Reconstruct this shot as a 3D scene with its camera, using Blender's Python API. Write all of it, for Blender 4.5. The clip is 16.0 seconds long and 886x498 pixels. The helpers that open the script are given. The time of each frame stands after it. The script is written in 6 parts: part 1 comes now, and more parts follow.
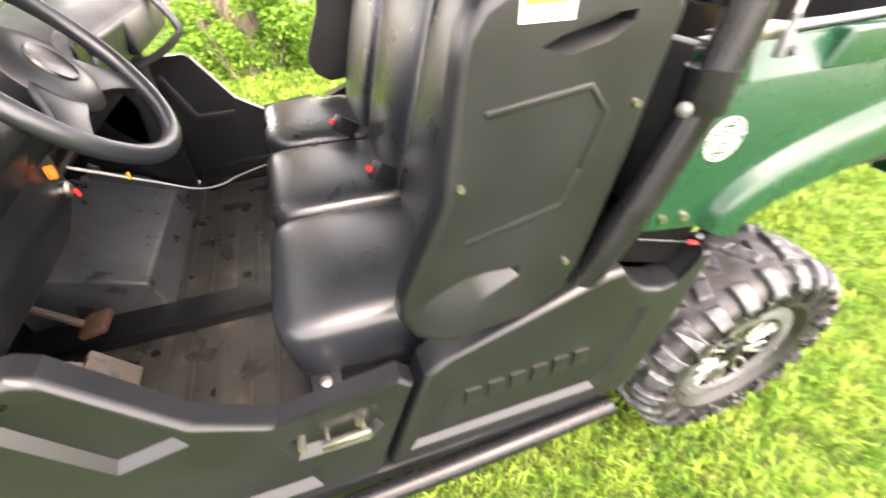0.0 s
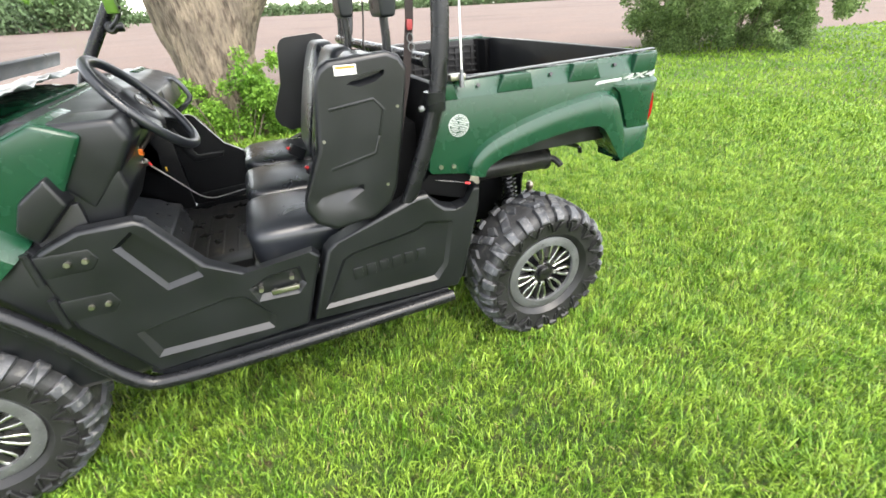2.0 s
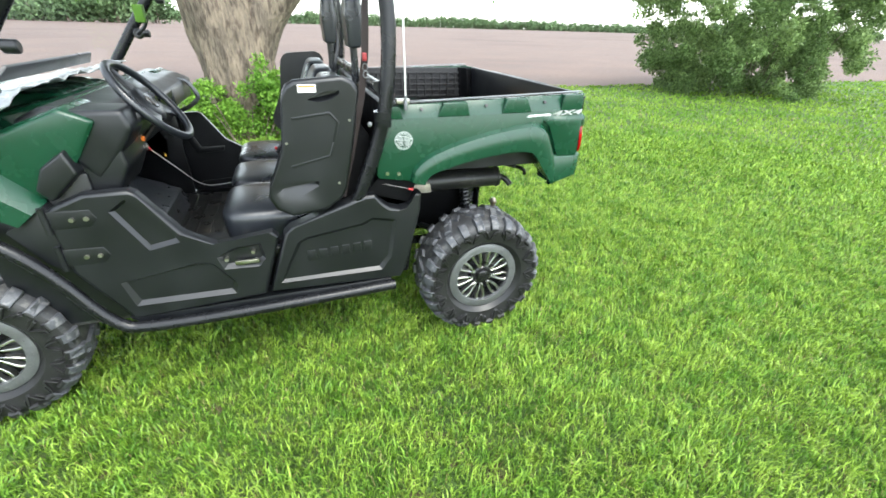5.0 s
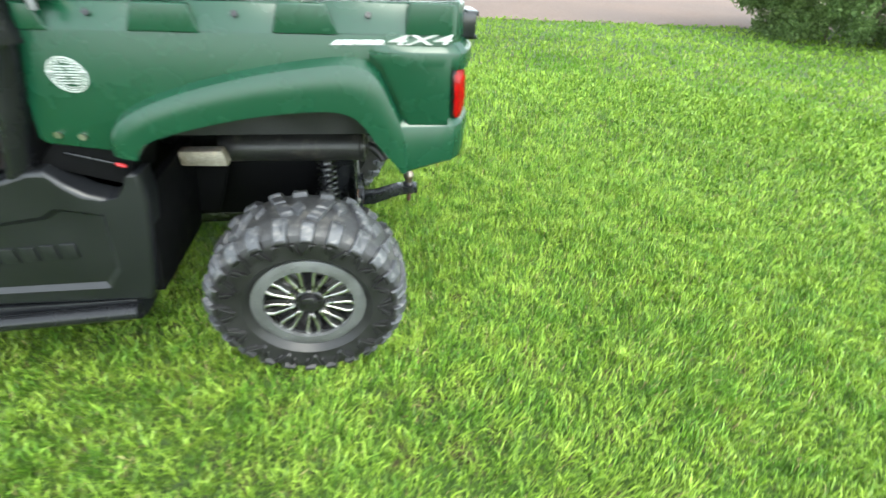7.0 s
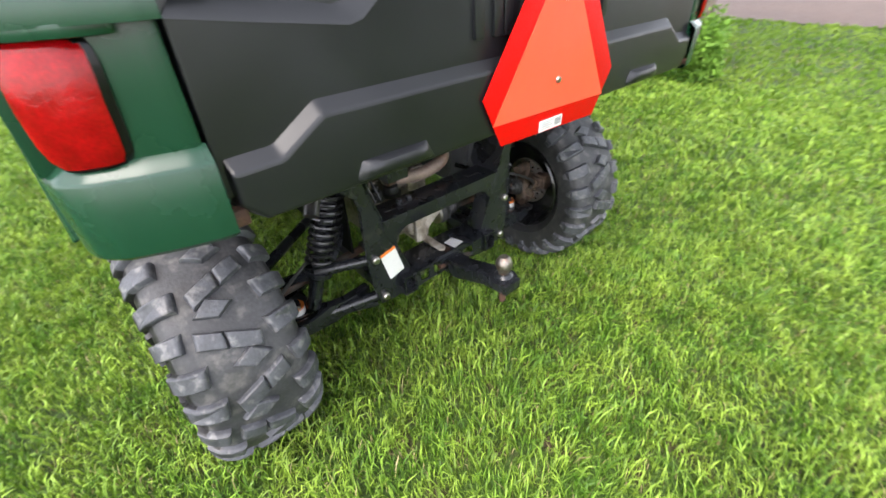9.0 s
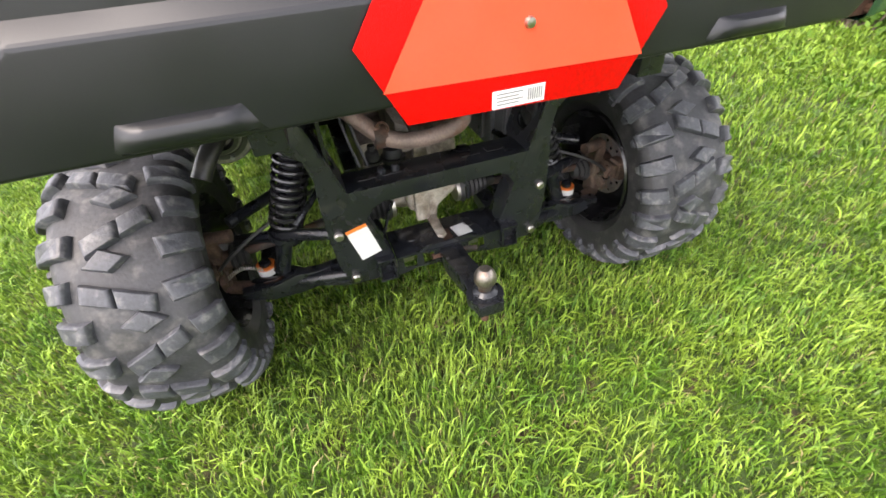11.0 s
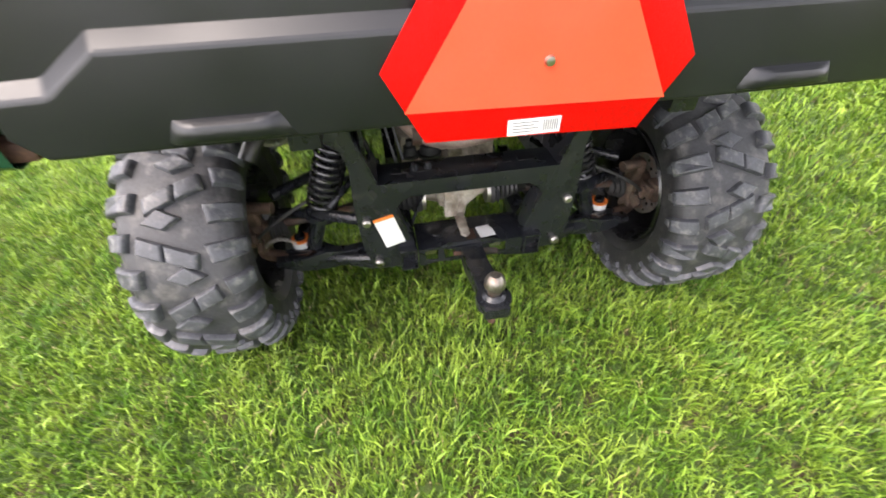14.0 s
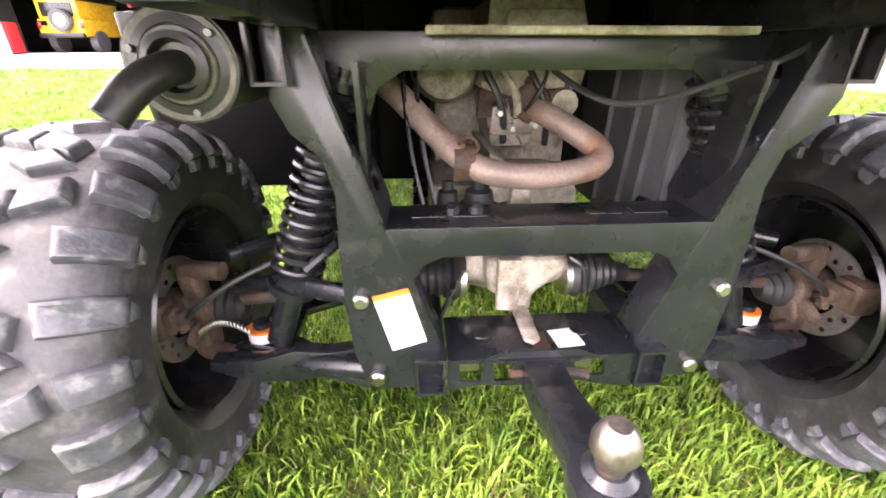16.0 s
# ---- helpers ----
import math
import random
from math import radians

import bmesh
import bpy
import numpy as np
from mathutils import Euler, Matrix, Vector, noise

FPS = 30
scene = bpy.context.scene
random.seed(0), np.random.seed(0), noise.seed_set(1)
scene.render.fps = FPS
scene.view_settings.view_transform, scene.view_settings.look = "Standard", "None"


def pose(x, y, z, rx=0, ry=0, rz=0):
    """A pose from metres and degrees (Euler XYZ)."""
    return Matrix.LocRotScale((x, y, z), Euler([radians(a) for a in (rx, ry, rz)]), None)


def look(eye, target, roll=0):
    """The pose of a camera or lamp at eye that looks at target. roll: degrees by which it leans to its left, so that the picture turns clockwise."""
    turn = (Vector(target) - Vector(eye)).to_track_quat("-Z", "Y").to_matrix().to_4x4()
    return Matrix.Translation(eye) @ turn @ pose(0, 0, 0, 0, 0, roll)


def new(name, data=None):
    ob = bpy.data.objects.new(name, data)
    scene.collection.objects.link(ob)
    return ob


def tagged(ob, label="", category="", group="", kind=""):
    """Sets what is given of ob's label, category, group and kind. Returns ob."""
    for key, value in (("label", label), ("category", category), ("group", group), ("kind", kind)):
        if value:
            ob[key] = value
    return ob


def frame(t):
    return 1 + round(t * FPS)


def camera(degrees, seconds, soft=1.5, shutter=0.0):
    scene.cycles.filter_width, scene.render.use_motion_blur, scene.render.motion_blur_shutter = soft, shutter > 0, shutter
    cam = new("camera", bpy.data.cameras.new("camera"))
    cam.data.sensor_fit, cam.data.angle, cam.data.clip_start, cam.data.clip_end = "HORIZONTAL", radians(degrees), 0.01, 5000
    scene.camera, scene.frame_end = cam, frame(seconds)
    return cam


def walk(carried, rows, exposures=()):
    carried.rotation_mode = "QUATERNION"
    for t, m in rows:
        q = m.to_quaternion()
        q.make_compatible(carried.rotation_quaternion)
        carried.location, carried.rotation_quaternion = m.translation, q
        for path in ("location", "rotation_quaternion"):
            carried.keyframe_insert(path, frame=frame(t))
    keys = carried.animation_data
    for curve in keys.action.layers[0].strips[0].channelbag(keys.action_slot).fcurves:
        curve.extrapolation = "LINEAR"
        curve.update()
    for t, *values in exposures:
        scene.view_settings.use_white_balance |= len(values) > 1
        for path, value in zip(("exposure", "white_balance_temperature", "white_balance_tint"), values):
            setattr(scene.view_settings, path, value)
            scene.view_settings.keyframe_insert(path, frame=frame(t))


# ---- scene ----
cam = camera(92.8, 16.0, soft=1.6, shutter=0.4)
PATH = [
    (0, (-1.061, -1.234, 1.38), (-0.571, 0.253, 0.135), -1.4),
    (0.5, (-1.073, -1.467, 1.388), (-0.3, -0.055, 0.202), 3.8),
    (1, (-1.061, -1.679, 1.425), (-0.403, -0.088, 0.406), 0.4),
    (1.5, (-0.99, -1.933, 1.444), (-0.416, -0.285, 0.466), 0.7),
    (2, (-1.035, -2.135, 1.454), (-0.412, -0.52, 0.452), -3.1),
    (2.5, (-1.087, -2.24, 1.468), (-0.506, -0.618, 0.454), -1.0),
    (3, (-1.0, -2.361, 1.568), (-0.47, -0.54, 0.933), 0.7),
    (3.2, (-0.956, -2.419, 1.544), (-0.444, -0.624, 0.828), -0.9),
    (5.3, (-0.809, -2.521, 1.509), (-0.174, -0.875, 0.568), 2.4),
    (5.5, (-0.722, -2.523, 1.465), (-0.041, -0.899, 0.517), 2.6),
    (6, (-0.462, -2.268, 1.423), (0.278, -0.718, 0.398), 5.2),
    (6.5, (-0.236, -2.045, 1.394), (0.427, -0.551, 0.241), 8.9),
    (7, (0.227, -1.88, 1.366), (0.55, -0.291, 0.195), 3.8),
    (7.5, (0.515, -1.597, 1.309), (0.782, -0.016, 0.114), 8.9),
    (8, (0.793, -1.319, 1.325), (0.677, 0.275, 0.122), 4.2),
    (8.5, (0.961, -1.098, 1.28), (0.161, 0.331, 0.132), 1.8),
    (9, (1.056, -0.723, 1.157), (-0.216, 0.32, 0.019), -2.7),
    (9.2, (1.077, -0.661, 1.154), (-0.265, 0.258, -0.011), -3.7),
    (11.3, (1.003, -0.23, 1.068), (-0.46, 0.141, -0.245), -4.3),
    (11.5, (0.999, -0.243, 1.072), (-0.472, 0.076, -0.244), -4.2),
    (12, (1.009, -0.256, 1.075), (-0.487, 0.009, -0.227), -4.5),
    (12.5, (1.026, -0.246, 1.085), (-0.478, 0.051, -0.199), -3.6),
    (13, (1.038, -0.255, 1.105), (-0.465, 0.055, -0.178), -2.5),
    (13.5, (1.088, -0.187, 1.131), (-0.455, -0.122, -0.14), -9.5),
    (14, (1.041, -0.192, 1.129), (-0.416, 0.041, -0.222), -1.5),
    (14.5, (0.903, -0.216, 0.979), (-0.305, 0.212, -0.556), 2.3),
    (15, (0.776, -0.17, 0.819), (-0.737, 0.121, -0.456), 0.5),
    (15.5, (0.709, -0.128, 0.765), (-1.053, 0.088, -0.156), 1.8),
    (16, (0.7, -0.164, 0.776), (-1.106, -0.049, -0.075), -0.0),
]
EXPOSURES = [(0, 2.98, 8000, 22), (0.5, 2.48, 8000, 23), (1, 2.14, 7800, 20), (1.5, 1.92, 7450, 13), (2, 1.88, 6950, 10), (3, 1.78, 6450, 6), (5.5, 1.78, 6400, 4), (7, 1.84, 6480, 1), (7.5, 1.85, 6520, 1), (8, 1.75, 6650, 3), (8.5, 1.62, 6650, 4), (9.2, 1.66, 6700, 18), (11.3, 1.82, 7050, 19), (14, 1.86, 7050, 20), (14.5, 1.9, 7050, 29), (15, 2.38, 7100, 33), (15.5, 3.08, 7150, 34), (16, 3.25, 7200, 32)]
walk(cam, [(t, look(eye, target, roll)) for t, eye, target, roll in PATH], EXPOSURES)
SKY, SUN = 0.15, 1.0
FIELD = 9.0
NEAR_BLADES, FAR_BLADES = 400000, 260000


# ---- world and light ----
world = bpy.data.worlds.new("overcast_sky")
scene.world = world
world.use_nodes = True
wn = world.node_tree
sky = wn.nodes.new("ShaderNodeTexSky")
sky.sky_type, sky.sun_disc = "NISHITA", False
sky.sun_elevation, sky.sun_rotation = radians(57), radians(157)
sky.air_density, sky.dust_density, sky.ozone_density = 1.0, 1.2, 1.0
pale = wn.nodes.new("ShaderNodeHueSaturation")
pale.inputs["Saturation"].default_value, pale.inputs["Value"].default_value = 0.34, 1.7
wn.links.new(sky.outputs[0], pale.inputs["Color"])
wn.links.new(pale.outputs[0], wn.nodes["Background"].inputs[0])
wn.nodes["Background"].inputs[1].default_value = SKY
sun = new("sun", bpy.data.lights.new("sun", "SUN"))
sun.data.energy, sun.data.angle, sun.data.color = SUN, radians(35), (1.0, 0.95, 0.87)
sun.matrix_world = look((5.0, -11.8, 20), (0, 0, 0))

# ---- materials ----


def material(name, base, rough=0.5, metal=0.0, vary=0.25, scale=12.0, fine=180.0, bump=0.15, second=None, patch=0.0,
             patch_scale=3.0, coat=0.0, spec=0.5, island=0.0, dist=0.002, stretch=None, wear=0.1):
    """Two scales of colour variation, a second colour in patches, and a fine relief."""
    m = bpy.data.materials.new(name)
    m.use_nodes = True
    t = m.node_tree
    n, link = t.nodes, t.links.new
    b = n["Principled BSDF"]
    b.inputs["Metallic"].default_value = metal
    b.inputs["Coat Weight"].default_value = coat
    b.inputs["Specular IOR Level"].default_value = spec
    where = n.new("ShaderNodeTexCoord").outputs["Object"]
    if stretch:
        longer = n.new("ShaderNodeVectorMath")
        longer.operation = "MULTIPLY"
        longer.inputs[1].default_value = stretch
        link(where, longer.inputs[0])
        where = longer.outputs[0]

    def noisy(size, detail=4.0):
        x = n.new("ShaderNodeTexNoise")
        x.inputs["Scale"].default_value, x.inputs["Detail"].default_value = size, detail
        link(where, x.inputs["Vector"])
        return x.outputs["Fac"]

    def ramp(fac, lo, hi, a, c):
        x = n.new("ShaderNodeMapRange")
        x.inputs[1].default_value, x.inputs[2].default_value = lo, hi
        x.inputs[3].default_value, x.inputs[4].default_value = a, c
        link(fac, x.inputs[0])
        return x.outputs[0]

    coarse, small = noisy(scale), noisy(fine, 3.0)
    mul = n.new("ShaderNodeMath")
    mul.operation = "MULTIPLY"
    link(ramp(coarse, 0.3, 0.7, 1 - vary, 1 + vary), mul.inputs[0])
    link(ramp(small, 0.3, 0.7, 1 - vary * 0.6, 1 + vary * 0.6), mul.inputs[1])
    value = mul.outputs[0]
    if island:
        g = n.new("ShaderNodeNewGeometry")
        more = n.new("ShaderNodeMath")
        more.operation = "MULTIPLY"
        link(value, more.inputs[0])
        link(ramp(g.outputs["Random Per Island"], 0, 1, 1 - island, 1 + island), more.inputs[1])
        value = more.outputs[0]
    colour = n.new("ShaderNodeMix")
    colour.data_type = "RGBA"
    colour.inputs[6].default_value = (*base, 1)
    colour.inputs[7].default_value = (*(second or base), 1)
    if second:
        link(ramp(noisy(patch_scale, 6.0), 0.62 - patch * 0.35, 0.75 - patch * 0.3, 0, 1), colour.inputs[0])
    else:
        colour.inputs[0].default_value = 0
    tint = n.new("ShaderNodeVectorMath")
    tint.operation = "SCALE"
    link(colour.outputs[2], tint.inputs[0])
    link(value, tint.inputs["Scale"])
    link(tint.outputs[0], b.inputs["Base Color"])
    link(ramp(coarse, 0.3, 0.7, max(rough - wear, 0.03), min(rough + wear, 1)), b.inputs["Roughness"])
    if bump:
        r = n.new("ShaderNodeBump")
        r.inputs["Strength"].default_value, r.inputs["Distance"].default_value = bump, dist
        link(small, r.inputs["Height"])
        link(r.outputs[0], b.inputs["Normal"])
    return m


GREEN = material("green_gloss_plastic", (0.0044, 0.0375, 0.0180), 0.27, vary=0.03, fine=300, bump=0.03, spec=0.5, wear=0.015)
BLACK = material("black_grained_plastic", (0.0058, 0.0066, 0.0082), 0.36, vary=0.2, scale=7, fine=900, bump=0.15, dist=0.0005, spec=0.52, wear=0.06)
BEDLINER = material("scuffed_black_bed_plastic", (0.016, 0.016, 0.017), 0.5, vary=0.3, scale=9, fine=300, bump=0.25, spec=0.3)
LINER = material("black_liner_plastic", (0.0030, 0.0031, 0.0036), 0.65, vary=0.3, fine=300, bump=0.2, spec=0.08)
FLOOR = material("dusty_black_floor_plastic", (0.054, 0.057, 0.062), 0.34, vary=0.35, second=(0.070, 0.064, 0.056), patch=0.16, patch_scale=9, fine=200, bump=0.3)
# Darker copy of the floor plastic; the footwell's shade is in its colour.
SHADEFLOOR = material("worn_floor_shade_tone", (0.026, 0.026, 0.0255), 0.32, vary=0.4, scale=9, second=(0.075, 0.062, 0.048), patch=0.10, patch_scale=16, fine=200, bump=0.35, wear=0.08)
VINYL = material("black_seat_vinyl", (0.0115, 0.0135, 0.0170), 0.30, vary=0.14, scale=6, fine=900, bump=0.3, dist=0.0005, spec=0.65, wear=0.05)
STEEL = material("black_powder_coated_steel", (0.0115, 0.0128, 0.0155), 0.27, vary=0.2, fine=250, bump=0.08, second=(0.030, 0.029, 0.028), patch=0.03, patch_scale=22, spec=0.52)
TUBE = material("black_painted_tube", (0.007, 0.0075, 0.009), 0.26, vary=0.15, bump=0.05, spec=0.35)
RUBBER = material("dusty_tyre_rubber", (0.053, 0.056, 0.064), 0.46, vary=0.3, scale=30, fine=160, bump=0.5, second=(0.13, 0.13, 0.13), patch=0.24, patch_scale=46)
# Dusty like the blocks, but darkened: shade between lugs painted into the colour.
GROOVE = material("dusty_shaded_groove", (0.034, 0.035, 0.038), 0.58, vary=0.35, scale=18, fine=130, bump=0.4, second=(0.080, 0.078, 0.075), patch=0.28, patch_scale=30)
LITPANEL = material("lit_inner_panel", (0.10, 0.105, 0.11), 0.45, vary=0.2, fine=200, bump=0.1)
INNERWALL = material("dusty_inner_sidewall", (0.022, 0.022, 0.0235), 0.5, vary=0.35, scale=18, fine=130, bump=0.4, second=(0.050, 0.048, 0.046), patch=0.25, patch_scale=30)
SIDEWALL = material("clean_tyre_sidewall", (0.011, 0.011, 0.0115), 0.45, vary=0.25, fine=160, bump=0.2, spec=0.45)
ALLOY = material("machined_alloy", (0.55, 0.55, 0.53), 0.28, metal=1.0, vary=0.15, bump=0.05)
RING = material("grey_beadlock_ring", (0.14, 0.145, 0.15), 0.42, metal=0.6, vary=0.15, bump=0.1)
GLOSSBLACK = material("gloss_black_rim", (0.010, 0.010, 0.011), 0.25, vary=0.1, bump=0.03)
ZINC = material("zinc_plated_steel", (0.42, 0.40, 0.36), 0.36, metal=1.0, vary=0.2, bump=0.08)
WORNBALL = material("worn_scratched_steel", (0.24, 0.215, 0.19), 0.36, metal=0.9, vary=0.3, scale=40, fine=200, second=(0.20, 0.14, 0.10), patch=0.3, patch_scale=30, bump=0.2)
RUST = material("rusty_steel", (0.080, 0.040, 0.025), 0.75, metal=0.2, vary=0.5, scale=25, second=(0.055, 0.046, 0.040), patch=0.45, patch_scale=14, bump=0.4)
ENGINE = material("grimy_engine_casting", (0.33, 0.29, 0.24), 0.65, metal=0.3, vary=0.3, scale=60, second=(0.13, 0.11, 0.085), patch=0.35, patch_scale=12, bump=0.5)
KNUCKLE = material("dark_rusty_casting", (0.085, 0.052, 0.036), 0.8, metal=0.1, vary=0.5, scale=25, second=(0.10, 0.075, 0.055), patch=0.25, patch_scale=18, bump=0.4)
ROTOR = material("worn_brake_steel", (0.17, 0.155, 0.14), 0.48, metal=0.5, vary=0.3, scale=40, second=(0.18, 0.11, 0.075), patch=0.3, patch_scale=40, bump=0.1)
PIPE = material("heat_stained_exhaust_pipe", (0.27, 0.20, 0.17), 0.6, metal=0.4, vary=0.25, scale=14, second=(0.23, 0.125, 0.08), patch=0.3, patch_scale=13, bump=0.25)
MUFFLER = material("dark_coated_muffler", (0.018, 0.018, 0.018), 0.38, metal=0.1, vary=0.3, second=(0.05, 0.045, 0.04), patch=0.12, patch_scale=18, bump=0.15)
MUFFLEREND = material("dusty_olive_plate", (0.075, 0.074, 0.060), 0.5, metal=0.2, vary=0.35, scale=20, second=(0.12, 0.11, 0.09), patch=0.3, patch_scale=25, bump=0.2)
CAST = material("dusty_cast_aluminium", (0.40, 0.36, 0.30), 0.6, metal=0.4, vary=0.3, scale=30, second=(0.20, 0.16, 0.12), patch=0.35, patch_scale=16, bump=0.4)
ORANGE = material("fluorescent_orange_sheet", (0.86, 0.080, 0.032), 0.45, vary=0.05, bump=0.02)
RED = material("red_reflective_border", (0.56, 0.004, 0.002), 0.42, vary=0.16, scale=260, fine=700, bump=0.4, spec=0.12)
LENS = material("red_lamp_lens", (0.46, 0.003, 0.006), 0.14, vary=0.30, scale=34, fine=240, bump=0.25, coat=0.2)
FILM = material("milky_plastic_film", (0.42, 0.44, 0.45), 0.22, vary=0.12, scale=14, bump=0.05)
WHITE = material("white_printed_label", (0.66, 0.655, 0.63), 0.4, vary=0.05, bump=0.02)
LABELRED = material("orange_label_band", (0.80, 0.20, 0.03), 0.4, vary=0.05, bump=0.0)
GREYINK = material("grey_print", (0.20, 0.20, 0.20), 0.5, vary=0.05, bump=0.0)
SILVER = material("silver_decal", (0.62, 0.64, 0.66), 0.3, metal=0.5, vary=0.08, bump=0.0)
BELT = material("brown_black_belt_webbing", (0.016, 0.010, 0.0095), 0.75, vary=0.2, fine=600, bump=0.4)
BUTTON = material("red_button", (0.45, 0.02, 0.025), 0.4, vary=0.05, bump=0.0)
CLIPRED = material("dull_red_plastic", (0.22, 0.02, 0.022), 0.5, vary=0.1, bump=0.0)
YELLOW = material("yellow_strap", (0.70, 0.42, 0.03), 0.7, vary=0.25, fine=400, bump=0.4)
CORD = material("white_fibreglass_rod", (0.62, 0.62, 0.60), 0.4, vary=0.05, bump=0.0)
SPRING = material("gloss_black_spring", (0.016, 0.016, 0.017), 0.22, vary=0.2, bump=0.05)
BOOT = material("black_rubber_boot", (0.02, 0.02, 0.02), 0.5, vary=0.3, bump=0.15)
BARK = material("grey_brown_bark", (0.175, 0.140, 0.105), 0.9, vary=0.4, scale=7, fine=30, bump=1.0, second=(0.080, 0.060, 0.045), patch=0.38, patch_scale=20, dist=0.04, stretch=(1.0, 1.0, 0.30))
SOIL = material("tilled_field_soil", (0.122, 0.084, 0.068), 0.95, vary=0.18, scale=0.35, fine=6, bump=0.6, second=(0.092, 0.062, 0.050), patch=0.3, patch_scale=0.06, dist=0.05)
GRAVEL = material("pale_gravel", (0.42, 0.41, 0.39), 0.95, vary=0.2, scale=2, fine=60, bump=0.6, dist=0.01)
TURF = material("lawn_turf", (0.045, 0.085, 0.014), 0.95, vary=0.45, scale=1.7, fine=70, bump=0.8, second=(0.060, 0.045, 0.022), patch=0.25, patch_scale=9, dist=0.01)
BARNWALL = material("white_metal_siding", (0.72, 0.72, 0.70), 0.5, vary=0.08, bump=0.05)
DARK = material("shaded_interior", (0.02, 0.02, 0.022), 0.8, vary=0.2)
JEEPYELLOW = material("yellow_car_paint", (0.62, 0.36, 0.02), 0.3, vary=0.05, bump=0.0, coat=0.4)


def leafy(name, base, second, rough=0.5, through_light=0.35, island=0.35, blend=0.3, size=0.9):
    """Thin leaves or blades: reflected and transmitted light, each island its own tone."""
    m = bpy.data.materials.new(name)
    m.use_nodes = True
    t = m.node_tree
    n, link = t.nodes, t.links.new
    b, out = n["Principled BSDF"], n["Material Output"]
    g = n.new("ShaderNodeNewGeometry")
    big = n.new("ShaderNodeTexNoise")
    big.inputs["Scale"].default_value, big.inputs["Detail"].default_value = size, 3.0
    link(n.new("ShaderNodeTexCoord").outputs["Object"], big.inputs["Vector"])
    add = n.new("ShaderNodeMath")
    add.operation = "ADD"
    span = n.new("ShaderNodeMapRange")
    span.inputs[1].default_value, span.inputs[2].default_value = 0.33, 0.67
    link(big.outputs["Fac"], span.inputs[0])
    link(span.outputs[0], add.inputs[0])
    wide = n.new("ShaderNodeMapRange")
    wide.inputs[3].default_value, wide.inputs[4].default_value = -blend, blend
    link(g.outputs["Random Per Island"], wide.inputs[0])
    link(wide.outputs[0], add.inputs[1])
    mix = n.new("ShaderNodeMix")
    mix.data_type = "RGBA"
    mix.inputs[6].default_value, mix.inputs[7].default_value = (*base, 1), (*second, 1)
    link(add.outputs[0], mix.inputs[0])
    tone = n.new("ShaderNodeMapRange")
    tone.inputs[3].default_value, tone.inputs[4].default_value = 1 - island, 1 + island
    link(g.outputs["Random Per Island"], tone.inputs[0])
    tint = n.new("ShaderNodeVectorMath")
    tint.operation = "SCALE"
    link(mix.outputs[2], tint.inputs[0])
    link(tone.outputs[0], tint.inputs["Scale"])
    link(tint.outputs[0], b.inputs["Base Color"])
    b.inputs["Roughness"].default_value = rough
    b.inputs["Specular IOR Level"].default_value = 0.22
    tr = n.new("ShaderNodeBsdfTranslucent")
    link(tint.outputs[0], tr.inputs["Color"])
    both = n.new("ShaderNodeMixShader")
    both.inputs[0].default_value = through_light
    link(b.outputs[0], both.inputs[1])
    link(tr.outputs[0], both.inputs[2])
    link(both.outputs[0], out.inputs["Surface"])
    return m


GRASS = leafy("grass_blades", (0.087, 0.200, 0.019), (0.240, 0.360, 0.049), blend=0.38, island=0.42, size=9.0, rough=0.36, through_light=0.20)
FARGRASS = leafy("far_grass_blades", (0.113, 0.232, 0.022), (0.240, 0.360, 0.052), blend=0.24, island=0.20, size=0.8, rough=0.5, through_light=0.30)
STRAW = leafy("dry_grass", (0.30, 0.26, 0.11), (0.42, 0.36, 0.19), blend=0.4, island=0.3)
LEAF = leafy("green_leaves", (0.045, 0.12, 0.018), (0.12, 0.24, 0.03))
BRIGHTLEAF = leafy("fresh_shrub_leaves", (0.085, 0.21, 0.025), (0.19, 0.34, 0.05))
BUSHLEAF = leafy("bush_leaves", (0.092, 0.155, 0.050), (0.195, 0.280, 0.100), through_light=0.42, size=0.6)
# Far leaves greyed and paled: distance haze mixed into the base colours.
FARLEAF = leafy("hazed_far_foliage", (0.085, 0.140, 0.065), (0.125, 0.190, 0.090), through_light=0.1, size=0.1, rough=0.9)

GLASS = bpy.data.materials.new("clear_windscreen")
GLASS.use_nodes = True
gn = GLASS.node_tree
clear, shine, mixg = (gn.nodes.new("ShaderNodeBsdf" + k) if k in ("Transparent", "Glossy") else gn.nodes.new(k) for k in ("Transparent", "Glossy", "ShaderNodeMixShader"))
shine.inputs["Roughness"].default_value = 0.08
mixg.inputs[0].default_value = 0.06
gn.links.new(clear.outputs[0], mixg.inputs[1])
gn.links.new(shine.outputs[0], mixg.inputs[2])
gn.links.new(mixg.outputs[0], gn.nodes["Material Output"].inputs["Surface"])

# ---- mesh helpers ----


def as_mesh(name, bm, mat, smooth=True):
    bmesh.ops.recalc_face_normals(bm, faces=bm.faces)
    me = bpy.data.meshes.new(name)
    for f in bm.faces:
        f.smooth = smooth
    bm.edges.index_update()
    folds = [e.index for e in bm.edges if not e.smooth]
    bm.to_mesh(me)
    bm.free()
    if smooth:
        me.set_sharp_from_angle(angle=radians(35))
        for k in folds:
            me.edges[k].use_edge_sharp = True
    me.materials.append(mat)
    return me


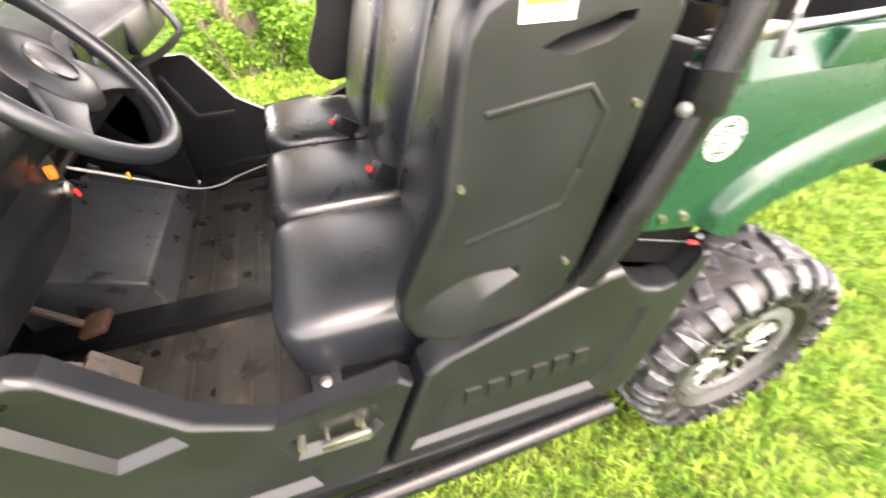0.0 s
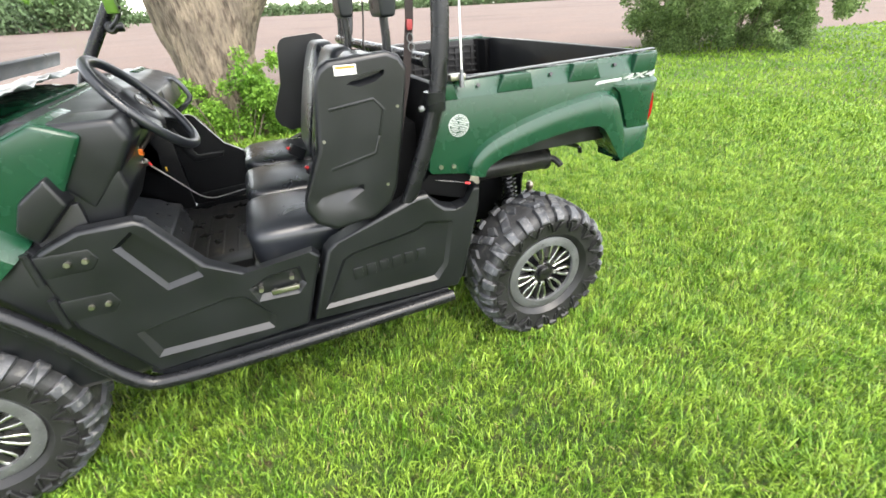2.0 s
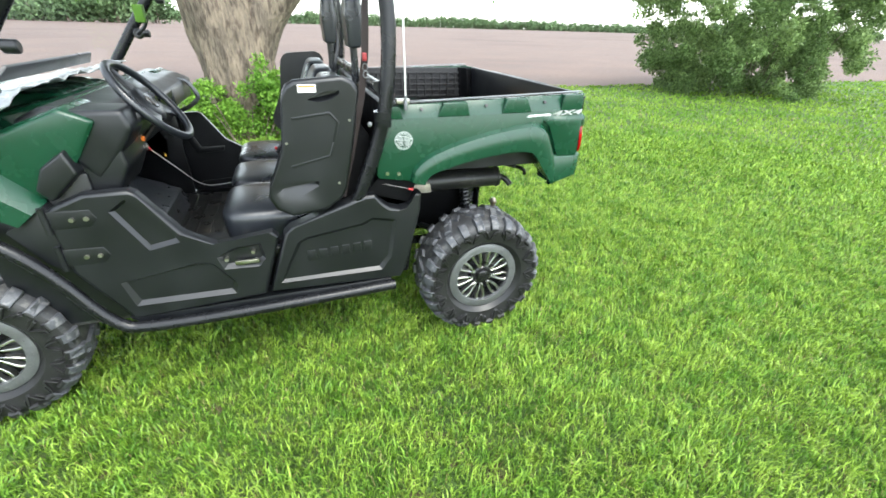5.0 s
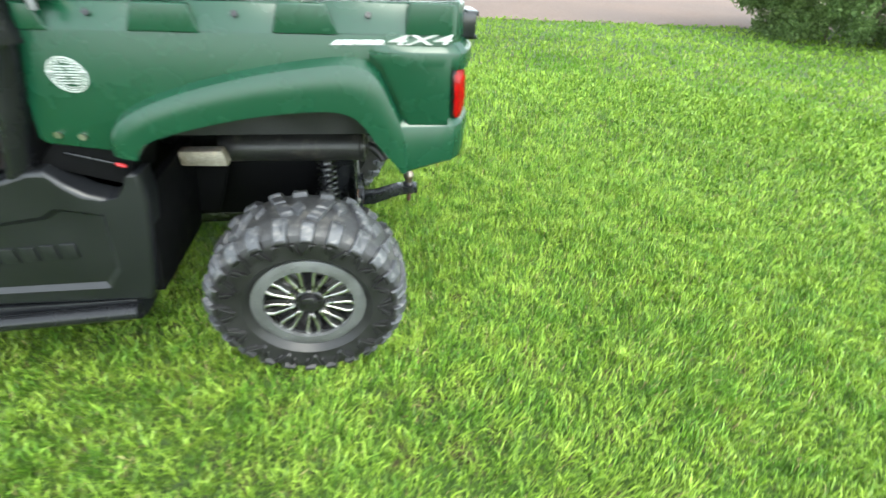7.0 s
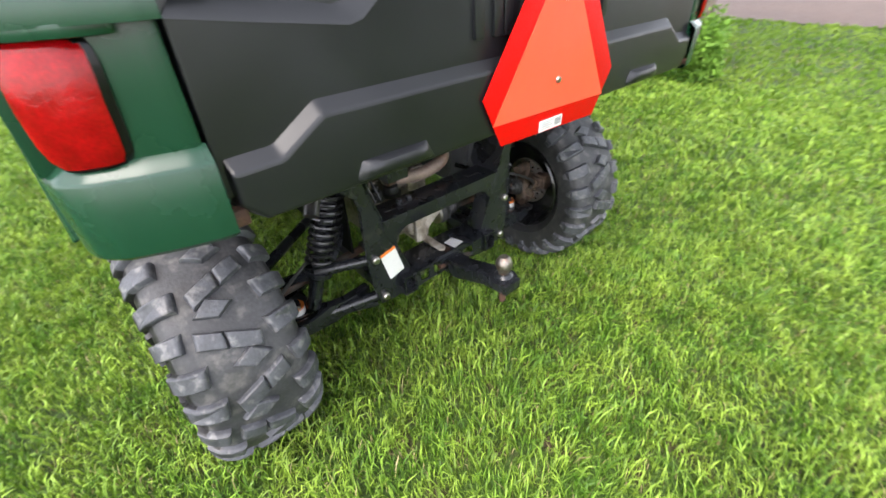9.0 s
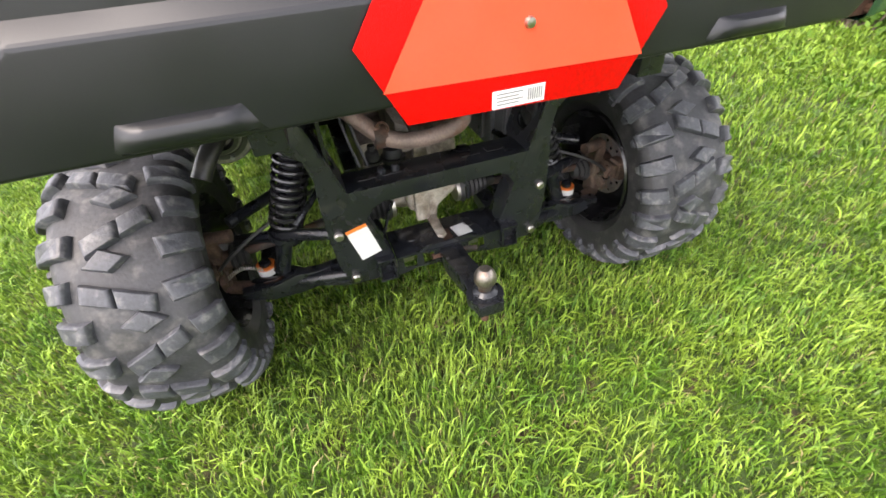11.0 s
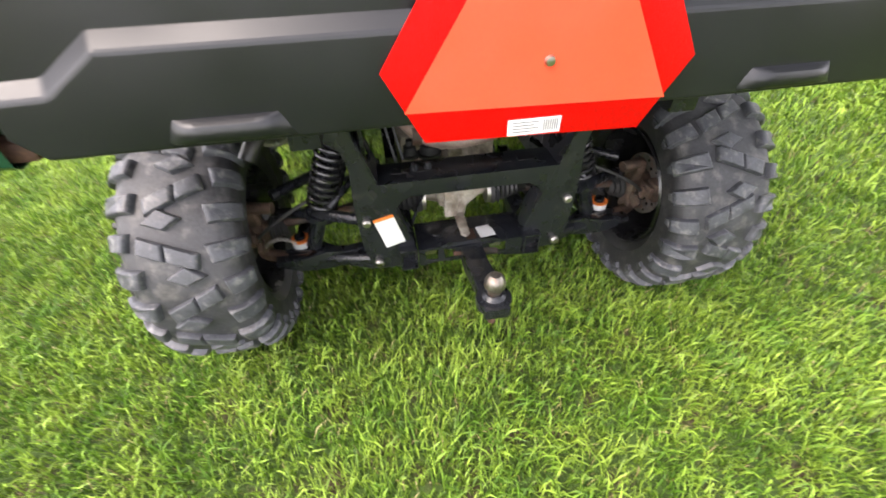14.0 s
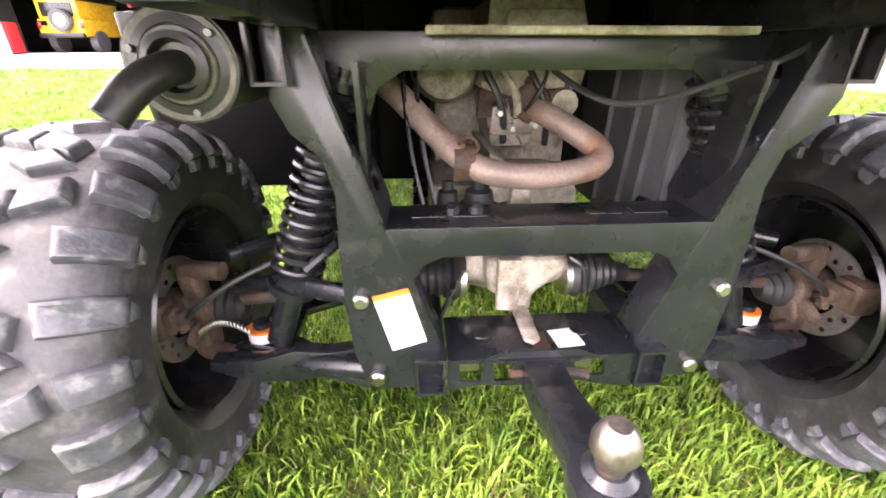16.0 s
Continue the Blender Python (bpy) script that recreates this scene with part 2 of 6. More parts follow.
def part(name, bm, mat, parent=None, label="", smooth=True):
    """Links a bmesh, or a mesh that is shared, as one object under a thing or a part."""
    me = bm if isinstance(bm, bpy.types.Mesh) else as_mesh(name, bm, mat, smooth)
    ob = new(name, me)
    ob.parent = parent
    return tagged(ob, label)


def root(name, label, category, at=(0, 0, 0), group="", kind=""):
    ob = new(name)
    ob.location = at
    return tagged(ob, label, category, group, kind)


def soften(bm, width, segments=2):
    if width > 0:
        bmesh.ops.bevel(bm, geom=list(bm.edges), offset=width, segments=segments, affect="EDGES", profile=0.6, clamp_overlap=True)


def join(*parts):
    """One bmesh out of several."""
    out = bmesh.new()
    for bm in parts:
        me = bpy.data.meshes.new("joined")
        bm.to_mesh(me)
        bm.free()
        out.from_mesh(me)
        bpy.data.meshes.remove(me)
    return out


def box(lo, hi, bevel=0.004, turn=None):
    bm = bmesh.new()
    bmesh.ops.create_cube(bm, size=1)
    c = [(a + b) / 2 for a, b in zip(lo, hi)]
    s = [abs(b - a) for a, b in zip(lo, hi)]
    for v in bm.verts:
        v.co = Vector((v.co.x * s[0], v.co.y * s[1], v.co.z * s[2]))
    soften(bm, bevel)
    m = Matrix.Translation(c) @ (turn or Matrix())
    bm.transform(m)
    return bm


def prism(poly, axis, a, b, bevel=0.004, inset=0.0, segments=2):
    """A polygon in the plane across an axis, drawn out from a to b; inset narrows the b end."""
    bm = bmesh.new()
    cx = sum(p[0] for p in poly) / len(poly)
    cy = sum(p[1] for p in poly) / len(poly)

    def at(p, h, k):
        u, v = p
        if k:
            d = math.hypot(u - cx, v - cy) or 1
            u, v = u - (u - cx) / d * k, v - (v - cy) / d * k
        return {"x": (h, u, v), "y": (u, h, v), "z": (u, v, h)}[axis]

    lower = [bm.verts.new(at(p, a, 0)) for p in poly]
    upper = [bm.verts.new(at(p, b, inset)) for p in poly]
    bm.faces.new(lower)
    bm.faces.new(list(reversed(upper)))
    for i in range(len(poly)):
        j = (i + 1) % len(poly)
        bm.faces.new((lower[i], upper[i], upper[j], lower[j]))
    bmesh.ops.recalc_face_normals(bm, faces=bm.faces)
    soften(bm, bevel, segments)
    return bm


def smooth_line(points, rounds=2):
    """Corner cutting, ends kept."""
    p = [Vector(q) for q in points]
    for _ in range(rounds):
        q = [p[0]]
        for a, b in zip(p, p[1:]):
            q += [a.lerp(b, 0.25), a.lerp(b, 0.75)]
        p = q + [p[-1]]
    return p


def tube(points, r, sides=12, rounds=2, closed=False, radii=None):
    bm = bmesh.new()
    p = smooth_line(points, rounds) if rounds else [Vector(q) for q in points]
    if closed:
        p = p[:-1] if (p[0] - p[-1]).length < 1e-6 else p
    k = len(p)
    rings, side = [], None
    for i in range(k):
        if closed:
            d = (p[(i + 1) % k] - p[i - 1]).normalized()
        else:
            d = (p[min(i + 1, k - 1)] - p[max(i - 1, 0)]).normalized()
        if side is None:
            side = d.orthogonal().normalized()
        side = (side - d * side.dot(d)).normalized()
        up = d.cross(side)
        rr = radii[0] + (radii[1] - radii[0]) * i / (k - 1) if radii else r
        rings.append([bm.verts.new(p[i] + rr * (math.cos(a) * side + math.sin(a) * up)) for a in (2 * math.pi * j / sides for j in range(sides))])
    for i in range(k if closed else k - 1):
        A, B = rings[i], rings[(i + 1) % k]
        for j in range(sides):
            bm.faces.new((A[j], A[(j + 1) % sides], B[(j + 1) % sides], B[j]))
    if not closed:
        bm.faces.new(rings[0])
        bm.faces.new(list(reversed(rings[-1])))
    return bm


def rod(a, b, r, sides=12):
    return tube([a, b], r, sides, 0)


def lathe(profile, axis, centre, sides=48, closed=False):
    """(along, radius) pairs turned about an axis through centre."""
    bm = bmesh.new()
    rings = []
    for h, r in profile:
        ring = []
        for j in range(sides):
            a = 2 * math.pi * j / sides
            u, v = r * math.cos(a), r * math.sin(a)
            q = {"x": (h, u, v), "y": (u, h, v), "z": (u, v, h)}[axis]
            ring.append(bm.verts.new(Vector(q) + Vector(centre)))
        rings.append(ring)
    for A, B in zip(rings, rings[1:] + (rings[:1] if closed else [])):
        for j in range(sides):
            bm.faces.new((A[j], A[(j + 1) % sides], B[(j + 1) % sides], B[j]))
    if not closed:
        for ring in (rings[0], rings[-1]):
            if (ring[0].co - ring[sides // 2].co).length > 1e-5:
                bm.faces.new(ring)
    bmesh.ops.remove_doubles(bm, verts=bm.verts, dist=1e-6)
    return bm


def loft(rails, close=False):
    bm = bmesh.new()
    grid = [[bm.verts.new(q) for q in rail] for rail in rails]
    for A, B in zip(grid, grid[1:] + (grid[:1] if close else [])):
        for i in range(len(A) - 1):
            bm.faces.new((A[i], A[i + 1], B[i + 1], B[i]))
    return bm


def square_tube(x0, x1, y0, y1, z0, z1, t):
    """An open-ended hollow tube along x."""
    def ring(x, k):
        return [(x, y0 + k, z0 + k), (x, y1 - k, z0 + k), (x, y1 - k, z1 - k), (x, y0 + k, z1 - k), (x, y0 + k, z0 + k)]
    bm = loft([ring(x0, 0), ring(x1, 0), ring(x1, t), ring(x0, t)], True)
    bmesh.ops.remove_doubles(bm, verts=bm.verts, dist=1e-6)
    return bm


def raw(name, verts, faces, mat, parent=None, label="", smooth=False):
    me = bpy.data.meshes.new(name)
    me.from_pydata(verts, [], faces)
    me.materials.append(mat)
    if smooth:
        me.shade_smooth()
    return part(name, me, mat, parent, label)

# ---- ground, field, drive ----


def sheet(name, x0, x1, y0, y1, z, nx, ny, mat, label, category, bumps=0.0, freq=0.6):
    v, f = [], []
    for j in range(ny + 1):
        for i in range(nx + 1):
            x, y = x0 + (x1 - x0) * i / nx, y0 + (y1 - y0) * j / ny
            v.append((x, y, z + bumps * noise.noise((x * freq, y * freq, 3.1))))
    for j in range(ny):
        for i in range(nx):
            a = j * (nx + 1) + i
            f.append((a, a + 1, a + nx + 2, a + nx + 1))
    return tagged(raw(name, v, f, mat, smooth=True), label, category, kind="structure")


def land(x, y):
    """Height of the lawn, which climbs towards the shed."""
    return 0.30 * np.clip((-7.5 - x) / 5.5, 0, 1) ** 1.3 * np.clip((1.0 - y) / 4.0, 0, 1)


lawn = sheet("ground", -600, 600, -600, 600, -0.012, 4, 4, TURF, "mown green lawn grass reaching away on all sides", "lawn")
slope = bmesh.new()
slope.from_mesh(lawn.data)
bmesh.ops.bisect_plane(slope, geom=list(slope.verts) + list(slope.edges) + list(slope.faces), plane_co=(-7.5, 0, 0), plane_no=(1, 0, 0))
for cut in (-9, -10.5, -13.0):
    bmesh.ops.bisect_plane(slope, geom=list(slope.verts) + list(slope.edges) + list(slope.faces), plane_co=(cut, 0, 0), plane_no=(1, 0, 0))
for cut in (1.0, -3.0):
    bmesh.ops.bisect_plane(slope, geom=list(slope.verts) + list(slope.edges) + list(slope.faces), plane_co=(0, cut, 0), plane_no=(0, 1, 0))
for v in slope.verts:
    v.co.z += float(land(v.co.x, v.co.y))
slope.to_mesh(lawn.data)
slope.free()
sheet("field", -600, 600, FIELD, 420, 0.006, 60, 60, SOIL, "bare brown tilled field beyond the lawn", "field", 0.0)
drive = sheet("driveway", -34, -13.2, -60, -3.0, 0.0, 40, 40, GRAVEL, "pale gravel driveway in front of the white shed", "driveway")
for v in drive.data.vertices:
    # the drive climbs gently to the shed's threshold
    v.co.x += 0.15 * noise.noise((v.co.y * 0.7, 0, 1)) * (v.co.x > -13.5)
    rise = min(max((-13.2 - v.co.x) / 4.2, 0), 1)
    v.co.z = 0.006 + float(land(v.co.x, v.co.y)) + 0.40 * rise * (v.co.y < -4.0) + 0.004 * noise.noise((v.co.x, v.co.y, 0))

rng = np.random.default_rng(7)


def blades(name, x, y, tall, wide, size, label, mat=GRASS, bend=(0.15, 1.2), lumps=1.0):
    """Bent pointed grass blades: a strap with a folded-over tip each."""
    k = len(x)
    lump = 0.88 + lumps * (0.14 * np.sin(x * 3.3 + 1.7 * np.sin(y * 1.9)) * np.sin(y * 2.7 + 1.1 * np.sin(x * 3.1)) + 0.34 * np.sin(x * 17 + 3 * np.sin(y * 13)) * np.sin(y * 21 + 2 * np.sin(x * 9)))
    h = tall * rng.uniform(0.35, 1.25, k) * np.clip(lump, 0.35, 1.35) * size ** 0.25
    w = wide * rng.uniform(0.55, 1.4, k) * size
    comb = np.sin(x * 1.3) * 1.2 + np.cos(y * 1.7) * 1.1 + 1.3 * np.sin(x * 6.1 + 2 * np.sin(y * 4.7))
    lean = np.where(rng.uniform(0, 1, k) < 0.30, comb + rng.normal(0, 0.8, k), rng.uniform(0, 2 * np.pi, k))
    a = lean + np.pi / 2 + rng.normal(0, 0.7, k)
    reach = h * rng.uniform(bend[0], bend[1], k)
    droop = rng.uniform(0.55, 1.0, k)
    dx, dy = np.cos(lean) * reach, np.sin(lean) * reach
    wx, wy = np.cos(a) * w / 2, np.sin(a) * w / 2
    z = land(x, y)
    pts = np.stack([
        np.stack([x - wx * 0.6, y - wy * 0.6, z - 0.01], 1),
        np.stack([x + wx * 0.6, y + wy * 0.6, z - 0.01], 1),
        np.stack([x + wx + dx * 0.40, y + wy + dy * 0.40, z + h * 0.66], 1),
        np.stack([x + dx, y + dy, z + h * droop], 1),
        np.stack([x - wx + dx * 0.40, y - wy + dy * 0.40, z + h * 0.64], 1)], 1).reshape(-1, 3)
    me = bpy.data.meshes.new(name)
    me.vertices.add(5 * k)
    me.vertices.foreach_set("co", pts.astype(np.float32).ravel())
    me.loops.add(7 * k)
    corner = np.array([0, 1, 2, 4, 4, 2, 3], dtype=np.int32)
    me.loops.foreach_set("vertex_index", (np.arange(k, dtype=np.int32)[:, None] * 5 + corner).ravel())
    me.polygons.add(2 * k)
    me.polygons.foreach_set("loop_start", (np.arange(k, dtype=np.int32)[:, None] * 7 + np.array([0, 4], dtype=np.int32)).ravel())
    me.update(calc_edges=True)
    me.materials.append(mat)
    return tagged(new(name, me), label, "grass", kind="stuff")


def on_lawn(x, y):
    return (y < FIELD + 0.15 + 0.12 * np.sin(x * 2.1) + 0.1 * np.sin(x * 7.3)) & ((x > -13.15 + 0.1 * np.sin(y * 3)) | (y > -3.0))


def strewn(count, middle, core, reach):
    """Places that thin out away from the middle, and their distance."""
    k = count * 2
    far = np.log(reach / core)
    u = rng.uniform(0, 1, k)
    inner = 1 / (1 + 1.6 * far)
    r = np.where(u < inner, core * np.sqrt(u / inner), core * np.exp(far * (np.maximum(u - inner, 0) / (1 - inner)) ** 1.15))
    a = rng.uniform(0, 2 * np.pi, k)
    x, y = middle[0] + 1.25 * r * np.cos(a), middle[1] + r * np.sin(a)
    ok = on_lawn(x, y)
    return x[ok][:count], y[ok][:count], r[ok][:count]


gx, gy, gr = strewn(NEAR_BLADES, (0.55, -0.75), 1.75, 5.0)
blades("grass", gx, gy, 0.056, 0.0041, (1 + 1.25 * np.maximum(gr / 1.75 - 1, 0)) ** 0.95, "short bright green lawn grass with pale tips")
gx, gy, gr = strewn(FAR_BLADES, (0.5, -0.4), 4.2, 26.0)
ok = gr > 3.2
blades("grass", gx[ok], gy[ok], 0.050, 0.0155, (1 + 1.6 * np.maximum(gr[ok] / 4.2 - 1, 0)) ** 0.75, "short green lawn grass further off", FARGRASS, (0.1, 0.9), 0.5)
gx, gy, gr = strewn(NEAR_BLADES // 12, (0.5, -0.7), 1.7, 8.0)
blades("dry_grass", gx, gy, 0.040, 0.0032, (1 + 0.9 * np.maximum(gr / 1.7 - 1, 0)) ** 0.75, "thin straw-coloured dry blades among the lawn", STRAW)


# ---- plants ----
def leaf_cloud(name, centres, radii, count, size, mat, parent, label="", flat=1.0, seed=1, ragged=0.5):
    """Many small pointed leaves in uneven clumps."""
    g = np.random.default_rng(seed)
    centres, radii = np.array(centres, float), np.array(radii, float)
    which = g.choice(len(centres), count, p=radii ** 2 / (radii ** 2).sum())
    d = g.normal(0, 1, (count, 3))
    d /= np.linalg.norm(d, axis=1)[:, None]
    d[:, 2] *= flat
    r = radii[which] * g.uniform(ragged, 1.05, count) ** 0.6
    p = centres[which] + d * r[:, None]
    a = g.normal(0, 1, (count, 3))
    a[:, 2] -= 0.3
    a /= np.linalg.norm(a, axis=1)[:, None]
    b = np.cross(a, g.normal(0, 1, (count, 3)))
    b /= np.linalg.norm(b, axis=1)[:, None]
    s = size * g.uniform(0.6, 1.3, count)[:, None]
    v = np.stack([p, p + a * s * 0.5 + b * s * 0.28, p + a * s, p + a * s * 0.5 - b * s * 0.28], 1).reshape(-1, 3)
    k = np.arange(count) * 4
    me = bpy.data.meshes.new(name)
    me.vertices.add(4 * count)
    me.vertices.foreach_set("co", v.astype(np.float32).ravel())
    me.loops.add(4 * count)
    me.loops.foreach_set("vertex_index", (k[:, None] + np.arange(4)).ravel().astype(np.int32))
    me.polygons.add(count)
    me.polygons.foreach_set("loop_start", k.astype(np.int32))
    me.update(calc_edges=True)
    me.materials.append(mat)
    ob = part(name, me, mat, parent, label)
    return tagged(ob, kind="stuff")


def bark_tube(points, radii, rough=0.04, sides=28, seed=0.0):
    """A limb with ridged bark."""
    bm = tube(points, 1, sides, 2, radii=radii)
    for v in bm.verts:
        v.co += noise.noise_vector(v.co * 1.5 + Vector((seed, 0, 0))) * rough
    return bm


tree = root("tree", "large old tree with thick forked ridged trunk", "tree", (0, 0, 0))
TX, TY = -1.48, 4.75
trunk = bark_tube([(TX - 0.05, TY, -0.1), (TX, TY, 0.3), (TX - 0.02, TY, 0.9), (TX - 0.10, TY, 1.5), (TX - 0.22, TY, 2.2), (TX - 0.45, TY + 0.1, 3.4), (TX - 0.6, TY, 5.5)], (0.53, 0.40), 0.07, 72)
for v in trunk.verts:
    a = math.atan2(v.co.y - TY, v.co.x - TX)
    flare = max(0.0, 0.45 - v.co.z)
    ridge = 0.016 * noise.noise((a * 7, v.co.z * 1.2, 5.0)) + 0.010 * math.sin(a * 23 + 3 * noise.noise((a, v.co.z * 2, 1)))
    k = 1 + ridge * 2.2 + flare * 0.35
    v.co.x, v.co.y = TX + (v.co.x - TX) * k, TY + (v.co.y - TY) * k
part("trunk", trunk, BARK, tree)
part("limb", bark_tube([(TX + 0.05, TY, 0.9), (TX + 0.45, TY, 1.7), (TX + 1.15, TY - 0.05, 2.35), (TX + 1.8, TY, 3.2), (TX + 2.6, TY + 0.2, 4.2)], (0.36, 0.14), 0.04), BARK, tree)
part("limb", bark_tube([(TX - 0.3, TY, 2.7), (TX - 1.2, TY + 0.2, 3.3), (TX - 2.4, TY + 0.3, 3.6), (TX - 3.6, TY + 0.5, 3.3)], (0.16, 0.03), 0.03), BARK, tree)
for pts in ([(0.6, 4.9, 3.2), (1.6, 4.6, 3.5), (2.6, 4.5, 3.25), (3.6, 4.4, 3.0), (4.3, 4.4, 2.7)], [(1.4, 4.7, 3.5), (2.2, 4.2, 3.1), (2.9, 4.0, 2.75), (3.2, 4.0, 2.7)],
            [(-4.0, 5.1, 3.5), (-4.6, 4.9, 2.9), (-4.9, 4.9, 2.3)], [(-3.4, 5.0, 3.4), (-3.8, 4.8, 2.8), (-4.0, 4.7, 2.3)]):
    part("twig", tube(pts, 0.02, 7, 2, radii=(0.028, 0.005)), BARK, tree)
right_clumps, rr = [], []
for i in range(190):
    u = rng.uniform(0, 1)
    right_clumps.append((0.3 + 5.2 * u, 4.6 + rng.normal(0, 0.35), 3.55 - 0.75 * u + rng.normal(0, 0.34) - 0.45 * rng.uniform(0, 1) ** 2))
    rr.append(rng.uniform(0.05, 0.15))
leaf_cloud("foliage", right_clumps, rr, 9000, 0.058, LEAF, tree, seed=3, ragged=0.05)
left_clumps, rl = [], []
for i in range(86):
    left_clumps.append((rng.uniform(-4.55, -2.9) if i > 5 else rng.uniform(-6.2, -4.9), 4.9 + rng.normal(0, 0.3), rng.uniform(1.95, 3.8)))
    rl.append(rng.uniform(0.12, 0.34))
leaf_cloud("foliage", left_clumps, rl, 8500, 0.085, LEAF, tree, seed=4, ragged=0.1)
crown_clumps = [(rng.normal(TX, 2.6), rng.normal(TY + 0.6, 1.8), rng.uniform(4.6, 9.0)) for i in range(90)]
leaf_cloud("crown", crown_clumps, [rng.uniform(0.5, 1.1) for i in range(90)], 22000, 0.13, LEAF, tree, seed=5, ragged=0.1)


def stems(name, parent, where, spread, tall, count, seed, thick=0.008):
    g = random.Random(seed)
    bms = []
    for i in range(count):
        a, r = g.uniform(0, 6.28), spread * g.uniform(0.05, 0.5)
        b = (where[0] + r * math.cos(a), where[1] + r * math.sin(a), 0)
        e = (where[0] + 2 * r * math.cos(a), where[1] + 2 * r * math.sin(a), tall * g.uniform(0.6, 0.95))
        bms.append(tube([b, ((b[0] + e[0]) / 2, (b[1] + e[1]) / 2, e[2] * 0.6), e], thick, 5, 1, radii=(thick, thick * 0.4)))
    return part(name, join(*bms), BARK, parent)


def shrub(name, label, spots, leaves, size, mat, seed, tall, spread, middle):
    ob = root(name, label, "shrub")
    stems("stem", ob, middle, spread, tall, 18, seed, 0.012)
    leaf_cloud("leaves", [s[:3] for s in spots], [s[3] for s in spots], leaves, size, mat, ob, seed=seed, ragged=0.15)
    return ob


g2 = random.Random(5)
spots = []
for i in range(44):
    a = g2.uniform(0.0, 1.0)
    x = TX - 0.75 + 1.65 * a
    spots.append((x, 4.20 - 0.2 * g2.random(), g2.uniform(0.10, 0.35 + 0.35 * math.sin(3.1 * a) + 0.2 * g2.random()), g2.uniform(0.10, 0.2)))
for i in range(9):
    spots.append((TX + 0.42 + 0.06 * i * g2.uniform(-1, 1), 4.2, 0.55 + 0.06 * i, 0.10))
    spots.append((TX - 0.50 + 0.05 * i * g2.uniform(-1, 1), 4.22, 0.45 + 0.04 * i, 0.09))
shrub("shrub", "bright green leafy suckers growing round the tree's foot", spots, 15000, 0.055, BRIGHTLEAF, 5, 0.7, 0.6, (TX, 4.15))
BX, BY = 11.9, 7.3
spots = []
for i in range(620):
    a, e = g2.uniform(0, 6.28), g2.random()
    wide = 2.5 + 0.9 * math.sin(2.4 * min(e * 1.15, 1.0)) - 1.5 * max(0.0, e - 0.62)
    r = wide * math.sqrt(g2.random()) * (1 + 0.22 * noise.noise((a * 1.3, e * 3, 0.3)))
    spots.append((BX + 1.15 * r * math.cos(a), BY + 0.8 * r * math.sin(a), 0.15 + 3.5 * e ** 0.9 + 0.4 * noise.noise((a * 1.5, e * 4, 0.3)), g2.uniform(0.10, 0.34) * (1.1 - 0.45 * e)))
for i in range(90):
    a, u = g2.uniform(0, 6.28), g2.random()
    r = 2.9 * math.sqrt(g2.random())
    spots.append((BX + 1.15 * r * math.cos(a), BY + 0.8 * r * math.sin(a), 2.6 + 1.9 * u * (1 - 0.12 * r), g2.uniform(0.05, 0.13)))
shrub("bush", "tall rounded grey-green bush on the lawn's edge", spots, 115000, 0.086, BUSHLEAF, 6, 3.9, 2.4, (BX, BY))


def far_trees(name, label, line, count, low, high, seed, leaves, size):
    g = random.Random(seed)
    spots, bms = [], []
    for i in range(count):
        u = (i + g.random()) / count
        x = line[0][0] + (line[1][0] - line[0][0]) * u
        y = line[0][1] + (line[1][1] - line[0][1]) * u + g.uniform(-4, 4)
        h = g.uniform(low, high) * (0.75 + 0.5 * abs(noise.noise((u * 9, seed, 0))))
        for j in range(5):
            spots.append((x + g.uniform(-0.4, 0.4) * h, y + g.uniform(-0.3, 0.3) * h, h * g.uniform(0.16, 0.82), h * g.uniform(0.2, 0.36)))
        bms.append(tube([(x, y, 0), (x, y, h * 0.5)], 0.03 * h, 6, 0))
    ob = root(name, label, "trees", kind="stuff")
    tagged(part("trunks", join(*bms), BARK, ob), kind="stuff")
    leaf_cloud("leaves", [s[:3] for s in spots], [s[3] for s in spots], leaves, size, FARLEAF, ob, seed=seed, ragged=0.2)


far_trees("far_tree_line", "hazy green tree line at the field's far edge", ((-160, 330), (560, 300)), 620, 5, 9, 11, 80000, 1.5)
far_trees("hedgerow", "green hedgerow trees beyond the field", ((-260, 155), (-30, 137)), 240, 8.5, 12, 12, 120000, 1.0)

# ---- shed and parked car across the drive ----
shed = root("shed", "white metal shed with a wide open doorway", "shed", (-16.6, -14.0, 0.35))
part("wall", box((-0.1, -6, 0), (0.1, -0.32, 3.2), 0.01), BARNWALL, shed)
part("wall", box((-0.1, 5.2, 0), (0.1, 9, 3.2), 0.01), BARNWALL, shed)
part("lintel", box((-0.1, -0.32, 2.75), (0.1, 5.2, 3.2), 0.01), BARNWALL, shed)
part("side_wall", box((-8, -6, 0), (-0.1, -5.9, 3.2), 0.01), BARNWALL, shed)
part("side_wall", box((-8, 8.9, 0), (-0.1, 9, 3.2), 0.01), BARNWALL, shed)
# Back wall near black: the shade inside the shed is put into its colour.
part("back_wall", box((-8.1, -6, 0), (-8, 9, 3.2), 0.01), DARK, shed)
part("roof", prism([(-6.2, 3.2), (9.2, 3.2), (1.5, 5.2)], "x", -8.3, 0.3, 0.01), BARNWALL, shed)
chest = root("tool_chest", "red metal tool chest beside the shed doorway", "tool chest", (-17.0, -14.55, 0.702))
part("cabinet", box((-0.25, -0.3, 0.0), (0.25, 0.3, 0.98), 0.012), BUTTON, chest)
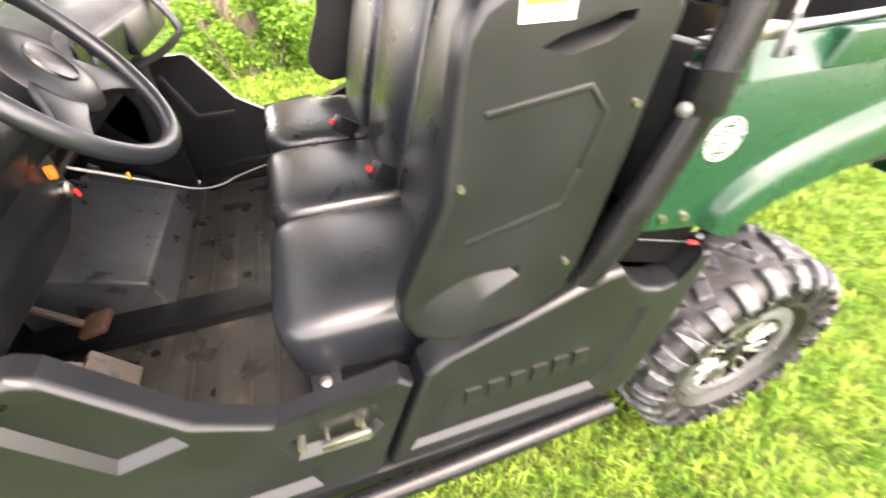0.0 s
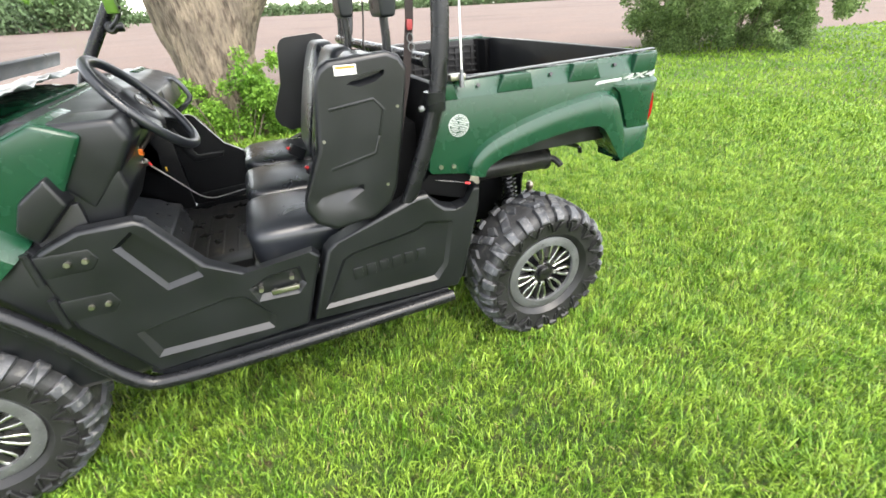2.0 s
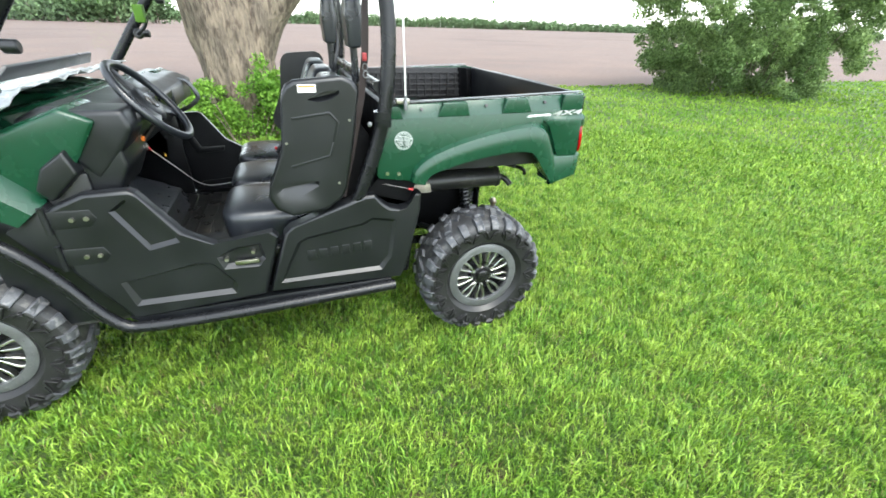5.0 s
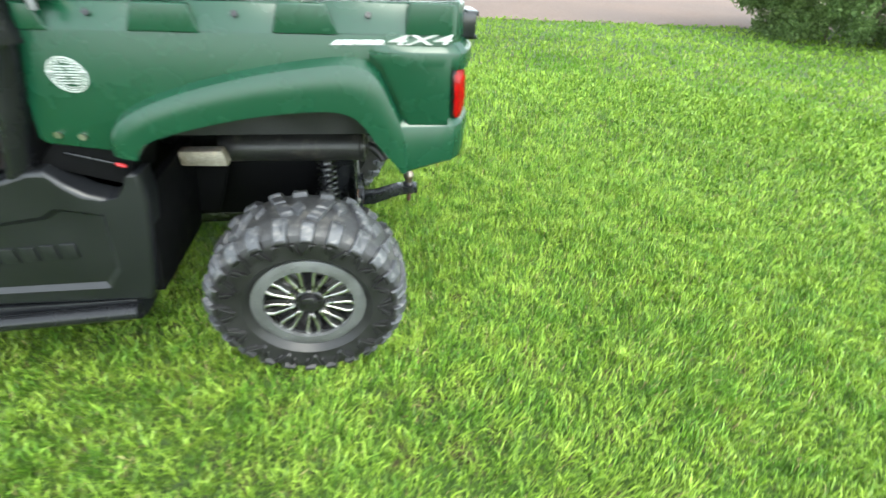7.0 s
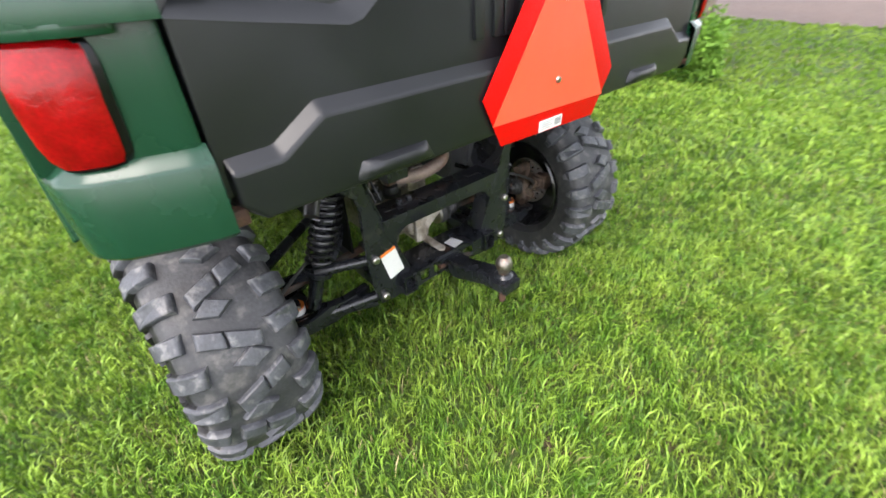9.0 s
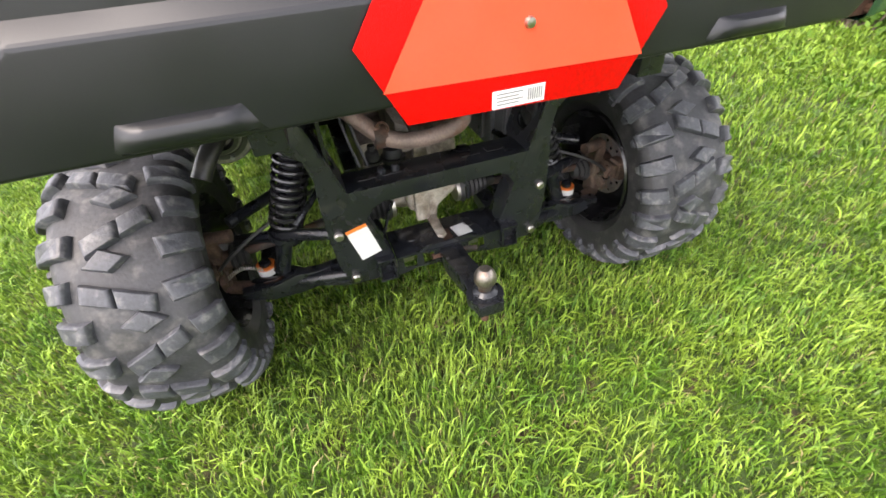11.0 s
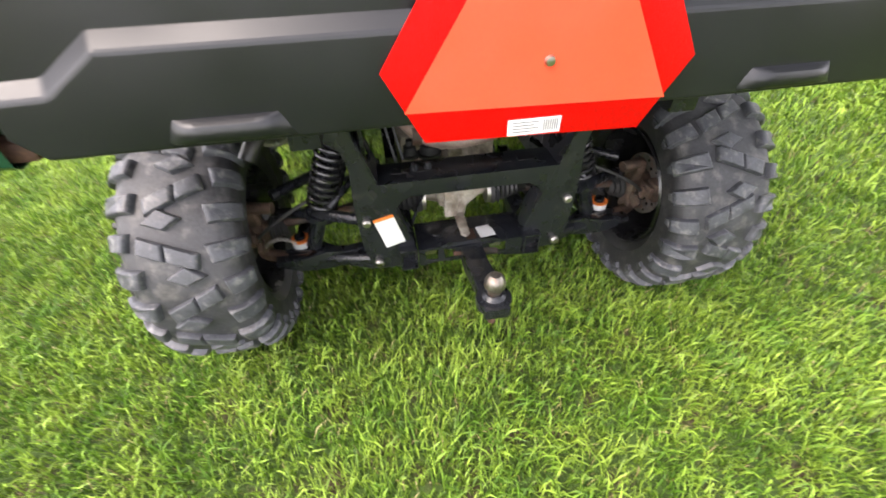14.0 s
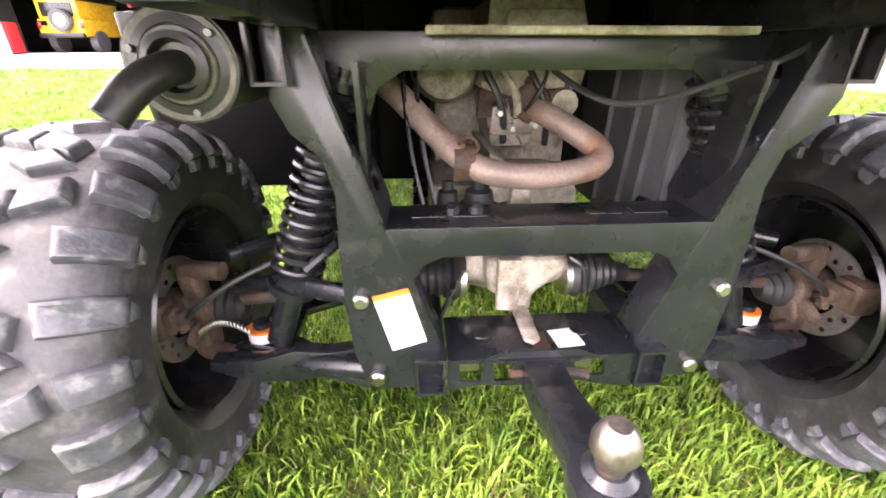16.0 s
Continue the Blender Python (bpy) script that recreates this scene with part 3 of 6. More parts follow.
for k in range(4):
    part("drawer", box((0.25, -0.27, 0.12 + 0.21 * k), (0.268, 0.27, 0.31 + 0.21 * k), 0.006), BUTTON, chest)
car = root("parked_car", "yellow off-road car with rear spare wheel in the shed", "car", (-17.6, -13.0, 0.702))
part("body", join(box((-3.6, -0.8, 0.55), (0, 0.8, 1.12), 0.05), box((-2.4, -0.72, 1.1), (-0.03, 0.72, 1.78), 0.08)), JEEPYELLOW, car)
part("rear_window", box((-0.04, -0.55, 1.2), (0.012, 0.55, 1.65), 0.02), GLOSSBLACK, car)
part("soft_top", box((-2.5, -0.75, 1.72), (0.0, 0.75, 1.85), 0.04), BLACK, car)
for s in (-1, 1):
    part("wheel", lathe([(-0.13, 0.2), (-0.13, 0.38), (0.13, 0.38), (0.13, 0.2)], "y", (-0.75, s * 0.74, 0.38), 28), RUBBER, car)
    part("wheel", lathe([(-0.13, 0.2), (-0.13, 0.38), (0.13, 0.38), (0.13, 0.2)], "y", (-3.0, s * 0.74, 0.38), 28), RUBBER, car)
    part("tail_lamp", box((0.0, s * 0.74 - 0.06, 0.8), (0.03, s * 0.74 + 0.06, 1.02), 0.01), LENS, car)
spare = part("spare_wheel", lathe([(0.03, 0.1), (0.03, 0.36), (0.2, 0.38), (0.25, 0.34), (0.25, 0.22), (0.22, 0.2), (0.22, 0.1)], "x", (0, 0.15, 1.08), 32), RUBBER, car)
part("rim", lathe([(0.2, 0.03), (0.235, 0.1), (0.225, 0.2)], "x", (0, 0.15, 1.08), 24), ALLOY, spare)
part("bumper", box((0.0, -0.78, 0.5), (0.14, 0.78, 0.66), 0.03), BLACK, car)
part("side_stripe", box((-0.02, -0.8, 0.90), (0.004, -0.45, 1.06), 0.004), LINER, car)

# ---- the utility vehicle; its nose points to -x ----
utv = root("utility_vehicle", "dark green side-by-side utility vehicle with black doors and dump bed", "utility vehicle", (0, 0.015, 0))

# -- wheels --


def tread_at(s):
    """Half width, radius and outward normal at a distance s along the tyre's section from its middle."""
    k = abs(s)
    flat, bend = 0.085, 0.055
    if k <= flat:
        w, r, a = k, 0.326 - 0.8 * k * k, 0.12 * k / flat
    else:
        a = 0.12 + (k - flat) / bend
        a = min(a, 1.45)
        r0 = 0.326 - 0.8 * flat * flat
        w = flat + bend * (math.sin(a) - math.sin(0.12))
        r = r0 - bend * (math.cos(0.12) - math.cos(a))
        more = max(0.0, (k - flat) / bend + 0.12 - 1.45) * bend
        w, r = w - more * 0.1, r - more
    return math.copysign(w, s), r, (math.copysign(math.sin(a), s), math.cos(a))


def tyre_mesh():
    prof = [(-0.095, 0.185), (-0.128, 0.215)]
    prof += [tread_at(s)[:2] for s in np.linspace(-0.20, 0.20, 29)]
    prof += [(0.128, 0.215), (0.095, 0.185)]
    return lathe([(w, r) for w, r in prof], "y", (0, 0, 0), 96, True)


def lug(bm, s_t, height=0.017):
    """A raised tread block over four (section, turn) corners."""
    base, top = [], []
    cs = sum(p[0] for p in s_t) / 4
    ct = sum(p[1] for p in s_t) / 4
    n = 3
    outline = []
    for (s0, t0), (s1, t1) in zip(s_t, s_t[1:] + s_t[:1]):
        for i in range(n):
            outline.append((s0 + (s1 - s0) * i / n, t0 + (t1 - t0) * i / n))
    for k, lift in ((-0.08, -0.003), (-0.01, height * 0.55), (0.06, height * 0.84), (0.15, height * 0.97), (0.32, height)):
        ring = []
        for s, t in outline:
            s, t = s + (cs - s) * k, t + (ct - t) * k
            w, r, (nw, nr) = tread_at(s)
            w, r = w + nw * lift, r + nr * lift
            ring.append(bm.verts.new((r * math.cos(t), w, r * math.sin(t))))
        base.append(ring)
    m = len(outline)
    for A, B in zip(base, base[1:]):
        for j in range(m):
            bm.faces.new((A[j], A[(j + 1) % m], B[(j + 1) % m], B[j]))
    mid = bm.verts.new(sum((v.co for v in base[-1]), Vector()) / m)
    for j in range(m):
        bm.faces.new((base[-1][j], base[-1][(j + 1) % m], mid))


def tread_mesh(count=8):
    """Slanted centre bars that alternate from side to side, small blocks between them, shoulder blocks and sidewall chevrons."""
    bm = bmesh.new()
    step = 2 * math.pi / count
    for i in range(count):
        for side in (-1, 1):
            t = i * step + (0.5 * step if side > 0 else 0)

            def q(s, k):
                return (side * s, t + k * step)
            lug(bm, [q(-0.050, -0.045), q(-0.044, -0.180), q(0.016, -0.082), q(0.014, 0.066)], 0.015)
            lug(bm, [q(0.018, 0.072), q(0.020, -0.076), q(0.074, 0.012), q(0.066, 0.152)], 0.015)
            lug(bm, [q(-0.026, 0.275), q(0.010, 0.185), q(0.054, 0.255), q(0.018, 0.370)], 0.014)
            for c, s0, tall in ((0.13, 0.086, 0.092), (0.46, 0.066, 0.098), (0.80, 0.072, 0.096)):
                lug(bm, [q(s0, c + tall * 0.7), q(s0 + 0.008, c - tall), q(0.152, c - tall * 0.8), q(0.150, c + tall)], 0.017)
            if side > 0:
                # the inner wall is smooth but for the lugs' ends
                for c in (0.13, 0.46, 0.80):
                    lug(bm, [q(0.152, c + 0.07), q(0.154, c - 0.055), q(0.172, c - 0.035), q(0.172, c + 0.045)], 0.010)
                continue
            for o in (0.02, 0.52):
                lug(bm, [q(0.152, o + 0.03), q(0.152, o + 0.08), q(0.200, o + 0.205), q(0.200, o + 0.165)], 0.0105)
                lug(bm, [q(0.152, o + 0.33), q(0.152, o + 0.28), q(0.200, o + 0.206), q(0.200, o + 0.240)], 0.0105)
                lug(bm, [q(0.154, o + 0.405), q(0.154, o + 0.368), q(0.184, o + 0.32), q(0.184, o + 0.344)], 0.009)
                lug(bm, [q(0.154, o + 0.49), q(0.154, o + 0.528), q(0.184, o + 0.579), q(0.184, o + 0.555)], 0.009)
    return bm


def spoke_mesh():
    """One blade that runs out from the hub and turns aside at the ring; machined edge proud."""
    pts = [(0.052, 0.004), (0.095, 0.001), (0.125, -0.001), (0.140, 0.002), (0.152, 0.010)]
    half = [0.0036, 0.0044, 0.0050, 0.0056, 0.0062]
    left = [(r, o + h) for (r, o), h in zip(pts, half)]
    right = [(r, o - h) for (r, o), h in zip(pts, half)]
    return prism([(p[0], p[1]) for p in left] + [(p[0], p[1]) for p in reversed(right)], "y", -0.072, -0.098, 0.0015, 0.0, 1)


def dusty_tyre():
    me = as_mesh("tyre", tyre_mesh(), SIDEWALL)
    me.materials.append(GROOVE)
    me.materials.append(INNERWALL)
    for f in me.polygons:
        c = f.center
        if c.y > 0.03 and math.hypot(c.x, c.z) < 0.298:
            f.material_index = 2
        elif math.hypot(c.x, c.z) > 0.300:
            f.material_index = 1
    return me


def dusty_tread():
    me = as_mesh("tread", tread_mesh(), RUBBER)
    me.materials.append(SIDEWALL)
    for f in me.polygons:
        if math.hypot(f.center.x, f.center.z) < 0.296 and f.center.y < 0:
            f.material_index = 1
    return me


W = {
    "rim": as_mesh("wheel", lathe([(-0.088, 0.150), (-0.092, 0.156), (-0.060, 0.162), (-0.02, 0.160), (0.06, 0.166), (0.11, 0.188), (0.115, 0.182), (0.07, 0.158), (-0.02, 0.148)], "y", (0, 0, 0), 64, True), GLOSSBLACK),
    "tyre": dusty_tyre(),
    "tread": dusty_tread(),
    "ring": as_mesh("ring", lathe([(-0.098, 0.148), (-0.112, 0.150), (-0.114, 0.172), (-0.108, 0.190), (-0.094, 0.192)], "y", (0, 0, 0), 72, True), RING),
    "face": as_mesh("disc", lathe([(-0.040, 0.001), (-0.040, 0.155), (-0.030, 0.155), (-0.030, 0.001)], "y", (0, 0, 0), 48), GLOSSBLACK),
    "spoke": as_mesh("spoke", spoke_mesh(), ALLOY),
    "cap": as_mesh("hub_cap", lathe([(-0.04, 0.052), (-0.088, 0.052), (-0.094, 0.046), (-0.092, 0.032), (-0.104, 0.030), (-0.108, 0.022), (-0.108, 0.001)], "y", (0, 0, 0), 28), GLOSSBLACK),
    "bolt": as_mesh("bolt", lathe([(-0.108, 0.0055), (-0.119, 0.0055), (-0.121, 0.004), (-0.121, 0.0005)], "y", (0, 0, 0), 8), RING),
    "nut": as_mesh("lug_nut", lathe([(-0.086, 0.009), (-0.101, 0.009), (-0.104, 0.006), (-0.104, 0.0005)], "y", (0, 0, 0), 6), ZINC),
}


def wheel(x, y, z, side, spin, steer=0.0):
    ob = part("wheel", W["rim"], None, utv, "gloss black alloy wheel with machined split spokes and grey bead ring")
    ob.matrix_basis = pose(x, y, z, 0, 0, steer) @ (Matrix() if side < 0 else pose(0, 0, 0, 0, 0, 180)) @ pose(0, 0, 0, 0, spin, 0)
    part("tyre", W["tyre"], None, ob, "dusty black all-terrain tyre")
    part("tread", W["tread"], None, ob, "worn grey-black chunky tread blocks")
    part("ring", W["ring"], None, ob, "grey bead ring")
    part("disc", W["face"], None, ob)
    part("hub_cap", W["cap"], None, ob)
    for k in range(9):
        for off in (-9.0, 9.0):
            sp = part("spoke", W["spoke"], None, ob, "machined bright spoke" if k == 0 else "")
            sp.matrix_basis = pose(0, 0, 0, 0, 40 * k + off, 0) @ Matrix.Diagonal((1, 1, -1 if off < 0 else 1, 1))
    for k in range(16):
        part("bolt", W["bolt"], None, ob).matrix_basis = pose(0, 0, 0, 0, 22.5 * k, 0) @ Matrix.Translation((0.170, 0.006, 0))
    for k in range(4):
        part("lug_nut", W["nut"], None, ob).matrix_basis = pose(0, 0, 0, 0, 90 * k + 20, 0) @ Matrix.Translation((0.066, 0.03, 0))


WY = 0.678
wheel(0, -WY, 0.338, -1, 12)
wheel(0, WY, 0.338, 1, 41)
wheel(-2.14, -WY, 0.338, -1, 30, 2)
wheel(-2.14, WY, 0.338, 1, 5, 2)

# -- side doors and quarter panels --
DOOR = [(-1.725, 0.905), (-1.687, 0.926), (-1.60, 0.962), (-1.46, 0.966), (-1.437, 0.953), (-1.32, 0.778), (-1.215, 0.712), (-0.999, 0.740), (-0.976, 0.715), (-1.065, 0.445), (-1.57, 0.415), (-1.71, 0.66)]
QUARTER = [(-0.955, 0.722), (-0.925, 0.748), (-0.61, 0.862), (-0.565, 0.864), (-0.535, 0.828), (-0.495, 0.796), (-0.45, 0.782), (-0.41, 0.790), (-0.385, 0.822), (-0.372, 0.852), (-0.352, 0.850), (-0.356, 0.770), (-0.425, 0.490), (-0.455, 0.428), (-1.045, 0.452)]


def band(points, width, y0, y1, bevel=0.004):
    """A raised strip along a broken line on a side panel."""
    up, down = [], []
    p = [Vector(q) for q in points]
    for i, q in enumerate(p):
        d = (p[min(i + 1, len(p) - 1)] - p[max(i - 1, 0)]).normalized()
        nrm = Vector((-d.y, d.x)) * width / 2
        up.append(tuple(q + nrm))
        down.append(tuple(q - nrm))
    return prism(up + down[::-1], "y", y0, y1, bevel)


def creased(bm, angle=0.2):
    """Keeps the folds of a moulding crisp."""
    for e in bm.edges:
        if len(e.link_faces) == 2 and e.calc_face_angle(0) > angle:
            e.smooth = False
    return bm


def pitted(outline, pits, y0, y1, depth):
    """A thick panel in the x-z plane with a rounded rim; each pit is its mouth and its floor, sunk into the outer face."""
    bm = bmesh.new()
    cx = sum(p[0] for p in outline) / len(outline)
    cz = sum(p[1] for p in outline) / len(outline)

    def ring(points, y, inset=0.0):
        out = []
        for x, z in points:
            d = math.hypot(x - cx, z - cz) or 1
            out.append(bm.verts.new((x - (x - cx) / d * inset, y, z - (z - cz) / d * inset)))
        return out

    def wall(a, b):
        for i in range(len(a)):
            j = (i + 1) % len(a)
            bm.faces.new((a[i], a[j], b[j], b[i]))
    turn = 0.016
    rings = [ring(outline, y0)] + [ring(outline, y1 + turn * (1 - math.sin(a)), turn * (1 - math.cos(a))) for a in (0, 0.4, 0.8, 1.2, math.pi / 2)]
    bm.faces.new(rings[0])
    for a, b in zip(rings, rings[1:]):
        wall(a, b)
    loops = [rings[-1]]
    for mouth, floor in pits:
        m, f = ring(mouth, y1), ring(floor, y1 + depth)
        wall(m, f)
        bm.faces.new(f)
        loops.append(m)
    edges = [bm.edges.get((a, b)) or bm.edges.new((a, b)) for loop in loops for a, b in zip(loop, loop[1:] + loop[:1])]
    bmesh.ops.triangle_fill(bm, use_beauty=True, edges=edges, normal=(0, -1, 0))
    for a, b in zip(loops[0], loops[0][1:] + loops[0][:1]):
        bm.edges.get((a, b)).smooth = False
    return bm


def door_shell():
    """A plain panel with a rounded rim: a pointed hollow below the top edge, a long low one, and one for the latch."""
    return creased(pitted(DOOR, [
        ([(-1.533, 0.892), (-1.474, 0.934), (-1.350, 0.776), (-1.338, 0.742), (-1.446, 0.721)], [(-1.517, 0.889), (-1.472, 0.922), (-1.357, 0.776), (-1.350, 0.756), (-1.441, 0.738)]),
        ([(-1.552, 0.481), (-1.578, 0.594), (-1.293, 0.643), (-1.241, 0.629), (-1.167, 0.523), (-1.183, 0.474)], [(-1.534, 0.498), (-1.562, 0.589), (-1.294, 0.632), (-1.248, 0.619), (-1.185, 0.527), (-1.199, 0.494)]),
        ([(-1.227, 0.656), (-1.154, 0.690), (-1.050, 0.698), (-1.040, 0.626), (-1.072, 0.590), (-1.207, 0.596)], [(-1.206, 0.652), (-1.150, 0.678), (-1.062, 0.684), (-1.055, 0.632), (-1.082, 0.611), (-1.192, 0.616)]),
    ], -0.765, -0.812, 0.015), 0.45)


def door_inner():
    return join(prism([(-1.60, 0.88), (-1.56, 0.905), (-1.48, 0.735), (-1.33, 0.735), (-1.345, 0.70), (-1.51, 0.69)], "y", -0.768, -0.752, 0.006),
                prism([(-1.56, 0.45), (-1.10, 0.475), (-1.09, 0.51), (-1.15, 0.515), (-1.53, 0.49)], "y", -0.768, -0.752, 0.006))


def hinge(x, z):
    return join(prism([(x - 0.10, z - 0.038), (x + 0.028, z - 0.038), (x + 0.055, z - 0.004), (x + 0.040, z + 0.036), (x - 0.10, z + 0.038)], "y", -0.798, -0.814, 0.004, 0.008),
                rod((x - 0.105, -0.812, z - 0.05), (x - 0.105, -0.812, z + 0.05), 0.010, 10))


for side in (-1, 1):
    def put(name, bm, mat, parent=utv, label=""):
        if side > 0:
            for v in bm.verts:
                v.co.y = -v.co.y
        return part(name, bm, mat, parent, label)
    door = put("door", door_shell(), BLACK, utv, "black grained plastic half door, closed")
    put("inner_panel", door_inner(), BLACK, door)
    put("latch_handle", join(box((-1.160, -0.822, 0.614), (-1.068, -0.812, 0.632), 0.003), rod((-1.148, -0.79, 0.622), (-1.148, -0.816, 0.622), 0.005, 8), rod((-1.080, -0.79, 0.622), (-1.080, -0.816, 0.622), 0.005, 8)), ZINC, door, "zinc plated pull latch")
    put("latch_pin", rod((-1.190, -0.79, 0.642), (-1.190, -0.820, 0.642), 0.008, 10), ZINC, door)
    put("latch_pin", rod((-1.085, -0.79, 0.664), (-1.085, -0.820, 0.664), 0.008, 10), ZINC, door)
    for hx, hz in ((-1.620, 0.876), (-1.620, 0.727)):
        put("hinge", hinge(hx, hz), BLACK, door)
        for dx in (-0.025, 0.018):
            put("hinge_bolt", rod((hx + dx, -0.81, hz), (hx + dx, -0.824, hz), 0.008, 8), ZINC, door)
    quarter = put("quarter_panel", creased(pitted(QUARTER, [
        ([(-1.000, 0.490), (-0.905, 0.680), (-0.865, 0.700), (-0.621, 0.737), (-0.581, 0.760), (-0.471, 0.736), (-0.499, 0.547), (-0.546, 0.486)],
         [(-0.981, 0.502), (-0.893, 0.672), (-0.859, 0.686), (-0.616, 0.722), (-0.576, 0.745), (-0.486, 0.725), (-0.514, 0.554), (-0.557, 0.503)])], -0.74, -0.810, 0.012), 0.45), BLACK, utv, "black grained plastic quarter panel below the seat")
    for k in range(6):
        x = -0.855 + 0.05 * k
        put("raised_bar", box((x - 0.018, -0.803, 0.580 + 0.003 * k), (x + 0.018, -0.792, 0.628 + 0.003 * k), 0.003), BLACK, quarter)
    put("side_step_bar", tube([(-1.96, -0.80, 0.86), (-1.80, -0.815, 0.72), (-1.64, -0.83, 0.41), (-1.52, -0.835, 0.385), (-1.0, -0.835, 0.392), (-0.49, -0.825, 0.402)], 0.024, 14, 2), TUBE, utv, "glossy black tubular side step")
    put("sill", prism([(-1.60, 0.425), (-0.50, 0.432), (-0.49, 0.36), (-1.50, 0.345)], "y", -0.70, -0.805, 0.01), BLACK, utv)
    # shield beside the seat back
    shield = put("seat_side_shield", pitted([(-0.885, 1.29), (-0.868, 1.315), (-0.84, 1.330), (-0.66, 1.343), (-0.625, 1.328), (-0.605, 1.295), (-0.630, 1.12), (-0.675, 0.91), (-0.70, 0.86), (-0.765, 0.815), (-0.905, 0.80), (-0.965, 0.835), (-0.988, 0.885), (-0.982, 0.925), (-0.915, 1.08), (-0.893, 1.25)],
        [([(-0.798, 1.262), (-0.74, 1.288), (-0.678, 1.293), (-0.680, 1.280), (-0.709, 1.262), (-0.758, 1.251)], [(-0.784, 1.266), (-0.737, 1.284), (-0.684, 1.289), (-0.688, 1.284), (-0.715, 1.277), (-0.757, 1.268)]),
         ([(-0.958, 0.902), (-0.930, 0.926), (-0.875, 0.950), (-0.788, 0.946), (-0.790, 0.926), (-0.865, 0.886), (-0.938, 0.876)], [(-0.936, 0.914), (-0.920, 0.926), (-0.872, 0.944), (-0.800, 0.941), (-0.803, 0.934), (-0.866, 0.922), (-0.918, 0.912)])], -0.770, -0.812, 0.022), BLACK, utv, "black plastic shield beside the seat back")
    put("shield_rib", join(band([(-0.862, 1.195), (-0.722, 1.213), (-0.692, 1.178), (-0.715, 1.10)], 0.011, -0.805, -0.8145, 0.003), band([(-0.885, 1.012), (-0.735, 1.045), (-0.715, 1.10)], 0.011, -0.805, -0.8145, 0.003)), BLACK, shield)
    for bx, bz in ((-0.648, 1.183), (-0.708, 0.932), (-0.892, 1.105)):
        put("bolt", rod((bx, -0.80, bz), (bx, -0.818, bz), 0.0052, 8), ZINC, shield)
    tape = put("warning_label", box((-0.828, -0.8135, 1.288), (-0.762, -0.8110, 1.316), 0.0005), WHITE, utv, "white and orange warning label")
    put("label_band", box((-0.824, -0.8145, 1.306), (-0.766, -0.8134, 1.313), 0), LABELRED, tape)

# -- roll cage and roof --
for s in (-1, 1):
    part("cage_rail", tube([(-1.90, s * 0.76, 1.10), (-1.88, s * 0.76, 1.21), (-1.70, s * 0.765, 1.455), (-1.455, s * 0.75, 1.775), (-1.385, s * 0.738, 1.812), (-1.26, s * 0.735, 1.825), (-0.75, s * 0.735, 1.870), (-0.60, s * 0.742, 1.862), (-0.515, s * 0.76, 1.750), (-0.474, s * 0.775, 1.60), (-0.478, s * 0.79, 1.40), (-0.505, s * 0.80, 1.17), (-0.62, s * 0.785, 0.86), (-0.66, s * 0.77, 0.80)], 0.029, 16, 2), TUBE, utv, "black steel roll cage tube")
    part("clamp", lathe([(-0.03, 0.036), (0.03, 0.036)], "z", (-0.513, s * 0.795, 1.18), 16), TUBE, utv)
    for q, r in (((-1.56, s * 0.77, 1.63), 0.016), ((-1.68, s * 0.775, 1.45), 0.016), ((-1.83, s * 0.78, 1.22), 0.018)):
        part("clip", lathe([(-0.022, r), (-0.018, r + 0.005), (0.018, r + 0.005), (0.022, r)], "x", (q[0] + 0.045, q[1], q[2] - 0.02), 12), BLACK, utv)
part("cage_bar", rod((-1.40, -0.73, 1.80), (-1.40, 0.73, 1.80), 0.025), TUBE, utv)
part("cage_bar", rod((-0.62, -0.73, 1.855), (-0.62, 0.73, 1.855), 0.025), TUBE, utv)
part("cage_bar", rod((-0.52, -0.78, 1.30), (-0.52, 0.78, 1.30), 0.022), TUBE, utv)
ROOFTILT = Matrix.Translation((-1.0, 0, 1.850)) @ pose(0, 0, 0, 0, -5, 0) @ Matrix.Translation((1.0, 0, -1.835))
part("roof", prism([(-1.42, -0.66), (-1.37, -0.725), (-0.69, -0.725), (-0.61, -0.66), (-0.61, 0.66), (-0.69, 0.725), (-1.37, 0.725), (-1.42, 0.66)], "z", 1.808, 1.868, 0.022, 0.02, 3), BLACK, utv, "black moulded plastic roof").matrix_basis = ROOFTILT
part("roof_liner", box((-1.40, -0.69, 1.772), (-0.63, 0.69, 1.806), 0.015), LINER, utv).matrix_basis = ROOFTILT
part("inner_cage_tube", tube([(-0.60, 0.10, 1.84), (-0.575, 0.11, 1.62), (-0.565, 0.125, 1.42), (-0.62, 0.06, 1.28), (-0.64, 0.04, 1.12)], 0.019, 12, 2), TUBE, utv)
rear = part("rear_mirror", box((-0.018, -0.12, -0.036), (0.006, 0.12, 0.036), 0.010), BLACK, utv, "wide rear view mirror under the roof")
rear.matrix_basis = pose(-1.295, 0.0, 1.755, -14, 6, -34)
part("mirror_glass", box((0.006, -0.112, -0.030), (0.010, 0.112, 0.030), 0.002), ALLOY, rear, "mirror glass")
for x, y in ((-0.565, -0.456), (-0.625, -0.036)):
    head = part("headrest", prism([(-0.028, 0.0), (0.026, 0.0), (0.040, 0.10), (0.030, 0.22), (0.010, 0.245), (-0.022, 0.235), (-0.036, 0.12)], "y", -0.075, 0.075, 0.016, 0, 3), VINYL, utv, "black vinyl headrest on a steel post")
    head.location = (x, y, 1.425)
    part("headrest_post", tube([(0, 0, 0.02), (0.004, 0, -0.10), (-0.02, 0, -0.30)], 0.016, 12, 1), STEEL, head)
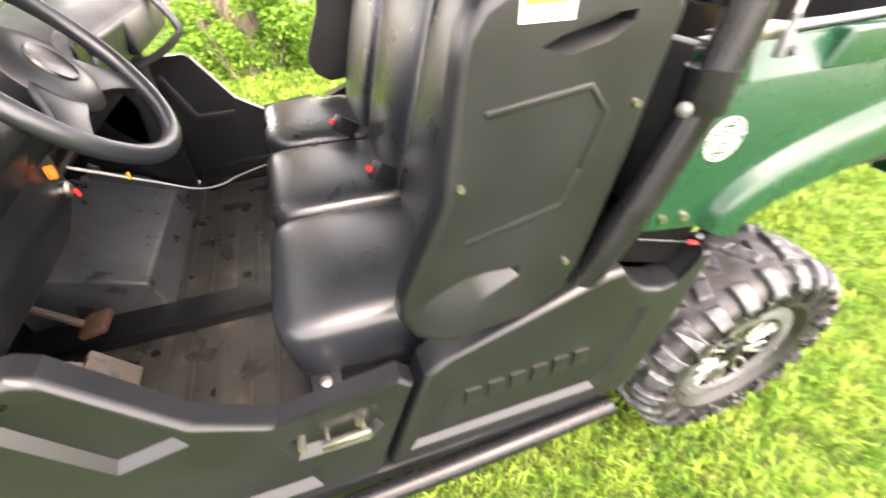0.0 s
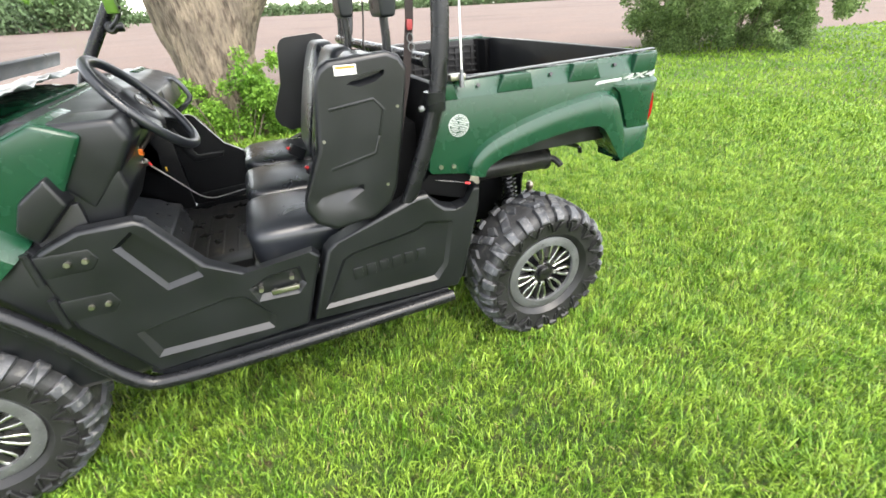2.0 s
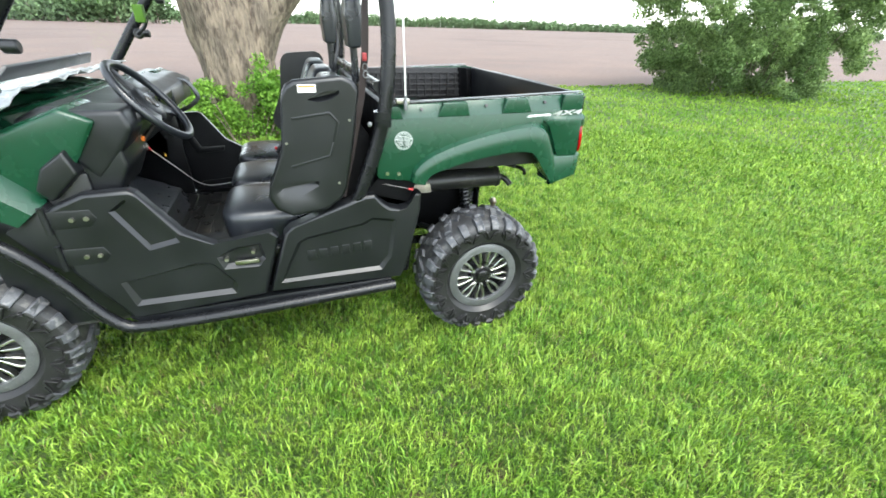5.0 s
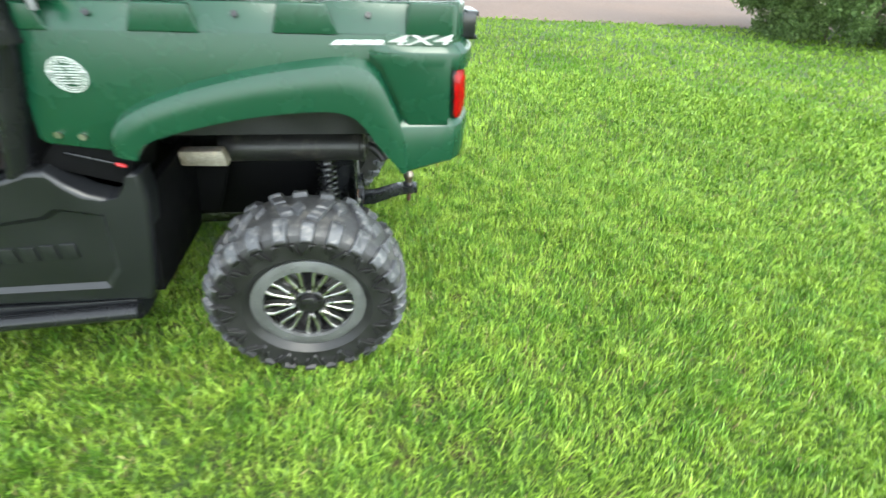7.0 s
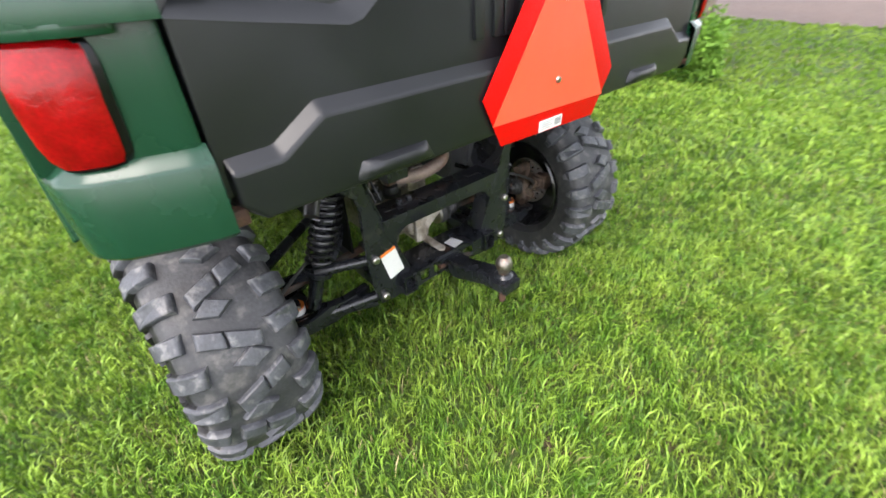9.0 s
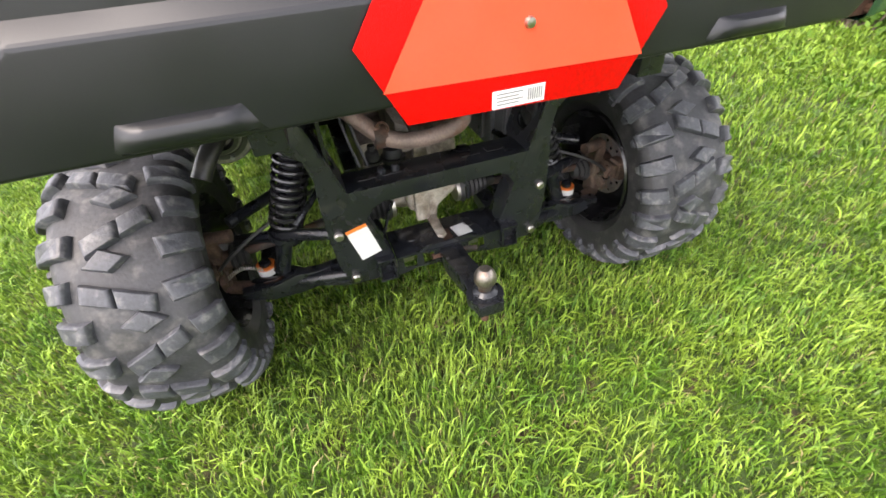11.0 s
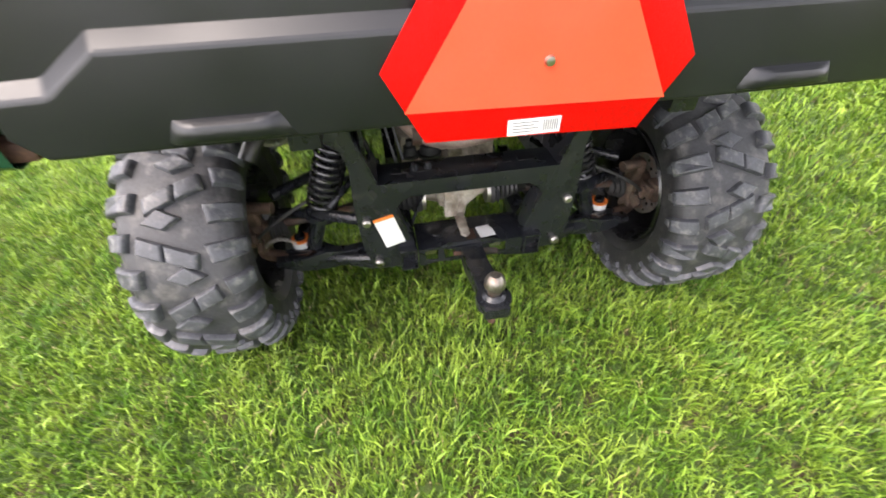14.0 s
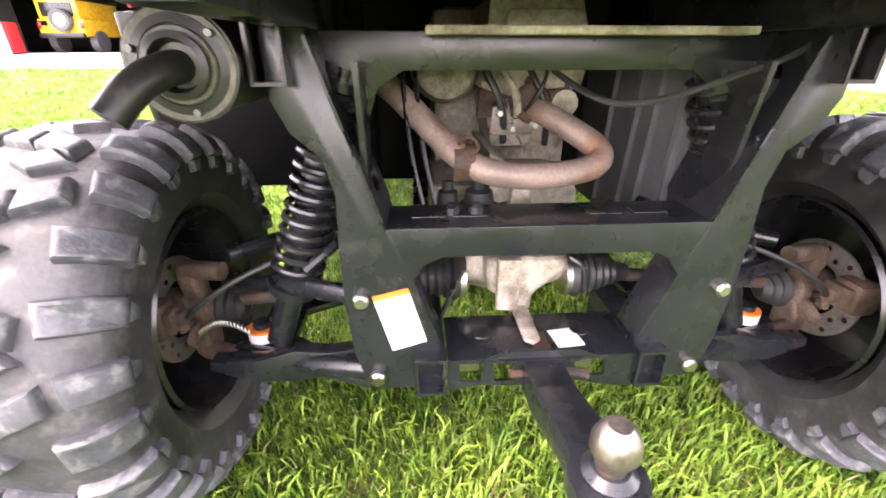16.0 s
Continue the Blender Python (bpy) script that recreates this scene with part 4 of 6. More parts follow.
BELTLINE = [(-0.545, 1.68), (-0.560, 1.42), (-0.585, 1.25), (-0.628, 1.08), (-0.668, 0.93), (-0.69, 0.84)]
part("seat_belt", loft([[(x - 0.014, -0.738, z) for x, z in BELTLINE], [(x + 0.014, -0.733, z) for x, z in BELTLINE], [(x + 0.014, -0.730, z) for x, z in BELTLINE], [(x - 0.014, -0.735, z) for x, z in BELTLINE]], True), BELT, utv, "dark brown seat belt webbing")
part("belt_guide", box((-0.572, -0.752, 1.655), (-0.512, -0.722, 1.715), 0.010), BLACK, utv)
for y0 in (-0.10, 0.40):
    part("seat_belt", loft([[(x, y0 - 0.021, z) for x, z in BELTLINE], [(x + 0.006, y0 + 0.021, z) for x, z in BELTLINE], [(x + 0.009, y0 + 0.021, z) for x, z in BELTLINE], [(x + 0.003, y0 - 0.021, z) for x, z in BELTLINE]], True), BELT, utv, "dark brown seat belt webbing")

part("belt_clip", box((-0.573, -0.750, 1.390), (-0.555, -0.732, 1.420), 0.005), CLIPRED, utv, "dull red plastic clip on the belt")
for k in range(2):
    part("chain_link", tube([(-0.563 + 0.010 * math.cos(a), -0.74 + 0.004 * (-1) ** k, 1.368 - 0.026 * k + 0.013 * math.sin(a)) for a in np.linspace(0, 2 * math.pi, 13)[:-1]], 0.002, 6, 0, True), RING, utv)
part("pillar_bolt", lathe([(-0.818, 0.011), (-0.826, 0.009), (-0.829, 0.001)], "y", (-0.57, 0, 1.165), 12), RING, utv)

# windscreen, its vent strip and frame
WS = [(-2.02, 1.195), (-1.90, 1.235), (-1.80, 1.285), (-1.74, 1.36), (-1.46, 1.775)]
part("windscreen", loft([[(x - 0.01, y, z) for y in (-0.70, 0.70)] for x, z in WS]), GLASS, utv, "clear plastic windscreen")
vent = part("screen_vent", prism([(-0.42, 0.0), (0.42, 0.0), (0.38, 0.056), (-0.38, 0.056)], "z", -0.006, 0.006, 0.003), FLOOR, utv, "dark grey louvred vent strip")
vent.matrix_basis = pose(-1.772, -0.24, 1.316, 0, -56, 0) @ pose(0, 0, 0, 0, 0, -90)
for k in range(17):
    part("slat", box((-0.35 + 0.043 * k, 0.008, 0.006), (-0.335 + 0.043 * k, 0.047, 0.011), 0.001), GLOSSBLACK, vent)

# -- hood, fenders and dash --
HOOD = [(-2.62, 0.86), (-2.60, 1.00), (-2.38, 1.075), (-2.05, 1.155), (-1.80, 1.215), (-1.62, 1.245), (-1.60, 1.20), (-1.80, 1.05), (-2.2, 0.90)]
part("hood", prism(HOOD, "y", -0.50, 0.50, 0.02, 0, 3), GREEN, utv, "glossy dark green hood")
part("hood_bulge", prism([(-2.35, -0.24), (-1.72, -0.30), (-1.72, 0.30), (-2.35, 0.24)], "z", 1.06, 1.235, 0.03, 0.05, 3), GREEN, utv)
for s in (-1, 1):
    def fender():
        outer = [(-2.56, 0.86), (-2.48, 1.02), (-2.30, 1.12), (-2.05, 1.165), (-1.93, 1.165), (-1.83, 1.05), (-1.72, 0.93)]
        inner = [(-2.50, 0.80), (-2.42, 0.90), (-2.28, 0.97), (-2.08, 1.00), (-1.97, 0.985), (-1.89, 0.93), (-1.80, 0.865)]
        rails = [[(x * 0.985, -0.48, z + 0.055) for x, z in outer], [(x, -0.66, z + 0.035) for x, z in outer], [(x, -0.765, z) for x, z in outer],
                 [(x * 0.6 + u * 0.4, -0.815, z * 0.6 + w * 0.4) for (x, z), (u, w) in zip(outer, inner)], [(x, -0.82, z) for x, z in inner], [(x, -0.62, z) for x, z in inner]]
        bm = loft([[(x, y if s < 0 else -y, z) for x, y, z in smooth_line(r, 1)] for r in rails])
        return bm
    part("front_fender", fender(), GREEN, utv, "glossy dark green front fender")
    part("cowl_side", prism([(-1.97, 1.10), (-1.60, 1.245), (-1.50, 1.20), (-1.60, 1.05), (-1.72, 0.93), (-1.86, 1.0)], "y", s * 0.50, s * 0.755, 0.02, 0, 3), GREEN, utv, "green cowl side")
    part("cowl_trim", prism([(-1.697, 1.062), (-1.609, 1.117), (-1.582, 1.029), (-1.695, 0.925), (-1.735, 0.974)], "y", s * 0.70, s * 0.785, 0.01, 0.01, 3), BLACK, utv)
    part("lower_bracket", prism([(-1.86, 0.84), (-1.72, 0.93), (-1.66, 0.80), (-1.68, 0.62), (-1.78, 0.70)], "y", s * 0.72, s * 0.795, 0.01), BLACK, utv)
dash = part("dash", prism([(-1.66, 1.245), (-1.52, 1.225), (-1.44, 1.19), (-1.455, 1.09), (-1.56, 1.02), (-1.60, 0.93), (-1.74, 0.93), (-1.75, 1.2)], "y", -0.70, 0.70, 0.018, 0, 3), BLACK, utv, "black plastic dash")
part("dash_pod", prism([(-1.64, 1.235), (-1.42, 1.230), (-1.40, 1.165), (-1.448, 1.094), (-1.55, 0.985), (-1.60, 1.05), (-1.645, 1.15)], "y", -0.735, -0.56, 0.02, 0, 3), BLACK, dash)
part("dash_side", prism([(-1.70, 1.21), (-1.43, 1.20), (-1.455, 1.085), (-1.55, 0.965), (-1.60, 0.88), (-1.72, 0.90)], "y", -0.60, -0.724, 0.006), BLACK, dash)
part("dash_lower", prism([(-1.458, 1.125), (-1.452, 1.03), (-1.50, 0.935), (-1.60, 0.86), (-1.68, 0.88), (-1.66, 1.125)], "y", -0.731, -0.452, 0.014, 0, 3), BLACK, dash)
part("glove_lid", box((-1.46, 0.15, 1.10), (-1.435, 0.58, 1.185), 0.008, pose(0, 0, 0, 0, -6, 0)), BLACK, dash)
part("switch", box((-1.452, -0.506, 1.070), (-1.440, -0.496, 1.090), 0.002), LABELRED, dash)
part("key_switch", lathe([(0, 0.013), (0.03, 0.013), (0.034, 0.009), (0.034, 0.001)], "x", (-1.475, -0.485, 1.042), 14), ZINC, dash)
part("key_tag", rod((-1.438, -0.485, 1.040), (-1.436, -0.485, 1.028), 0.004, 8), BUTTON, dash)
part("cable_tag", box((-1.453, -0.247, 0.935), (-1.447, -0.239, 0.951), 0.001), YELLOW, dash)
part("gauge", lathe([(0, 0.05), (0.025, 0.05), (0.03, 0.044), (0.024, 0.040), (0.024, 0.001)], "x", (-1.46, -0.20, 1.175), 24), GLOSSBLACK, dash)
part("passenger_grab_bar", tube([(-1.66, 0.46, 1.160), (-1.59, 0.48, 1.176), (-1.45, 0.50, 1.200), (-1.422, 0.50, 1.186), (-1.384, 0.50, 1.110), (-1.388, 0.50, 1.084), (-1.461, 0.50, 1.031), (-1.55, 0.50, 1.0)], 0.012, 10, 2), RING, utv, "bent grey tubular grab bar on the dash")
for s in (-1, 1):
    part("kick_panel", box((-1.96, s * 0.72, 0.40), (-1.58, s * 0.745, 1.02), 0.008), BLACK, utv)
part("firewall", box((-1.97, -0.70, 0.40), (-1.93, 0.70, 1.18), 0.01), LINER, utv)

# steering wheel in its own tilted plane
SWM = pose(-1.40, -0.43, 1.215, 0, 52, 0)
sw = part("steering_wheel", tube([(0.178 * math.cos(a), 0.178 * math.sin(a), 0) for a in np.linspace(0, 2 * math.pi, 49)[:-1]], 0.0155, 12, 0, True), VINYL, utv, "black three-spoke steering wheel")
sw.matrix_basis = SWM
part("hub", lathe([(-0.07, 0.04), (-0.045, 0.074), (-0.012, 0.080), (0.0, 0.066), (0.004, 0.04), (0.005, 0.001)], "z", (0, 0, 0), 28), BLACK, sw)
part("badge", lathe([(0.003, 0.036), (0.008, 0.033), (0.007, 0.030), (0.007, 0.001)], "z", (0, 0, 0), 20), GLOSSBLACK, sw)
for a in (90, 210, 330):
    part("spoke", prism([(0.05, -0.040), (0.11, -0.026), (0.175, -0.020), (0.175, 0.020), (0.11, 0.026), (0.05, 0.040)], "z", -0.020, -0.004, 0.006), BLACK, sw).matrix_basis = pose(0, 0, 0, 0, 0, a + 90)
part("steering_column", tube([(-1.44, -0.43, 1.18), (-1.56, -0.43, 1.09), (-1.90, -0.43, 0.80)], 0.03, 12, 1), BLACK, utv)
part("shift_lever", tube([(-1.60, -0.22, 0.95), (-1.47, -0.25, 1.07), (-1.44, -0.26, 1.12)], 0.010, 8, 1), ZINC, utv)
part("choke_cable", tube([(-1.50, -0.34, 1.02), (-1.47, -0.10, 0.86), (-1.44, 0.30, 0.60), (-1.36, 0.63, 0.50), (-1.10, 0.69, 0.52)], 0.003, 6, 3), CORD, utv, "thin pale cable")
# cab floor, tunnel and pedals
part("floor_pan", box((-1.95, -0.74, 0.385), (-0.95, 0.74, 0.42), 0.006), SHADEFLOOR, utv, "scuffed dusty black floor")
part("tunnel", prism([(-1.95, 0.42), (-1.95, 0.66), (-1.86, 0.64), (-1.60, 0.545), (-1.57, 0.42)], "y", -0.10, 0.48, 0.012, 0, 3), FLOOR, utv)
part("tunnel_wedge", prism([(-1.95, 0.42), (-1.95, 0.60), (-1.75, 0.52), (-1.62, 0.42)], "y", 0.48, 0.70, 0.01), FLOOR, utv)
part("tunnel_strip", box((-1.93, -0.215, 0.42), (-1.25, -0.105, 0.462), 0.008), BLACK, utv)
for k in range(5):
    part("floor_rib", box((-1.56 + 0.075 * k, -0.08, 0.42), (-1.545 + 0.075 * k, 0.68, 0.425), 0.002), SHADEFLOOR, utv)
    part("floor_rib", box((-1.58 + 0.075 * k, -0.70, 0.42), (-1.565 + 0.075 * k, -0.23, 0.425), 0.002), SHADEFLOOR, utv)
for q in ((-1.43, -0.46), (-1.55, 0.05), (-1.42, 0.26), (-1.52, 0.42), (-1.36, 0.0), (-1.60, -0.27)):
    part("drain_hole", lathe([(0.4205, 0.014), (0.4245, 0.012), (0.4245, 0.001)], "z", (q[0], q[1], 0), 12), GLOSSBLACK, utv)
part("brake_pedal", join(box((-1.69, -0.33, 0.585), (-1.63, -0.255, 0.605), 0.006, pose(0, 0, 0, 0, -12, 0)), rod((-1.68, -0.30, 0.61), (-1.90, -0.30, 0.85), 0.01, 8)), RUST, utv, "rusty brake pedal")
part("gas_pedal", join(box((-1.622, -0.450, 0.49), (-1.607, -0.390, 0.610), 0.004, pose(0, 0, 0, 0, -35, 0)), rod((-1.65, -0.42, 0.58), (-1.92, -0.42, 0.75), 0.008, 8)), ROTOR, utv, "slotted bare metal gas pedal")

# -- seats --


def cushion(y0, y1):
    bm = bmesh.new()
    bmesh.ops.create_cube(bm, size=1)
    bmesh.ops.subdivide_edges(bm, edges=bm.edges, cuts=9, use_grid_fill=True)
    for v in bm.verts:
        u, w, h = v.co.x * 2, v.co.y * 2, v.co.z * 2
        p = Vector((u, w, h))
        q = 7.0
        k = (abs(u) ** q + abs(w) ** q + abs(h) ** q) ** (1 / q)
        p = p / k
        z = p.z * 0.085 + 0.022 * (1 - p.x * p.x) * (1 - p.y * p.y) * (p.z > 0) - 0.012 * (p.x + 1) * 0.5
        v.co = Vector((-0.985 + 0.225 * p.x * (1 - 0.04 * (1 - p.z)), (y0 + y1) / 2 + (y1 - y0) / 2 * p.y, 0.705 + z))
    return bm


def back(y0, y1):
    bm = bmesh.new()
    bmesh.ops.create_cube(bm, size=1)
    bmesh.ops.subdivide_edges(bm, edges=bm.edges, cuts=9, use_grid_fill=True)
    for v in bm.verts:
        u, w, h = v.co.x * 2, v.co.y * 2, v.co.z * 2
        q = 6.0
        k = (abs(u) ** q + abs(w) ** q + abs(h) ** q) ** (1 / q)
        p = Vector((u, w, h)) / k
        v.co = Vector((-0.755 + 0.055 * p.x + 0.075 * p.z - 0.02 * (1 - p.y * p.y) * (p.x < 0) * (1 - p.z * p.z), (y0 + y1) / 2 + (y1 - y0) / 2 * p.y * (1 - 0.10 * max(0, p.z)), 1.03 + 0.29 * p.z))
    return bm


for y0, y1 in ((-0.685, -0.265), (-0.255, 0.165), (0.215, 0.655)):
    seat = part("seat", cushion(y0, y1), VINYL, utv, "black vinyl seat cushion")
    part("seat_back", back(y0 + 0.01, y1 - 0.01), VINYL, utv, "black vinyl seat back")
    part("piping", tube([(-1.19, y0 + 0.03, 0.735), (-1.20, (y0 + y1) / 2, 0.742), (-1.19, y1 - 0.03, 0.735)], 0.004, 6, 1), VINYL, seat)
part("seat_base", box((-1.15, -0.70, 0.42), (-0.72, 0.70, 0.64), 0.015), LINER, utv)
part("seat_rail", box((-1.12, -0.735, 0.60), (-0.75, -0.70, 0.635), 0.005), STEEL, utv)
part("seat_rail_bracket", box((-1.16, -0.75, 0.50), (-1.10, -0.68, 0.66), 0.006), STEEL, utv)
for q in ((-1.13, -0.72, 0.668), (-1.12, -0.735, 0.645)):
    part("bolt", lathe([(0, 0.013), (0.012, 0.013), (0.015, 0.008), (0.015, 0.001)], "z", q, 8), ZINC, utv)
for q in ((-0.93, 0.15, 0.83), (-0.88, -0.22, 0.83)):
    bk = part("belt_buckle", box((q[0] - 0.045, q[1] - 0.02, q[2] - 0.03), (q[0] + 0.035, q[1] + 0.02, q[2] + 0.025), 0.008, pose(0, 0, 0, 0, 35, 20)), BLACK, utv, "black seat belt buckle")
    part("release", box((q[0] - 0.050, q[1] - 0.010, q[2] + 0.012), (q[0] - 0.038, q[1] + 0.010, q[2] + 0.028), 0.003, pose(0, 0, 0, 0, 35, 20)), BUTTON, bk)
part("engine_cover", box((-0.70, -0.70, 0.42), (-0.55, 0.70, 1.10), 0.02), LINER, utv)

# -- dump bed --
bed = part("bed_floor", box((-0.472, -0.720, 0.93), (0.49, 0.720, 0.955), 0.004), BEDLINER, utv, "black ribbed plastic bed floor")
part("bed_front_wall", box((-0.505, -0.755, 0.93), (-0.475, 0.755, 1.225), 0.006), BEDLINER, utv)
for s in (-1, 1):
    part("bed_side_wall", box((-0.473, min(s * 0.755, s * 0.722), 0.93), (0.435, max(s * 0.755, s * 0.722), 1.240), 0.006), BEDLINER, utv)
for s in (-1, 1):
    for k in range(15):
        x = -0.42 + 0.06 * k
        part("bed_rib", box((x - 0.007, s * 0.720 - 0.008, 1.03), (x + 0.007, s * 0.720 + 0.008, 1.215), 0.003), BEDLINER, bed)
for s in (-1, 1):
    for z in (1.045, 1.085, 1.125, 1.165, 1.205):
        part("bed_rib", box((-0.45, s * 0.715 - 0.004, z - 0.006), (0.45, s * 0.715 + 0.004, z + 0.006), 0.002), BEDLINER, bed)
for k in range(10):
    part("bed_rib", box((-0.46, -0.66 + 0.145 * k, 0.955), (0.46, -0.61 + 0.145 * k, 0.965), 0.003), BEDLINER, bed)
SIDE = [(-0.510, 1.178), (-0.545, 0.940), (-0.535, 0.925), (-0.40, 0.905), (-0.36, 0.97), (-0.27, 1.0), (-0.10, 1.03), (0.13, 1.05), (0.22, 1.03), (0.28, 0.96), (0.318, 0.945), (0.432, 0.96), (0.432, 1.188), (0.10, 1.184)]
CREST = [(-0.400, 0.905), (-0.392, 0.965), (-0.325, 1.022), (-0.20, 1.070), (-0.06, 1.106), (0.08, 1.132), (0.20, 1.146), (0.262, 1.125), (0.297, 1.045), (0.328, 0.972), (0.335, 0.850)]
ARCH = [(-0.336, 0.890), (-0.330, 0.912), (-0.302, 0.938), (-0.21, 0.966), (-0.06, 0.998), (0.09, 1.013), (0.175, 1.010), (0.215, 0.980), (0.252, 0.922), (0.288, 0.876), (0.318, 0.838)]


def flip(bm, s):
    if s > 0:
        for v in bm.verts:
            v.co.y = -v.co.y
    return bm


CORNER = [(0.235, -0.786), (0.32, -0.786), (0.425, -0.784), (0.452, -0.776), (0.470, -0.756), (0.490, -0.705), (0.502, -0.66), (0.503, -0.640)]


def lean(bm, start, slope, inward=0.0):
    """Tips a part forward above a height, and its flank inward."""
    for v in bm.verts:
        up = max(v.co.z - start, 0)
        v.co.x -= slope * up
        v.co.y -= math.copysign(inward * up, v.co.y)
    return bm


def corner_band(path, profile, taper=0.0, sag=0.0):
    """A moulding that follows the bed's corner: profile pairs are (how proud, height); its front end may fade out, and its lower edge sag."""
    p = [Vector((x, y, 0)) for x, y in path]
    fine = [p[0]]
    for a, b in zip(p, p[1:]):
        fine += [a.lerp(b, k / 4) for k in (1, 2, 3, 4)]
    fine = smooth_line(fine, 1)
    rails = []
    for proud, z in profile:
        rail = []
        for k, q in enumerate(fine):
            d = (fine[min(k + 1, len(fine) - 1)] - fine[max(k - 1, 0)]).normalized()
            grow = min(1.0, (q.x - fine[0].x) / taper) if taper else 1.0
            drop = sag * max(0.0, 1 - (q.x - fine[0].x) / 0.12) * (z < 0.9)
            rail.append(q + Vector((-d.y, d.x, 0)) * -proud * grow + Vector((0, 0, z - drop)))
        rails.append(rail)
    return creased(loft(rails))


for s in (-1, 1):
    side = part("bed_side", flip(prism(SIDE, "y", -0.757, -0.787, 0.006), s), GREEN, utv, "glossy dark green bed side")
    c, a = smooth_line([(x, 0, z) for x, z in CREST], 2), smooth_line([(x, 0, z) for x, z in ARCH], 2)
    mid = [p.lerp(q, 0.30) for p, q in zip(c, a)]
    low = [p.lerp(q, 0.17) for p, q in zip(c, a)]
    rails = [[(p.x, -0.778, p.z) for p in c], [(p.x, -0.808, p.z) for p in low], [(p.x, -0.815, p.z) for p in mid], [(p.x, -0.819, p.z) for p in [m.lerp(q, 0.5) for m, q in zip(mid, a)]],
             [(p.x, -0.817, p.z) for p in a], [(p.x, -0.803, p.z + 0.006) for p in a], [(p.x, -0.66, p.z + 0.03) for p in a]]
    part("wheel_arch_flare", flip(join(loft(rails[:2]), loft(rails[1:5]), loft(rails[4:])), s), GREEN, side)
    # rear corner: upper block, proud shoulder, proud lower bumper corner
    part("corner_post", flip(lean(prism([(0.36, -0.785), (0.425, -0.784), (0.452, -0.776), (0.470, -0.756), (0.490, -0.705), (0.502, -0.66), (0.503, -0.642), (0.486, -0.642), (0.466, -0.705), (0.43, -0.752), (0.36, -0.757)], "z", 0.93, 1.250, 0.008), 1.15, 0.10, 0.0), s), GREEN, side)
    part("shoulder", flip(corner_band(CORNER, [(-0.010, 1.172), (0.016, 1.152), (0.018, 1.146), (0.017, 1.118), (-0.006, 1.116)], 0.10), s), GREEN, side)
    part("lower_skin", flip(prism([(0.238, 1.144), (0.440, 1.146), (0.440, 0.972), (0.334, 0.970), (0.303, 1.045), (0.268, 1.120)], "y", -0.757, -0.801, 0.003), s), GREEN, side)
    part("bumper_corner", flip(corner_band([(0.312, -0.789)] + CORNER[2:], [(-0.004, 0.986), (0.016, 0.971), (0.019, 0.965), (0.016, 0.870), (0.008, 0.862), (-0.03, 0.862)], 0.0, 0.032), s), GREEN, side)
    part("bumper_heel", flip(prism([(0.316, 0.940), (0.44, 0.940), (0.44, 0.872), (0.322, 0.836)], "y", -0.66, -0.797, 0.004), s), GREEN, side)
    part("corner_liner", flip(lean(prism([(0.40, -0.757), (0.43, -0.755), (0.468, -0.713), (0.485, -0.640), (0.44, -0.640), (0.42, -0.70), (0.40, -0.715)], "z", 0.95, 1.242, 0.003), 1.10, 0.16), s), LINER, side)
    part("upper_step", flip(prism([(-0.50, 1.170), (-0.505, 1.224), (0.46, 1.257), (0.46, 1.180)], "y", -0.745, -0.764, 0.003), s), GREEN, side)
    for x0, x1, u0, u1 in ((-0.515, -0.425, -0.510, -0.440), (-0.276, -0.128, -0.250, -0.142), (0.024, 0.174, 0.044, 0.147), (0.326, 0.44, 0.337, 0.44)):
        za, zb = 1.174 + 0.013 * ((x0 + x1) / 2 + 0.4), 1.224 + 0.034 * ((x0 + x1) / 2 + 0.5)
        part("top_block", flip(prism([(x0, za), (x1, za), (u1, zb), (u0, zb)], "y", -0.750, -0.7905, 0.006, 0, 3), s), GREEN, side)
    for x0, x1 in ((-0.44, -0.25), (-0.145, 0.045), (0.145, 0.338)):
        za, zb = 1.176 + 0.013 * ((x0 + x1) / 2 + 0.4), 1.222 + 0.034 * ((x0 + x1) / 2 + 0.5)
        part("slant_pocket", flip(prism([(-0.7872, za), (-0.7640, zb), (-0.752, zb), (-0.752, za)], "x", x0, x1, 0.0015), s), GREEN, side)
        part("pocket_screw", flip(rod(((x0 + x1) / 2, -0.770, (za + zb) / 2 + 0.004), ((x0 + x1) / 2, -0.781, (za + zb) / 2 + 0.009), 0.007, 8), s), GLOSSBLACK, side)
    # Grey strip added as the highlight along the green top edge.
    part("edge_highlight", flip(prism([(-0.50, 1.229), (0.45, 1.262), (0.45, 1.267), (-0.50, 1.234)], "y", -0.738, -0.764, 0.003), s), RING, utv, "grey strip standing for the highlight on the bed's top edge")
    for x in (-0.50, -0.45):
        part("screw", flip(rod((x, -0.785, 0.948 - 0.1 * (x + 0.5)), (x, -0.794, 0.948 - 0.1 * (x + 0.5)), 0.008, 8), s), ZINC, side)
    # tail lamp: a curved lens over the corner's slope, its ends rounded
    run = [Vector((0.456, -0.790, 0)), Vector((0.467, -0.784, 0)), Vector((0.482, -0.765, 0)), Vector((0.492, -0.739, 0)), Vector((0.498, -0.716, 0))]
    rows, border = [], []
